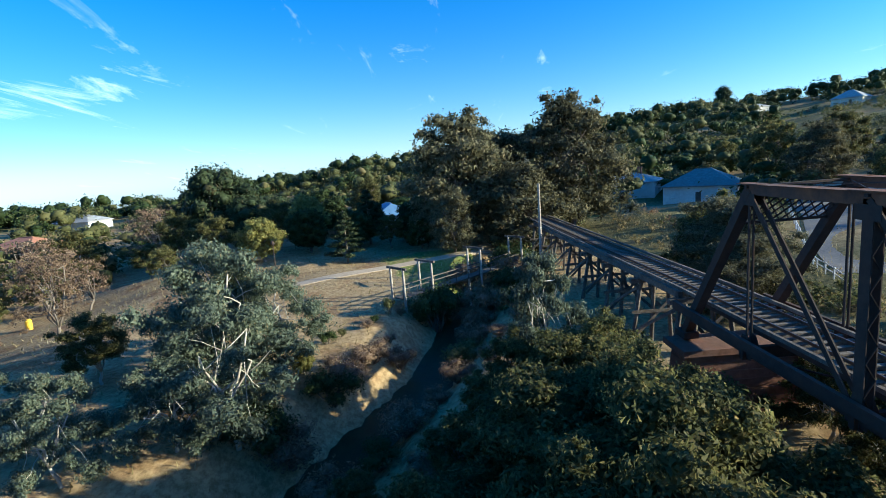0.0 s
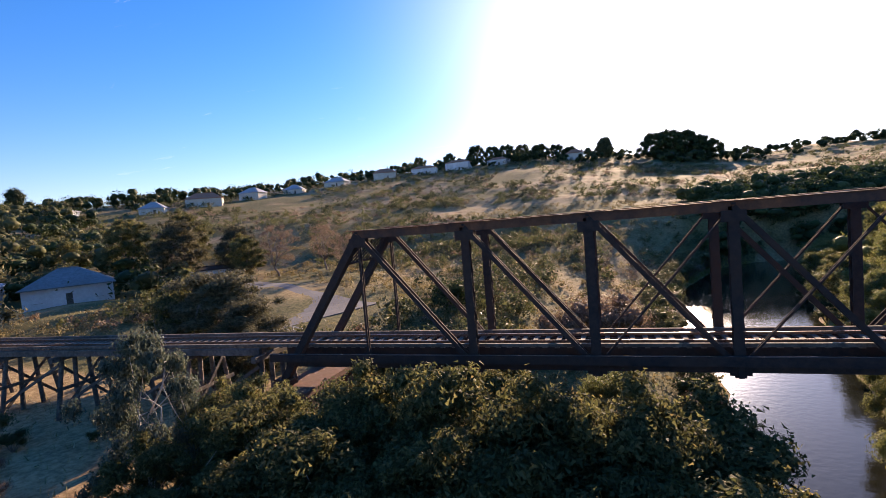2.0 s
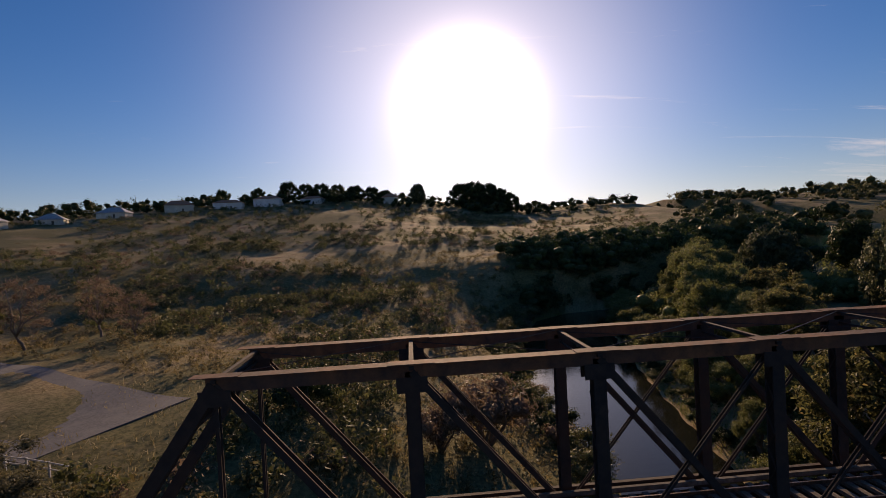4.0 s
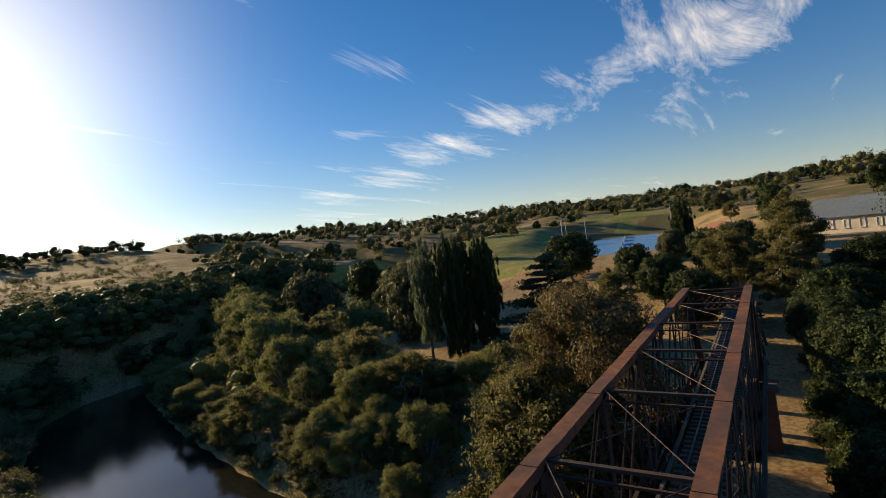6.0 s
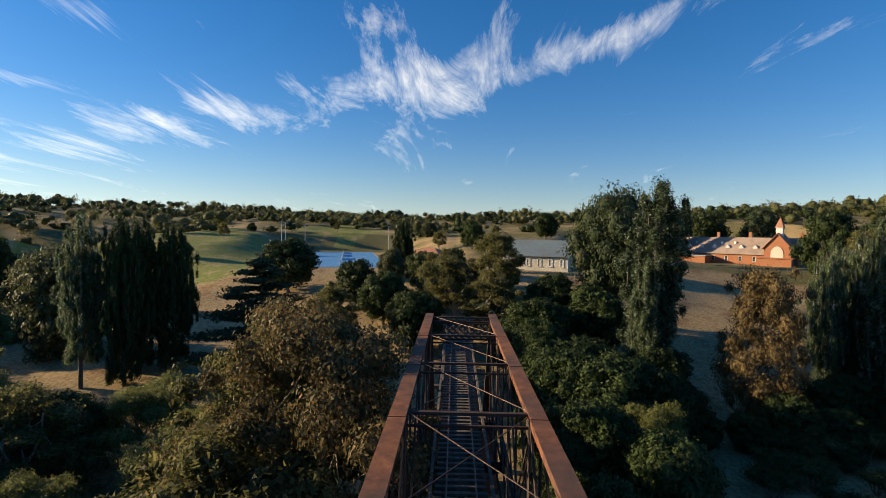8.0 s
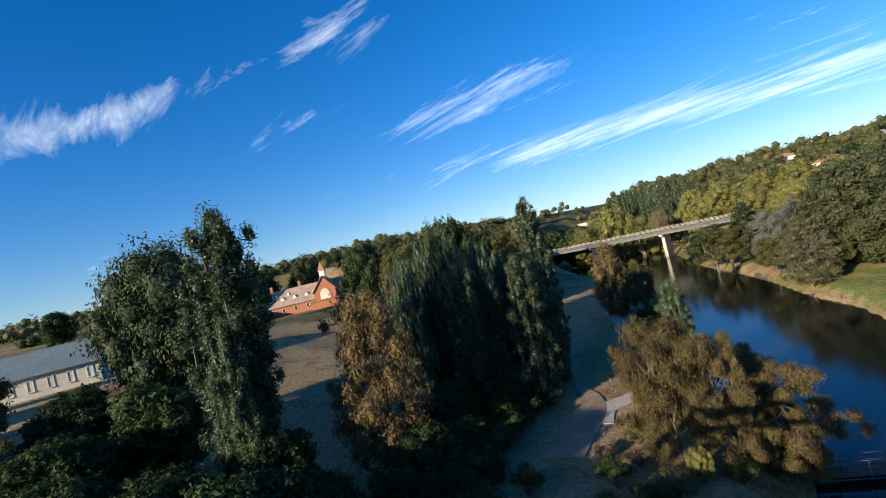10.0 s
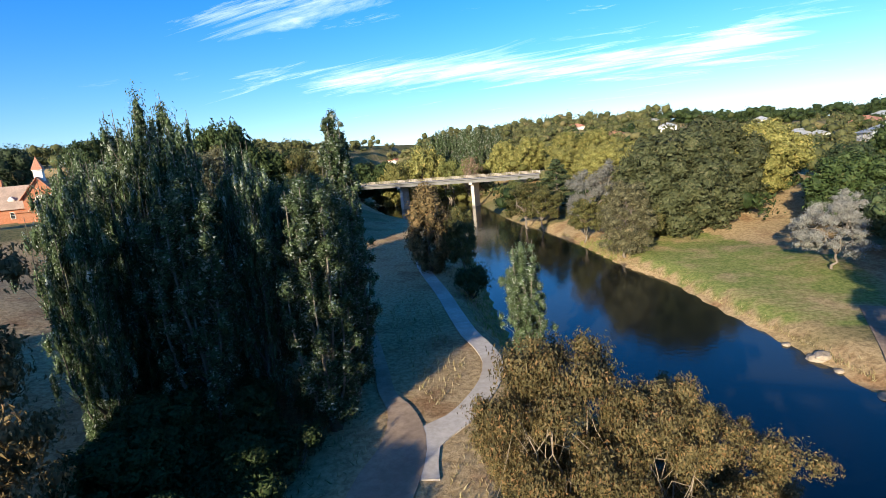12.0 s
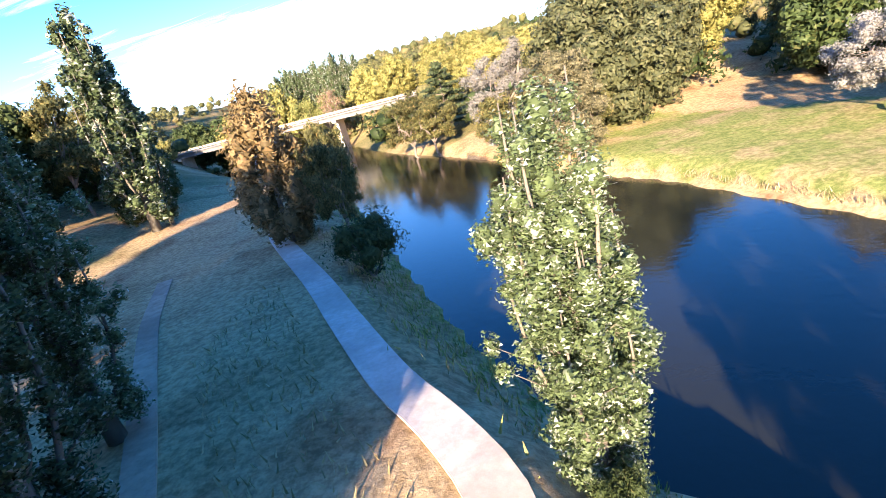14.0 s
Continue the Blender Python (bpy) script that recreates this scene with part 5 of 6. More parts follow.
    ("willow", 86, -182, 11, 1.1), ("willow", 81, -172, 10, 1.1), ("yellow", 70, -186, 20.0, 1.1), ("yellow", 58, -172, 20.0, 1.1), ("yellow", 74, -222, 26, 0.9), ("yellow", 88, -226, 25.5, 0.95), ("yellow", 100, -230, 25, 0.9), ("yellow", 62, -216, 26, 0.9), ("yellow", 140, -240, 27, 0.75), ("willow", 117, -234, 19, 0.8), ("willow", 128, -240, 20, 0.8), ("broad", 158, -236, 22, 1.0), ("broad", 170, -230, 22, 1.0), ("yellow", 150, -228, 20, 0.8), ("broad", 182, -212, 21, 1.0), ("yellow", 164, -205, 17, 0.9), ("dry", 112, -222, 20, 0.7), ("yellow", 46, -168, 20.5, 1.1), ("lilac", 26.5, -94, 11.2, 1.0), ("pine", 18, -100, 12.0, 1.0), ("pine", 12, -78, 16.0, 1.0), ("pine", 4, -86, 16.0, 1.0), ("pine", 20.5, -61, 13.5, 0.9), ("broad", 12, -66, 14, 1.1), ("broad", 16, -53, 13, 1.1), ("pine", 8, -56, 14, 1.0), ("broad", 4, -70, 14, 1.1), ("gum", -6, -64, 13, 1.1), ("broad", -4, -80, 15, 1.1), ("gum", 6, -98, 15, 1.1), ("broad", -14, -90, 16, 1.1), ("broad", 18, -116, 16, 1.1), ("gum", -20, -74, 14, 1.1), ("broad", 22, -150, 21, 1.1), ("broad", 2, -140, 20, 1.1), ("gum", -18, -112, 18, 1.1), ("broad", -30, -96, 16, 1.1), ("broad", 36, -158, 22, 1.1), ("oak", 8, -110, 17, 1.0), ("oak", -8, -100, 17, 1.0), ("oak", -6, -122, 18, 1.0), ("pine", 14, -128, 17, 1.0),
    # dark bushes added round the apron to darken ground that lies in shade
    ("darkshrub", 66.5, -37, 6.5, 1.1), ("darkshrub", 67.5, -42, 6.2, 1.1), ("darkshrub", 65.8, -34, 6.2, 1.1), ("darkshrub", 69.5, -47, 6.2, 1.1), ("darkshrub", 70.5, -52, 6.0, 1.1), ("darkshrub", 72, -56.5, 5.6, 1.1), ("darkshrub", 64.8, -27, 6.2, 1.2), ("darkshrub", 62.5, -24, 6.0, 1.2), ("darkshrub", 60.5, -26, 5.8, 1.2), ("darkshrub", 59, -22, 5.6, 1.2), ("darkshrub", 64, -31, 5.6, 1.2), ("darkshrub", 60, -30.5, 5.2, 1.2), ("darkshrub", 56.5, -25.5, 5.4, 1.2),
    ("gum", 5, 4.8, 8.8, 1.0), ("gum", 8.4, 4.6, 8.6, 1.0), ("gum", 2.2, 6.2, 8.6, 1.0), ("gum", 11.4, 5.2, 8.0, 1.0), ("darkshrub", 6.6, 6.6, 5.6, 1.3), ("darkshrub", 3.4, 3.6, 6.0, 1.2),
    ("gum", 2.8, -5.6, 10.8, 0.9), ("dryshrub", -7.5, -13.0, 5.2, 1.2), ("dryshrub", -3.6, -14.6, 5.0, 1.2), ("shrub", -11.5, -12.4, 5.4, 1.1), ("dryshrub", 3.6, -20.0, 4.4, 1.2), ("dryshrub", -14.6, -11.2, 5.8, 1.1), ("dryshrub", -10.8, -17.6, 5.4, 1.2), ("darkshrub", -23.5, -9.4, 6.6, 1.1), ("dryshrub", -24.0, -13.8, 6.4, 1.1),
    # dark bushes added to deepen the shade of bridge and trees; broadleaf trees by the span
    ("darkshrub", 54.5, -33, 5.2, 1.2), ("darkshrub", 51, -31, 5.2, 1.2), ("darkshrub", 47.5, -30, 4.8, 1.2), ("darkshrub", 44, -32, 4.0, 1.2), ("darkshrub", 49, -27, 5.4, 1.3), ("darkshrub", 53, -28, 5.4, 1.2), ("darkshrub", 46, -25, 5.0, 1.2), ("darkshrub", 43, -22, 4.6, 1.2), ("broad", 56, -6.4, 9.0, 1.0), ("broad", 61.5, -6.2, 9.8, 1.0), ("broad", 74, -5.4, 11, 0.9), ("broad", 82, -4.6, 12.5, 0.9),
    ("tallgum", 24, -62.5, 17.5, 0.95), ("gum", 27.6, -51, 13.5, 1.1), ("gum", 29, -43, 11, 1.0), ("tallgum", 21, -54, 16.5, 0.9),
    ("gum", 8.4, -6.4, 11.4, 0.95), ("gum", 12.4, -6.2, 11.9, 0.95), ("gum", 16.4, -7.2, 11.6, 1.0), ("gum", 20.0, -6.8, 11.0, 0.95), ("gum", 14.4, -9.4, 10.4, 1.0), ("gum", 0.2, -4.6, 10.2, 0.9), ("darkshrub", 3.2, -4.2, 6.6, 1.2), ("darkshrub", 10.6, -4.0, 6.0, 1.2), ("gum", 11.6, -14.6, 8.6, 1.1), ("gum", 16.2, -15.6, 7.8, 1.1),
    ("bluegum", -13.5, -33.5, 10.5, 1.0), ("gum", -6.5, -38.5, 11.0, 1.1), ("bluegum", 1.5, -39.5, 10.5, 1.0), ("darkshrub", -4.5, -21.6, 6.4, 1.2), ("dryshrub", 0.5, -23.4, 5.2, 1.2), ("dryshrub", -1.2, -16.4, 5.4, 1.2), ("darkshrub", 2.2, -17.8, 4.8, 1.2), ("dryshrub", 8.4, -21.4, 4.4, 1.1),
    # downstream, town bank
    ("oak", 95, 93, 21, 0.8), ("broad", 112, 90, 22, 0.9), ("oak", 104, 72, 20, 0.9), ("broad", 150, 74, 20.5, 1.1), ("gum", 199, 86, 26, 1.0), ("broad", 234, 90, 27, 1.0), ("gum", 271, 62, 27.5, 1.0), ("oak", 236, 14, 28, 1.0), ("broad", 176, -2.5, 28, 0.9), ("broad", 203, -30, 32, 0.9), ("gum", 186, 8, 24, 1.0), ("broad", 262, 20, 27, 1.1),
    ("willow", 58, 49, 12.0, 1.0), ("willow", 62, 57, 13.0, 1.0), ("willow", 68, 70, 14.5, 1.0), ("oak", 66, 50, 11.5, 0.9), ("willow", 74, 77, 15, 0.9), ("willow", 76, 90, 16, 0.9), ("willow", 84, 104, 16.5, 0.9), ("willow", 92, 106, 16, 0.9), ("willow", 93, 117, 16, 0.9), ("gum", 78, 70, 13.5, 1.0), ("willow", 106, 120, 16, 1.0), ("willow", 118, 122, 17, 1.0), ("willow", 130, 126, 17, 1.0),
    ("shrub", 56, 31, 7.5, 0.9), ("shrub", 68, 33, 8.0, 0.9), ("darkshrub", 70, 24, 7.6, 1.0), ("shrub", 64, 20, 7.4, 1.0), ("darkshrub", 44, 18, 5.2, 1.1), ("darkshrub", 45, 37, 4.0, 1.0), ("gum", 92, 20, 15.5, 1.0), ("broad", 100, 14, 17.5, 1.0), ("broad", 108, 20, 19.0, 1.0), ("broad", 96, -12, 18.0, 1.1), ("broad", 88, -16, 17.0, 1.1), ("gum", 114, -1, 18.5, 1.0), ("broad", 118, 9, 20, 1.0), ("broad", 124, 3, 20.5, 1.0), ("oak", 127, 16, 20.0, 0.9), ("broad", 108, 5, 18.5, 1.0), ("broad", 78, -7, 13.8, 1.0), ("broad", 57, -8, 11.5, 0.9), ("broad", 68, -7.5, 13, 0.9), ("broad", 71.5, -7, 13, 0.9), ("broad", 74, -11, 12.6, 1.2),
    # river's edge by the hill
    ("dryshrub", 18.6, 29.2, 9.4, 1.0), ("dryshrub", 14.1, 25.7, 7.9, 1.0), ("darkshrub", 1.9, 29.6, 11.2, 1.1),
    # trees beyond the creek park
    ("cedar", -44.8, -27.5, 14.3, 1.0), ("yellow", -48.7, -41, 14.1, 1.0), ("broad", -58.4, -28.1, 13.6, 1.1), ("broad", -57.3, -36, 14.4, 1.1), ("gum", -64.2, -43.2, 15.7, 1.1), ("gum", -55.3, -22, 12, 1.1), ("broad", -52.9, -16.9, 12, 1.1), ("pine", -69.4, -50, 17.3, 1.1), ("gum", -50.5, -48.4, 14.5, 1.1), ("gum", -60.1, -59.4, 14.9, 1.1), ("gum", -42.2, -52.8, 11.2, 1.2), ("broad", -73.3, -27.4, 14, 1.1), ("broad", -79.7, -36.2, 15.3, 1.1), ("broad", -97.4, -42.4, 16.5, 1.1), ("broad", -68.4, -18.9, 13.6, 1.1), ("gum", -96.2, -31.1, 17.7, 1.1), ("broad", -61.5, -19, 11.9, 1.1), ("tallgum", -71, -0.3, 21.5, 1.1), ("gum", -76.9, -68.8, 15.7, 1.1), ("gum", -92.7, -61.4, 16.5, 1.1), ("dry", -35.3, -59.3, 11.6, 1.1), ("gum", -24, -62.8, 10, 1.2),
    # creek banks
    ("darkshrub", -16.5, -20.2, 6.1, 1.0), ("dryshrub", -6.5, -20.8, 7.0, 1.3), ("darkshrub", -12, -23.5, 7.0, 1.0), ("dryshrub", -18.7, -18, 6.3, 1.1), ("dryshrub", 10, -33, 4.4, 1.3), ("dryshrub", -10.5, -9.5, 6.8, 1.2), ("dryshrub", 7.5, -17, 5.0, 1.3), ("darkshrub", -16.6, -8.3, 6.4, 1.0), ("dryshrub", -13.1, -9.7, 5.2, 1.2), ("darkshrub", -21, -14.6, 7.9, 0.9), ("dryshrub", -34.4, -11.1, 7.7, 1.0), ("darkshrub", -33.3, -5, 8.5, 1.1), ("darkshrub", -40, -3.8, 8.9, 1.1), ("dryshrub", -14, -7.5, 6.8, 1.2), ("shrub", -13.4, -22.6, 5.2, 0.9),
]
TREES += [("mass", -114.6, 339.6, 65.5, 0.8), ("mass", -92, 347.1, 66.5, 0.8), ("mass", -73.3, 355.6, 71.5, 0.75), ("mass", -61.3, 359.8, 69.5, 0.9), ("mass", -51, 361.6, 69.5, 1.0), ("mass", -38.7, 363.7, 68.5, 1.0), ("mass", -26.3, 365.8, 67.5, 1.0), ("mass", -14.3, 369.9, 66.5, 1.0), ("mass", -4, 371.6, 63.5, 1.0), ("oak", 21.1, 373.6, 67.5, 0.8), ("mass", 54.8, 370, 66.5, 0.9), ("mass", 65.2, 371.2, 67.5, 0.9), ("mass", 76, 370.3, 65.5, 1.0), ("mass", 84, 372, 61.5, 1.0), ("mass", 92, 371, 56.5, 1.1), ("pine", -260.7, 148.9, 51, 0.8), ("cypress", 178, 240, 31, 2.0)]
for row in TREES:
    plant(*row)
for i in range(30):
    wy = 20 + i * 3.1
    plant(("darkshrub", "shrub", "darkshrub")[i % 3], float(np.interp(wy, RIVER_Y, RIVER_B)) + 0.7 + (i * 7 % 5) * 0.3, wy, 1.5 + (i * 5 % 4) * 0.3 + (0.8 if wy > 60 else 0), 1.0 + (i % 4) * 0.1)
for i in range(26):
    wy = 16 + i * 3.6
    plant(("dryshrub", "shrub", "shrub", "darkshrub")[(i * 3) % 4], float(np.interp(wy, RIVER_Y, RIVER_A)) - 1.4 - (i * 7 % 5) * 0.35, wy, 2.9 + (i * 5 % 4) * 0.35 + 0.02 * wy, 1.0 + (i % 3) * 0.15)
for i in range(9):
    wy = 25 + i * 4.2
    plant(("willow", "gum", "willow")[i % 3], float(np.interp(wy, RIVER_Y, RIVER_B)) + 2.6 + (i * 7 % 4) * 0.9, wy, 6.4 + (i * 5 % 4) * 0.8, 1.05 + (i % 3) * 0.1)
for i in range(10):
    wy = 60 + i * 5.4
    plant("willow", float(np.interp(wy, RIVER_Y, RIVER_B)) + 2.2 + (i * 7 % 5) * 0.5, wy, 3.4 + (i * 5 % 4) * 0.5 + 0.03 * wy, 1.2 + (i % 3) * 0.12)
for i in range(9):
    plant("poplar", 107 + i * 4.6, -250 - i * 1.6, 31.6 + (i * 7 % 5) * 0.7, 1.15, group="row of poplars beyond the road bridge")


def scatter(name, label, category, spots, mat, size, per, squash=0.8):
    """Far trees or scrub that nobody could count, as one mesh of leaf clumps."""
    rng = np.random.default_rng(len(spots))
    pos, nrm, big, light_blocks = [], [], [], []
    for x, y, r, h in spots:
        z = ground(x, y)
        k = 6
        cs = [(x + rng.normal() * r * 0.45, y + rng.normal() * r * 0.45, z + h * rng.uniform(0.2, 0.78)) for _ in range(k)]
        p, d, q = clump_points(cs, [(r * 0.5, r * 0.5, h * 0.3 * squash / 0.8)] * k, per, rng, 0.6)
        # solid lumps added inside the larger clumps to keep light from passing
        if r > 3.0:
            light_blocks += [(c, (r * 0.36, r * 0.36, h * 0.22)) for c in cs[::2]]
        pos.append(p)
        nrm.append(d)
        big.append(size * max(r, h * 0.5) * q)
    pos, nrm, big = np.concatenate(pos), np.concatenate(nrm), np.concatenate(big)
    me = leaf_mesh(name, pos, big, mat, rng, 0.65, 0.0, nrm, masses=light_blocks)
    return tagged(new(name, me), label, category, kind="stuff")


def wild_spots(seed, n, az0, az1, r0, r1, size, keep):
    rng = random.Random(seed)
    out = []
    while len(out) < n:
        a, r = radians(rng.uniform(az0, az1)), r0 + (r1 - r0) * rng.random() ** 0.8
        x, y = 30 - math.sin(a) * r, math.cos(a) * r
        if keep(x, y):
            s = rng.uniform(*size)
            out.append((x, y, s, s * rng.uniform(0.9, 1.5)))
    return out


def dry_land(x, y):
    a, b = np.interp(y, RIVER_Y, RIVER_A), np.interp(y, RIVER_Y, RIVER_B)
    return not (a - 3 < x < b + 3)


WAYS = np.array(PATHS)


def clear_of_ways(x, y):
    return np.hypot(*(WAYS - (x, y)).T).min() > 10 and not (-104 < x < -50 and 22 < y < 74) and not (x < 4 and y < 12)


def hill_scrub(x, y):
    return not (10 < x < 45 and 14 < y < 70 and noise.noise((x * 0.09, y * 0.09, 21)) < 0.22) and dry_land(x, y) and y > 14 and x < np.interp(y, RIVER_Y, RIVER_A) - 2 and clear_of_ways(x, y) and noise.noise((x * 0.025, y * 0.025, 3)) > -0.15


def ridge(seed, n, az0, az1, size):
    rng = random.Random(seed)
    out = []
    for _ in range(n):
        az = rng.uniform(az0, az1)
        rr = float(np.interp(az, SKY_AZ, SKY_R)) * rng.uniform(0.82, 1.02)
        a = radians(az)
        s = rng.uniform(*size)
        out.append((30 - math.sin(a) * rr, math.cos(a) * rr, s, s * rng.uniform(1.1, 1.7)))
    return out


def town_bank(x, y):
    return dry_land(x, y) and noise.noise((x * 0.012, y * 0.012, 7)) > -0.12 and not (105 < x < 250 and -130 < y < 110)


def beyond_bridge(x, y):
    return dry_land(x, y) and y < -222


def bend_slope(x, y):
    a = np.interp(y, RIVER_Y, RIVER_A)
    return dry_land(x, y) and (y > 118 or x < a - 3) and y < 118 + 0.3 * (x - 40) + 26 and 30 < x < 150


def willow_bank(x, y):
    b = np.interp(y, RIVER_Y, RIVER_B)
    return y > 52 and b + 8 < x < b + 55 and noise.noise((x * 0.03, y * 0.03, 11)) > -0.1 and not in_poly(x, y, [(110, 70), (140, 66), (220, 150), (150, 150)])


def tussock_hill(x, y):
    return 12 < y < 150 and x < np.interp(y, RIVER_Y, RIVER_A) - 0.8 and clear_of_ways(x, y)


def bank_floor(x, y):
    return x > np.interp(y, RIVER_Y, RIVER_B) + 1.5 and y > 6 and (x < np.interp(y, RIVER_Y, RIVER_B) + 34) and noise.noise((x * 0.05, y * 0.05, 17)) > -0.25


def rough_scrub(x, y):
    return hill_scrub(x, y) and not (14 < x < 45 and 16 < y < 66) and noise.noise((x * 0.06, y * 0.06, 5)) > 0.02


scatter("scrub", "olive scrub dotted over the dry hillside", "scrub", wild_spots(1, 1900, -24, 84, 30, 390, (0.8, 2.6), hill_scrub) + wild_spots(12, 700, -14, 80, 24, 190, (0.7, 1.9), rough_scrub), LEAF_SCRUB, 0.17, 120)
scatter("dark_scrub", "dark-green bushes over the hillside", "scrub", wild_spots(13, 650, -24, 84, 24, 330, (1.0, 2.8), rough_scrub), LEAF_OAK, 0.17, 130)
scatter("tussocks", "straw and olive tussocks over the dry hillside", "grass", wild_spots(20, 2600, -14, 80, 20, 150, (0.45, 1.1), tussock_hill), LEAF_TUSSOCK, 0.22, 55)
scatter("dry_scrub", "dry brown scrub on the hillside", "scrub", wild_spots(2, 1100, -24, 80, 30, 360, (0.6, 1.8), hill_scrub), LEAF_DRY, 0.17, 100)
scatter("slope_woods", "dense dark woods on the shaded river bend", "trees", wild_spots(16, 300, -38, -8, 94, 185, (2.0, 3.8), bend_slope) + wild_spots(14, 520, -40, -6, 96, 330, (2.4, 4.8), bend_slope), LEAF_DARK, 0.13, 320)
scatter("bank_woods", "olive willows thick along the river", "trees", wild_spots(15, 90, -60, -18, 60, 230, (2.6, 4.5), willow_bank), LEAF_WILLOW, 0.085, 800)
scatter("undergrowth", "olive undergrowth below the riverside trees", "scrub", wild_spots(21, 750, -88, -14, 16, 125, (0.6, 1.5), bank_floor), LEAF_SCRUB, 0.17, 80)
scatter("ridge_trees", "dark trees along the ridge line", "trees", ridge(3, 420, -45, 84, (2.5, 6)) + ridge(8, 90, 84, 130, (4, 7)) + ridge(18, 420, 130, 180, (4, 7)), LEAF_DARK, 0.13, 320)
scatter("far_woods", "olive woods on the farther slopes", "trees", wild_spots(4, 620, -180, -28, 150, 600, (3.5, 7), town_bank) + wild_spots(22, 260, -179, -144, 222, 430, (4, 7.5), beyond_bridge) + ridge(5, 680, -180, -40, (4.5, 9)), LEAF_SCRUB, 0.14, 280)
scatter("yellow_woods", "yellowing woods beyond the road bridge", "trees", wild_spots(23, 80, -178, -156, 222, 310, (4, 6.5), beyond_bridge), LEAF_YELLOW, 0.11, 420)
scatter("far_dark_woods", "dark-green trees among the farther woods", "trees", wild_spots(6, 420, -180, -28, 150, 560, (3.5, 7), town_bank), LEAF_DARK, 0.14, 280)
scatter("town_trees", "mixed trees over the low valley side", "trees", wild_spots(7, 620, 60, 180, 80, 340, (3, 6.5), lambda x, y: dry_land(x, y) and not (-75 < x < 20 and -70 < y < 40) and not (15 < x < 60 and -130 < y < -40)), LEAF_SCRUB, 0.13, 320)
scatter("town_dark_trees", "dark trees over the low valley side", "trees", wild_spots(9, 300, 60, 180, 85, 330, (3, 6), lambda x, y: dry_land(x, y) and not (-75 < x < 20 and -75 < y < 40) and not (15 < x < 60 and -130 < y < -40)), LEAF_DARK, 0.13, 320)


# ---------------------------------------------------------------- buildings
def window_part(parent, c, along, outward, w, h):
    """A window: frame, glass and sill, standing in its wall."""
    a, o, c = Vector(along).normalized(), Vector(outward).normalized(), Vector(c)
    u = Vector((0, 0, 1))
    f = Solid()
    for k in (-1, 1):
        f.beam(c + a * k * w / 2 - u * h / 2, c + a * k * w / 2 + u * h / 2, 0.1, 0.12, o)
        f.beam(c - a * (w / 2 + 0.05) + u * k * h / 2, c + a * (w / 2 + 0.05) + u * k * h / 2, 0.12, 0.1)
    f.beam(c - a * w / 2, c + a * w / 2, 0.08, 0.05)
    win = part("window", f, parent, "", WHITE_WALL)
    part("pane", Solid().beam(c - a * w / 2 - o * 0.04, c + a * w / 2 - o * 0.04, 0.03, h), win, "", DARK_GLASS)
    part("sill", Solid().beam(c - a * (w / 2 + 0.1) - u * (h / 2 + 0.06) + o * 0.06, c + a * (w / 2 + 0.1) - u * (h / 2 + 0.06) + o * 0.06, 0.2, 0.06), win, "", CONCRETE)


def house(x, y, length, width, eaves, rise, turn_, wall, roof, label, hip=True, windows=3, name="house", base=None, group="", chimney=False):
    z = (min(ground(x + a, y + b) for a in (-4, 4) for b in (-4, 4)) if base is None else base)
    h = thing(name, pose(x, y, z, 0, 0, turn_), label, "house" if name == "house" else name.replace("_", " "), group)
    l, w = length / 2, width / 2
    s = Solid().box(-l, -w, -1.0, l, w, eaves)
    if not hip:
        for e in (-1, 1):
            s.add([(e * (l - 0.01), -w, eaves), (e * (l - 0.01), w, eaves), (e * (l - 0.01), 0, eaves + rise)], [(0, 1, 2)])
    part("wall", s, h, "", wall)
    o, r = 0.5, l - (w if hip else -0.4)
    t = 0.14
    e = [(-l - o, -w - o, eaves - 0.1), (l + o, -w - o, eaves - 0.1), (l + o, w + o, eaves - 0.1), (-l - o, w + o, eaves - 0.1)]
    top = [(-r, 0, eaves + rise), (r, 0, eaves + rise)]
    v = e + top + [(a, b, c - t) for a, b, c in e]
    rs = Solid().add(v, [(0, 1, 5, 4), (2, 3, 4, 5), (1, 2, 5), (3, 0, 4), (0, 6, 7, 1), (1, 7, 8, 2), (2, 8, 9, 3), (3, 9, 6, 0), (9, 8, 7, 6)])
    rf = part("roof", rs, h, "", roof)
    part("ridge", Solid().beam((-r, 0, eaves + rise + 0.03), (r, 0, eaves + rise + 0.03), 0.3, 0.12), rf, "", roof)
    if chimney:
        part("chimney", Solid().box(l * 0.3, -0.5, eaves + rise * 0.4, l * 0.3 + 0.9, 0.4, eaves + rise + 1.1).box(l * 0.3 - 0.1, -0.6, eaves + rise + 1.1, l * 0.3 + 1.0, 0.5, eaves + rise + 1.3), rf, "", BRICK)
    for k in range(windows):
        px = -l + length * (k + 0.5) / windows
        for e_ in (-1, 1):
            if k == windows // 2 and e_ < 0:
                d = part("door", Solid().beam((px, e_ * (w + 0.03), 0), (px, e_ * (w + 0.03), 2.1), 0.95, 0.08, (0, 1, 0)), h, "", TIMBER)
                part("handle", Solid().box(px + 0.3, e_ * (w + 0.12) - 0.03, 1.0, px + 0.42, e_ * (w + 0.12) + 0.03, 1.06), d, "", STEEL)
            else:
                window_part(h, (px, e_ * (w + 0.02), min(eaves * 0.55, 1.6)), (1, 0, 0), (0, e_, 0), 1.1, 1.3)
    for e_ in (-1, 1):
        window_part(h, (e_ * (l + 0.02), 0, min(eaves * 0.55, 1.6)), (0, 1, 0), (e_, 0, 0), 1.1, 1.3)
    return h


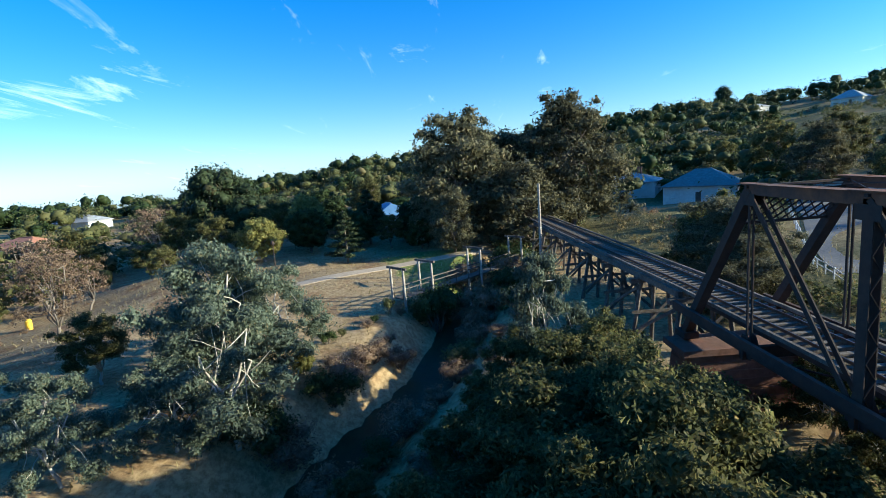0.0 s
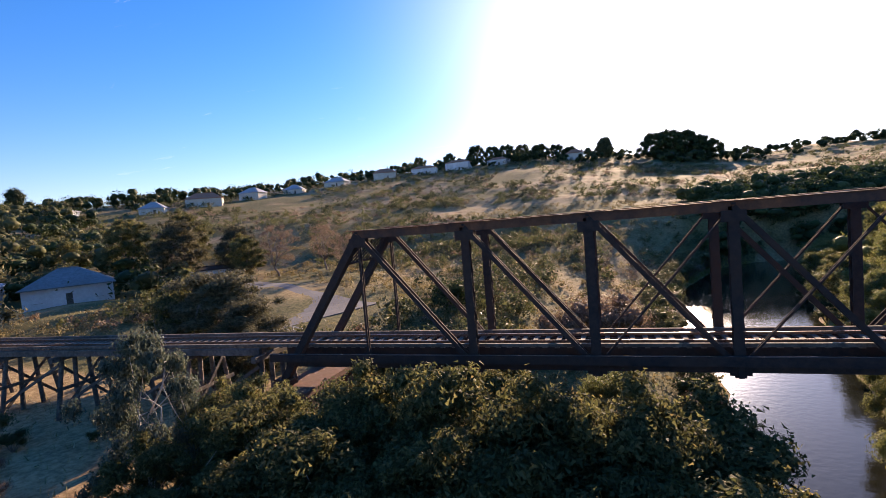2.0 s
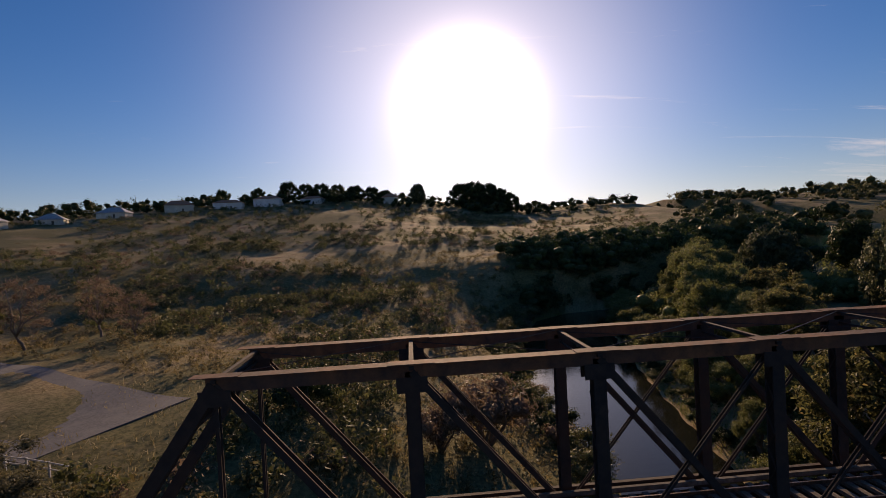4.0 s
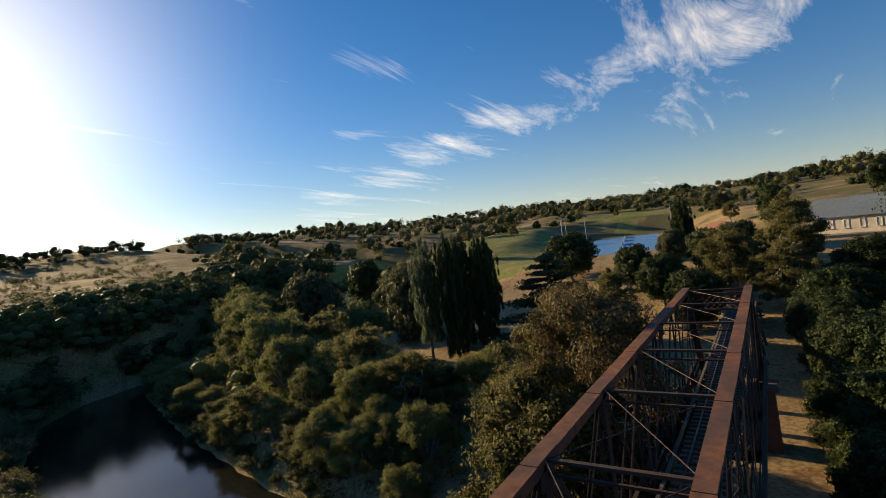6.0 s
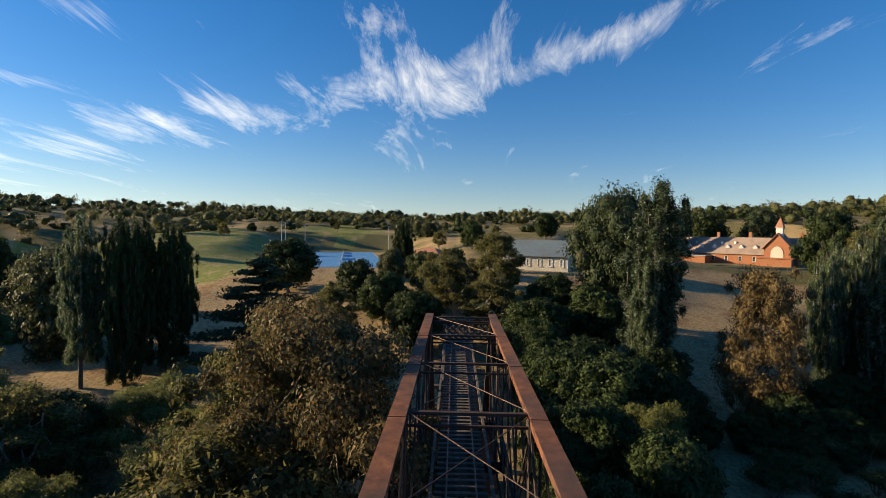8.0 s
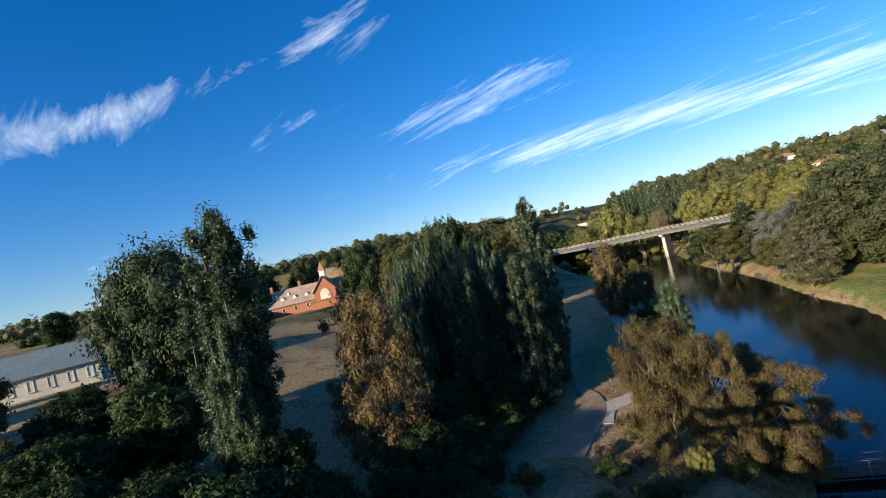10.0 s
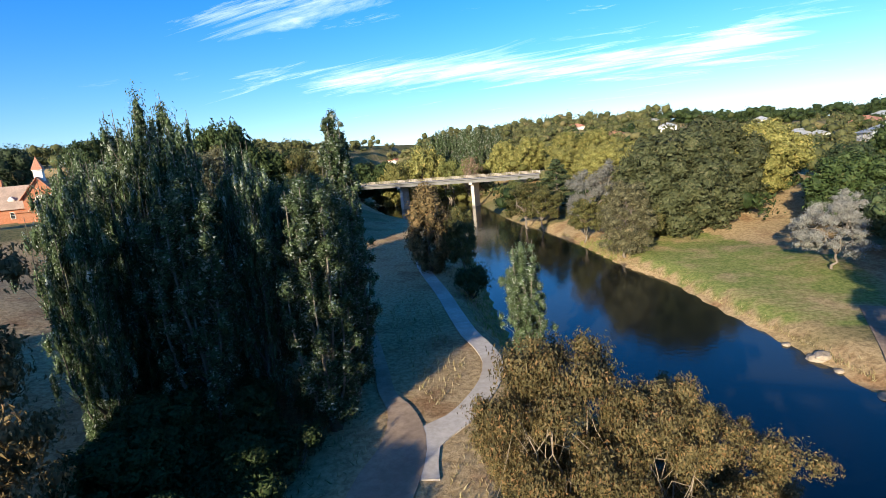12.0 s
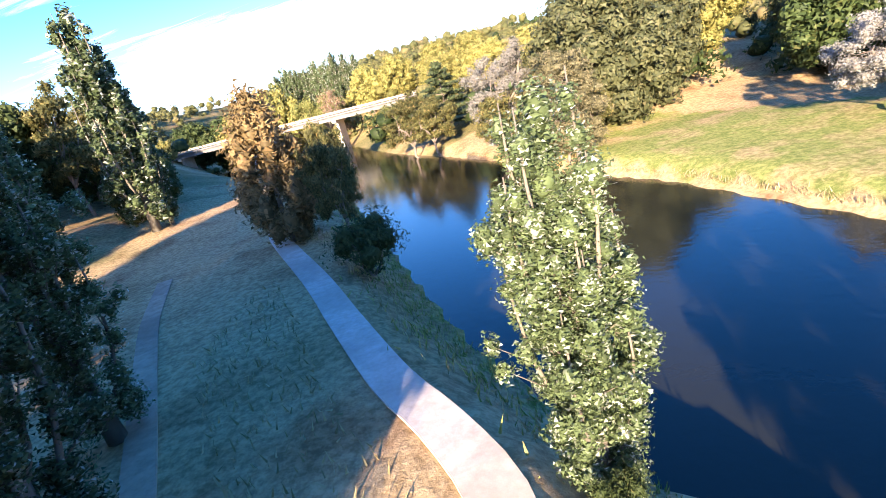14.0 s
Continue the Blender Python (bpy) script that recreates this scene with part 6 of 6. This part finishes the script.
house(-90, 31, 13, 9, 4.2, 1.8, 55, WHITE_WALL, GREY_ROOF, "white weatherboard cottage with a pale iron roof", chimney=True)
house(-74, 40, 13, 10, 3.4, 3.0, 52, WHITE_WALL, HALL_ROOF, "pale cottage with a grey hipped iron roof")
house(-63, 61, 13, 5, 3.2, 0.5, 25, WHITE_WALL, DARK_IRON, "long low shed with a dark skillion roof", hip=False, windows=2, name="shed")
house(-85, -25, 14, 9, 3.0, 2.2, 20, PALE_WALL, BLUE_ROOF, "house with a blue metal roof among trees")
for hx, hy, ht in ((-163, 205, 22), (-165, 172, 40), (-171, 147, 35), (-149, 231, 15), (-137, 255, 2), (-115, 286, 18), (-98, 304, 22), (-80, 320, 15), (-52, 340, 5), (-200, 129, 40), (-1, 356, 0)):
    house(hx + (hy * 7 % 11) - 5, hy, 10 + (hx * 7 % 9), 8, 3.0 + (hy % 3) * 1.3, 1.8 + hx % 2, ht + (hx * 13 % 40) - 20, PALE_WALL if hx % 2 else WHITE_WALL, GREY_ROOF if hy % 2 else RED_ROOF, "pale suburban house on the ridge", windows=4, group="houses on the ridge")
for k, (hx, hy) in enumerate(((-118, -76), (-131, -98), (-96, -116), (-100, -150), (-60, -190), (-30, -230), (-80, -240), (-150, -140), (10, -280), (-10, -330), (60, -330), (-60, -320), (-120, -220), (210, -330), (240, -420), (300, -380), (-40, -280), (30, -360), (-95, -290), (-25, -390), (90, -420), (130, -450), (-120, -340), (40, -430), (-70, -400), (-10, -250), (-55, -255), (170, -470))):
    house(hx, hy, 15, 10, 3.2, 2.3, (k * 37) % 90, WHITE_WALL if k % 3 else PALE_WALL, GREY_ROOF if k % 2 else RED_ROOF, "house among trees on the valley side", windows=3, group="valley houses")

# the long hall above the bridge
hall = house(141, -17.8, 16, 10, 4.1, 2.6, -113, PALE_WALL, HALL_ROOF, "long cream hall with a pale blue-grey iron roof", hip=False, windows=6, name="hall", base=15.2)
part("lean_to", Solid().box(-7, -8.0, -1, 8, -5.0, 3.3), hall, "", PALE_WALL)
part("lean_to_roof", Solid().add([(-7.6, -8.6, 3.2), (8.6, -8.6, 3.2), (8.6, -4.9, 4.6), (-7.6, -4.9, 4.6), (-7.6, -8.6, 3.08), (8.6, -8.6, 3.08), (8.6, -4.9, 4.48), (-7.6, -4.9, 4.48)], [(0, 1, 2, 3), (7, 6, 5, 4), (0, 4, 5, 1), (1, 5, 6, 2), (2, 6, 7, 3), (3, 7, 4, 0)]), hall, "dull green-grey verandah roof", HALL_ROOF)
for k in range(6):
    window_part(hall, (-5.8 + 2.5 * k, -8.02, 1.7), (1, 0, 0), (0, -1, 0), 0.8, 1.6)
tank = thing("water_tank", pose(133, -29, ground(133, -29)), "galvanised water tank beside the hall", "water tank")
part("shell", Solid().tube([(0, 0, -0.5), (0, 0, 2.4)], [1.3, 1.3], 20), tank, "", STEEL)
part("lid", Solid().tube([(0, 0, 2.4), (0, 0, 2.75)], [1.34, 0.2], 20), tank, "", STEEL)


def build_church(x, y, turn_):
    z = ground(x, y) + 0.1
    c = thing("convent_building", pose(x, y, z, 0, 0, turn_), "red brick building with dormers and a small bell turret", "convent")
    l, w, e, r = 20.0, 5.5, 4.0, 5.6
    s = Solid().box(-l, -w, -2, l, w, e)
    for k in (-1, 1):
        s.add([(k * l, -w, e), (k * l, w, e), (k * l, 0, e + r)], [(0, 1, 2)])
    part("wall", s, c, "", WARM_BRICK)
    v = [(-l - .5, -w - .7, e - .3), (l + .5, -w - .7, e - .3), (l + .5, 0, e + r + .2), (-l - .5, 0, e + r + .2), (l + .5, w + .7, e - .3), (-l - .5, w + .7, e - .3)]
    roof = part("roof", Solid().add(v + [(a, b, q - .2) for a, b, q in v], [(0, 1, 2, 3), (3, 2, 4, 5), (0, 6, 7, 1), (5, 4, 10, 11), (9, 8, 7, 6), (11, 10, 8, 9)]), c, "weathered tan roof tiles", TAN_TILES)
    for i in range(6):
        px = -16.5 + i * 4.6
        d = Solid().box(px - 0.7, -4.2, e + 0.6, px + 0.7, -1.8, e + 1.9)
        d.add([(px - 0.9, -4.4, e + 1.9), (px + 0.9, -4.4, e + 1.9), (px, -4.4, e + 3.0), (px - 0.9, -0.6, e + 1.9), (px + 0.9, -0.6, e + 1.9), (px, -0.6, e + 3.0)], [(0, 1, 2), (5, 4, 3), (0, 2, 5, 3), (2, 1, 4, 5), (0, 3, 4, 1)])
        dm = part("dormer", d, roof, "", WHITE_WALL)
        if i < 4:
            u = Solid().box(px + 1.7, -2.6, e + 3.2, px + 2.4, -1.2, e + 4.2)
            part("vent_dormer", u, roof, "", WHITE_WALL)
        window_part(c, (px, -w - 0.03, 1.9), (1, 0, 0), (0, -1, 0), 1.0, 1.7)
    # front gable
    g = Solid().box(10.5, -9.5, -2, 18.5, -w, 6.5)
    g.add([(10.5, -9.5, 6.5), (18.5, -9.5, 6.5), (14.5, -9.5, 11.2), (10.5, -2, 6.5), (18.5, -2, 6.5), (14.5, -2, 11.2)], [(0, 1, 2), (5, 4, 3)])
    part("front_gable", g, c, "", WARM_BRICK)
    v = [(9.9, -10.1, 5.9), (14.5, -10.1, 11.5), (14.5, -1, 11.5), (9.9, -1, 5.9), (19.1, -10.1, 5.9), (19.1, -1, 5.9)]
    part("gable_roof", Solid().add(v + [(a, b, q - .25) for a, b, q in v], [(0, 1, 2, 3), (1, 4, 5, 2), (0, 6, 7, 1), (1, 7, 10, 4), (9, 8, 7, 6), (8, 11, 10, 7)]), c, "", RED_ROOF)
    arch = Solid()
    pts = [(14.5 + 1.9 * math.cos(a), -9.56, 4.2 + 2.6 * math.sin(a)) for a in np.linspace(0, math.pi, 13)] + [(12.6, -9.56, 1.6), (16.4, -9.56, 1.6)]
    arch.add(pts + [(a, b - 0.12, q) for a, b, q in pts], [tuple(range(15)), tuple(range(29, 14, -1))] + [(i, i + 15, (i + 1) % 15 + 15, (i + 1) % 15) for i in range(15)])
    part("arched_panel", arch, c, "pale plastered arch", PALE_WALL)
    part("porch", Solid().box(9.5, -13.2, -2, 19.5, -9.5, 2.6).box(9.1, -13.6, 2.6, 19.9, -9.5, 2.9), c, "low brick porch", WARM_BRICK)
    t = Solid().box(13.5, -7.5, 10.2, 15.5, -5.5, 13.2).box(13.3, -7.7, 13.2, 15.7, -5.3, 13.4)
    tur = part("bell_turret", t, c, "", WHITE_WALL)
    part("spire", Solid().add([(13.2, -7.8, 13.4), (15.8, -7.8, 13.4), (15.8, -5.2, 13.4), (13.2, -5.2, 13.4), (14.5, -6.5, 17.0)], [(0, 1, 4), (1, 2, 4), (2, 3, 4), (3, 0, 4), (3, 2, 1, 0)]), tur, "", RED_ROOF)
    for px in (-8, 3, 18.8):
        part("chimney", Solid().box(px, 0.4, e + 3, px + 1, 1.4, e + r + 2.2), c, "", WARM_BRICK)
    part("wing", Solid().box(-17, -12, -2, -8, -w, 2.6), c, "", WARM_BRICK)
    part("wing_roof", Solid().box(-17.4, -12.4, 2.6, -7.6, -w, 2.85), c, "", GREY_ROOF)


build_church(213.9, -105.3, 225)

# ---------------------------------------------------------------- sports court
court = thing("sports_court", pose(190, 41, 14.46, 0, 0, 12), "blue hard sports court with white lines", "sports court")
part("slab", Solid().box(-48.5, -12.5, -0.6, 48.5, 12.5, 0), court, "", CONCRETE)
part("surface", Solid().box(-48, -12, 0.004, 48, 12, 0.02), court, "", COURT_BLUE)
for k in (-36, -12, 12, 36):
    for q in (-5, 5):
        part("line", Solid().box(k + q - 0.05, -11, 0.022, k + q + 0.05, 11, 0.026), court, "", LINE_WHITE)
    part("net", Solid().box(k - 6, -0.02, 0.1, k + 6, 0.02, 1.0).tube([(k - 6.2, 0, 0), (k - 6.2, 0, 1.1)], [0.05, 0.05], 6).tube([(k + 6.2, 0, 0), (k + 6.2, 0, 1.1)], [0.05, 0.05], 6), court, "", STEEL)
for lx, ly in ((139, 44), (168, 53), (196, 26), (168, 20), (214, 61)):
    g = ground(lx, ly)
    p = thing("floodlight_pole", pose(lx, ly, g), "tall steel floodlight pole by the court", "light pole", "floodlights")
    part("pole", Solid().tube([(0, 0, -0.3), (0, 0, 11)], [0.14, 0.07], 8), p, "", STEEL)
    part("crossarm", Solid().beam((0, -1.1, 10.8), (0, 1.1, 10.8), 0.1, 0.1), p, "", STEEL)
    for q in (-0.9, 0.9):
        part("lamp_head", Solid().box(-0.25, q - 0.25, 10.85, 0.25, q + 0.25, 11.15), p, "", DARK_IRON)
house(170, 10, 9, 6, 2.6, 1.4, 60, PALE_WALL, RED_ROOF, "small clubhouse with a low tiled roof", windows=2)
house(162, 16, 3, 2.4, 2.2, 0.3, 60, BRICK, DARK_IRON, "dark brick shelter at the court corner", hip=False, windows=1, name="shelter")

# ---------------------------------------------------------------- road bridge upstream
rb = thing("road_bridge", pose(0, 0, 0), "concrete road bridge on slab piers across the river", "bridge")
RB0, RB1 = Vector((62, -204, 0)), Vector((178, -218.6, 0))
rd = (RB1 - RB0).normalized()
rp = Vector((-rd.y, rd.x, 0))
deck = Solid().beam(RB0 + Vector((0, 0, 10.8)), RB1 + Vector((0, 0, 10.8)), 9.0, 0.4)
for k in (-3.4, -1.2, 1.2, 3.4):
    deck.beam(RB0 + rp * k + Vector((0, 0, 10.0)), RB1 + rp * k + Vector((0, 0, 10.0)), 0.6, 1.3)
part("deck", deck, rb, "", ASPHALT)
for k in (-4.4, 4.4):
    r = Solid()
    for zz in (11.4, 11.8):
        r.beam(RB0 + rp * k + Vector((0, 0, zz)), RB1 + rp * k + Vector((0, 0, zz)), 0.08, 0.12)
    for i in range(46):
        q = RB0.lerp(RB1, i / 45) + rp * k + Vector((0, 0, 10.95))
        r.beam(q, q + Vector((0, 0, 0.95)), 0.1, 0.1)
    part("railing", r, rb, "", CONCRETE)
for f in (0.13, 0.39, 0.67, 0.9):
    q = RB0.lerp(RB1, f)
    part("pier", Solid().beam(q + Vector((0, 0, -2)), q + Vector((0, 0, 8.8)), 5.0, 1.3, rd).beam(q - rp * 4 + Vector((0, 0, 9.0)), q + rp * 4 + Vector((0, 0, 9.0)), 1.4, 0.8), rb, "", CONCRETE)

# ---------------------------------------------------------------- weir with its railed walkway
weir = thing("weir", pose(0, 0, 0), "low concrete weir with a railed walkway", "weir")
WA, WB = Vector((36.5, -47.4, 0)), Vector((46.0, -43.2, 0))
wd = (WB - WA).normalized()
wp = Vector((-wd.y, wd.x, 0))
part("wall", Solid().beam(WA + Vector((0, 0, -0.4)), WB + Vector((0, 0, -0.5)), 1.0, 1.4), weir, "", DARK_CONCRETE)
part("walkway", Solid().beam(WA + wp * 0.9 + Vector((0, 0, 0.5)), WB + wp * 0.9 + Vector((0, 0, 0.5)), 1.2, 0.16), weir, "", TIMBER)
for k in (0.35, 1.45):
    for zz in (1.0, 1.45):
        part("rail", Solid().tube([WA + wp * k + Vector((0, 0, zz)), WB + wp * k + Vector((0, 0, zz))], [0.025, 0.025], 6), weir, "", TIMBER)
    for i in range(9):
        q = WA.lerp(WB, i / 8) + wp * k
        part("post", Solid().tube([q + Vector((0, 0, 0.3)), q + Vector((0, 0, 1.5))], [0.03, 0.03], 6), weir, "", TIMBER)
for k in (-2.2, 2.0):
    part("abutment", Solid().beam(WA + wp * k + wd * 1.0 + Vector((0, 0, 0.1)), WA + wp * k * 0.7 - wd * 4.6 + Vector((0, 0, 0.9)), 1.3, 0.9), weir, "sloping pale concrete wing wall", OLD_CONCRETE)
part("ramp", Solid().beam(WA + wd * 0.6 + Vector((0, 0, 0.3)), WA - wd * 5.0 + Vector((0, 0, 1.1)), 2.2, 0.3), weir, "", OLD_CONCRETE)
rng = random.Random(21)
rock_meshes = []
for k in range(4):
    bm = bmesh.new()
    bmesh.ops.create_icosphere(bm, subdivisions=2, radius=1.0)
    for v in bm.verts:
        v.co *= 0.75 + 0.5 * (noise.noise(v.co * 1.3 + Vector((k * 7, 0, 0))) * 0.5 + 0.5)
        v.co.z *= 0.6
    me = bpy.data.meshes.new("rock")
    bm.to_mesh(me)
    bm.free()
    me.materials.append(ROCK)
    rock_meshes.append(me)
for i in range(34):
    x, y = rng.uniform(26, 38), rng.uniform(-42, -22)
    if i > 20:
        y = rng.uniform(-78, -50)
        x = float(np.interp(y, RIVER_Y, RIVER_A)) + rng.uniform(-1.4, 0.6)
    s = rng.uniform(0.25, 0.8)
    ob = new("rock", rng.choice(rock_meshes))
    ob.matrix_world = Matrix.Translation((x, y, max(ground(x, y), -0.25) + 0.05 * s)) @ pose(0, 0, 0, rng.uniform(-15, 15), rng.uniform(-15, 15), rng.uniform(0, 360)) @ Matrix.Diagonal((s * 1.3, s, s, 1))
    tagged(ob, "brown water-worn rock at the river's edge", "rock", "river rocks")

# ---------------------------------------------------------------- creek footbridge and park furniture
fb = thing("footbridge", pose(0, 0, 0), "narrow timber footbridge hung between tall frames", "footbridge")
F0, F1 = Vector((-21.0, -18.2, 6.6)), Vector((-33.5, -4.6, 6.9))
fd = (F1 - F0).normalized()
fp = Vector((-fd.y, fd.x, 0)).normalized()
part("deck", Solid().beam(F0, F1, 1.3, 0.14), fb, "", TIMBER)
for k in (-0.75, 0.75):
    part("handrail", Solid().beam(F0 + fp * k + Vector((0, 0, 1.0)), F1 + fp * k + Vector((0, 0, 1.0)), 0.08, 0.1), fb, "", TIMBER)
    for i in range(11):
        q = F0.lerp(F1, i / 10) + fp * k
        part("baluster", Solid().beam(q, q + Vector((0, 0, 1.0)), 0.08, 0.08), fb, "", TIMBER)
for f in (0.0, 0.2, 0.6, 1.0):
    q = F0.lerp(F1, f)
    for k in (-1.0, 1.0):
        w = q + fp * k
        part("post", Solid().tube([(w.x, w.y, min(ground(w.x, w.y), q.z) - 0.4), (w.x, w.y, q.z + 3.2)], [0.14, 0.12], 8), fb, "", PALE_TIMBER)
    part("crosshead", Solid().beam(q - fp * 1.5 + Vector((0, 0, 3.1)), q + fp * 1.5 + Vector((0, 0, 3.1)), 0.2, 0.2), fb, "", TIMBER)
pole = thing("utility_pole", pose(-30.6, -2.0, ground(-30.6, -2.0), 0, 3), "plain leaning timber pole beside the line", "pole")
part("shaft", Solid().tube([(0, 0, -0.5), (0, 0, 16.4 - ground(-30.6, -2.0))], [0.2, 0.13], 9), pole, "", PALE_TIMBER)
lamp = thing("park_lamp", pose(-31.5, -33.6, ground(-31.5, -33.6)), "slim dark park lamp post on the grass", "lamp post")
part("post", Solid().tube([(0, 0, -0.3), (0, 0, 5.2)], [0.09, 0.06], 8), lamp, "", DARK_IRON)
part("head", Solid().tube([(0, 0, 5.2), (0, 0, 5.5), (0, 0, 5.8)], [0.08, 0.26, 0.1], 10), lamp, "", DARK_IRON)
binn = thing("litter_bin", pose(-30, -63, ground(-30, -63)), "yellow litter bin on the dry grass", "bin")
part("body", Solid().tube([(0, 0, -0.1), (0, 0, 1.1)], [0.32, 0.36], 12), binn, "", YELLOW)
part("lid", Solid().tube([(0, 0, 1.1), (0, 0, 1.3)], [0.4, 0.25], 12), binn, "", YELLOW)
fence = thing("fence", pose(0, 0, 0), "pale post-and-rail fence along the asphalt yard", "fence")
FX = [(-46, 38), (-36, 32), (-27, 26.5), (-19, 22), (-11, 19)]
for (ax, ay), (bx, by) in zip(FX[:-1], FX[1:]):
    for i in range(4):
        x, y = ax + (bx - ax) * i / 4, ay + (by - ay) * i / 4
        g = ground(x, y)
        part("post", Solid().box(x - 0.06, y - 0.06, g - 0.3, x + 0.06, y + 0.06, g + 1.1), fence, "", WHITE_WALL)
        x2, y2 = ax + (bx - ax) * (i + 1) / 4, ay + (by - ay) * (i + 1) / 4
        for zz in (0.55, 1.0):
            part("rail", Solid().beam((x, y, g + zz), (x2, y2, ground(x2, y2) + zz), 0.05, 0.1), fence, "", WHITE_WALL)


# ---------------------------------------------------------------- grass along banks and paths
def grass(name, label, spots, mat, size):
    rng_ = np.random.default_rng(len(spots))
    p = np.array([(x, y, ground(x, y) + size * 0.35) for x, y in spots])
    out = np.tile(np.array([[0, 0, 2.2]]), (len(p), 1))
    me = leaf_mesh(name, p, np.full(len(p), size), mat, rng_, 0.2, 0, axis=out)
    tagged(new(name, me), label, "grass", kind="stuff")


rng = random.Random(33)
spots = []
for _ in range(26000):
    y = rng.uniform(-125, 116)
    if rng.random() < 0.55:
        x = float(np.interp(y, RIVER_Y, RIVER_B)) + abs(rng.gauss(0, 1.6)) + 0.3
    else:
        x = float(np.interp(y, RIVER_Y, RIVER_A)) - abs(rng.gauss(0, 1.4)) - 0.2
    if y > -48 or x > 52:
        spots.append((x, y))
grass("bank_grass", "long green and straw grass fringing the water", spots, GREEN_BLADES, 0.5)
spots = [(rng.uniform(-62, 20), rng.uniform(-60, 40)) for _ in range(9000)] + [(rng.uniform(-20, 34), rng.uniform(20, 120)) for _ in range(9000)] + [(rng.uniform(56, 76), rng.uniform(-90, -36)) for _ in range(6000)]
for _ in range(5000):
    y = rng.uniform(-135, -48)
    spots.append((float(np.interp(y, RIVER_Y, RIVER_A)) - 0.5 - abs(rng.gauss(0, 0.5)), y))
trodden = np.array(PATHS)
spots = [q for q in spots if ground(*q) > 0.25 and np.hypot(*(trodden - q).T).min() > 2.2]
grass("pasture_grass", "tufts of dry straw-coloured grass", spots, GRASS_BLADES, 0.45)
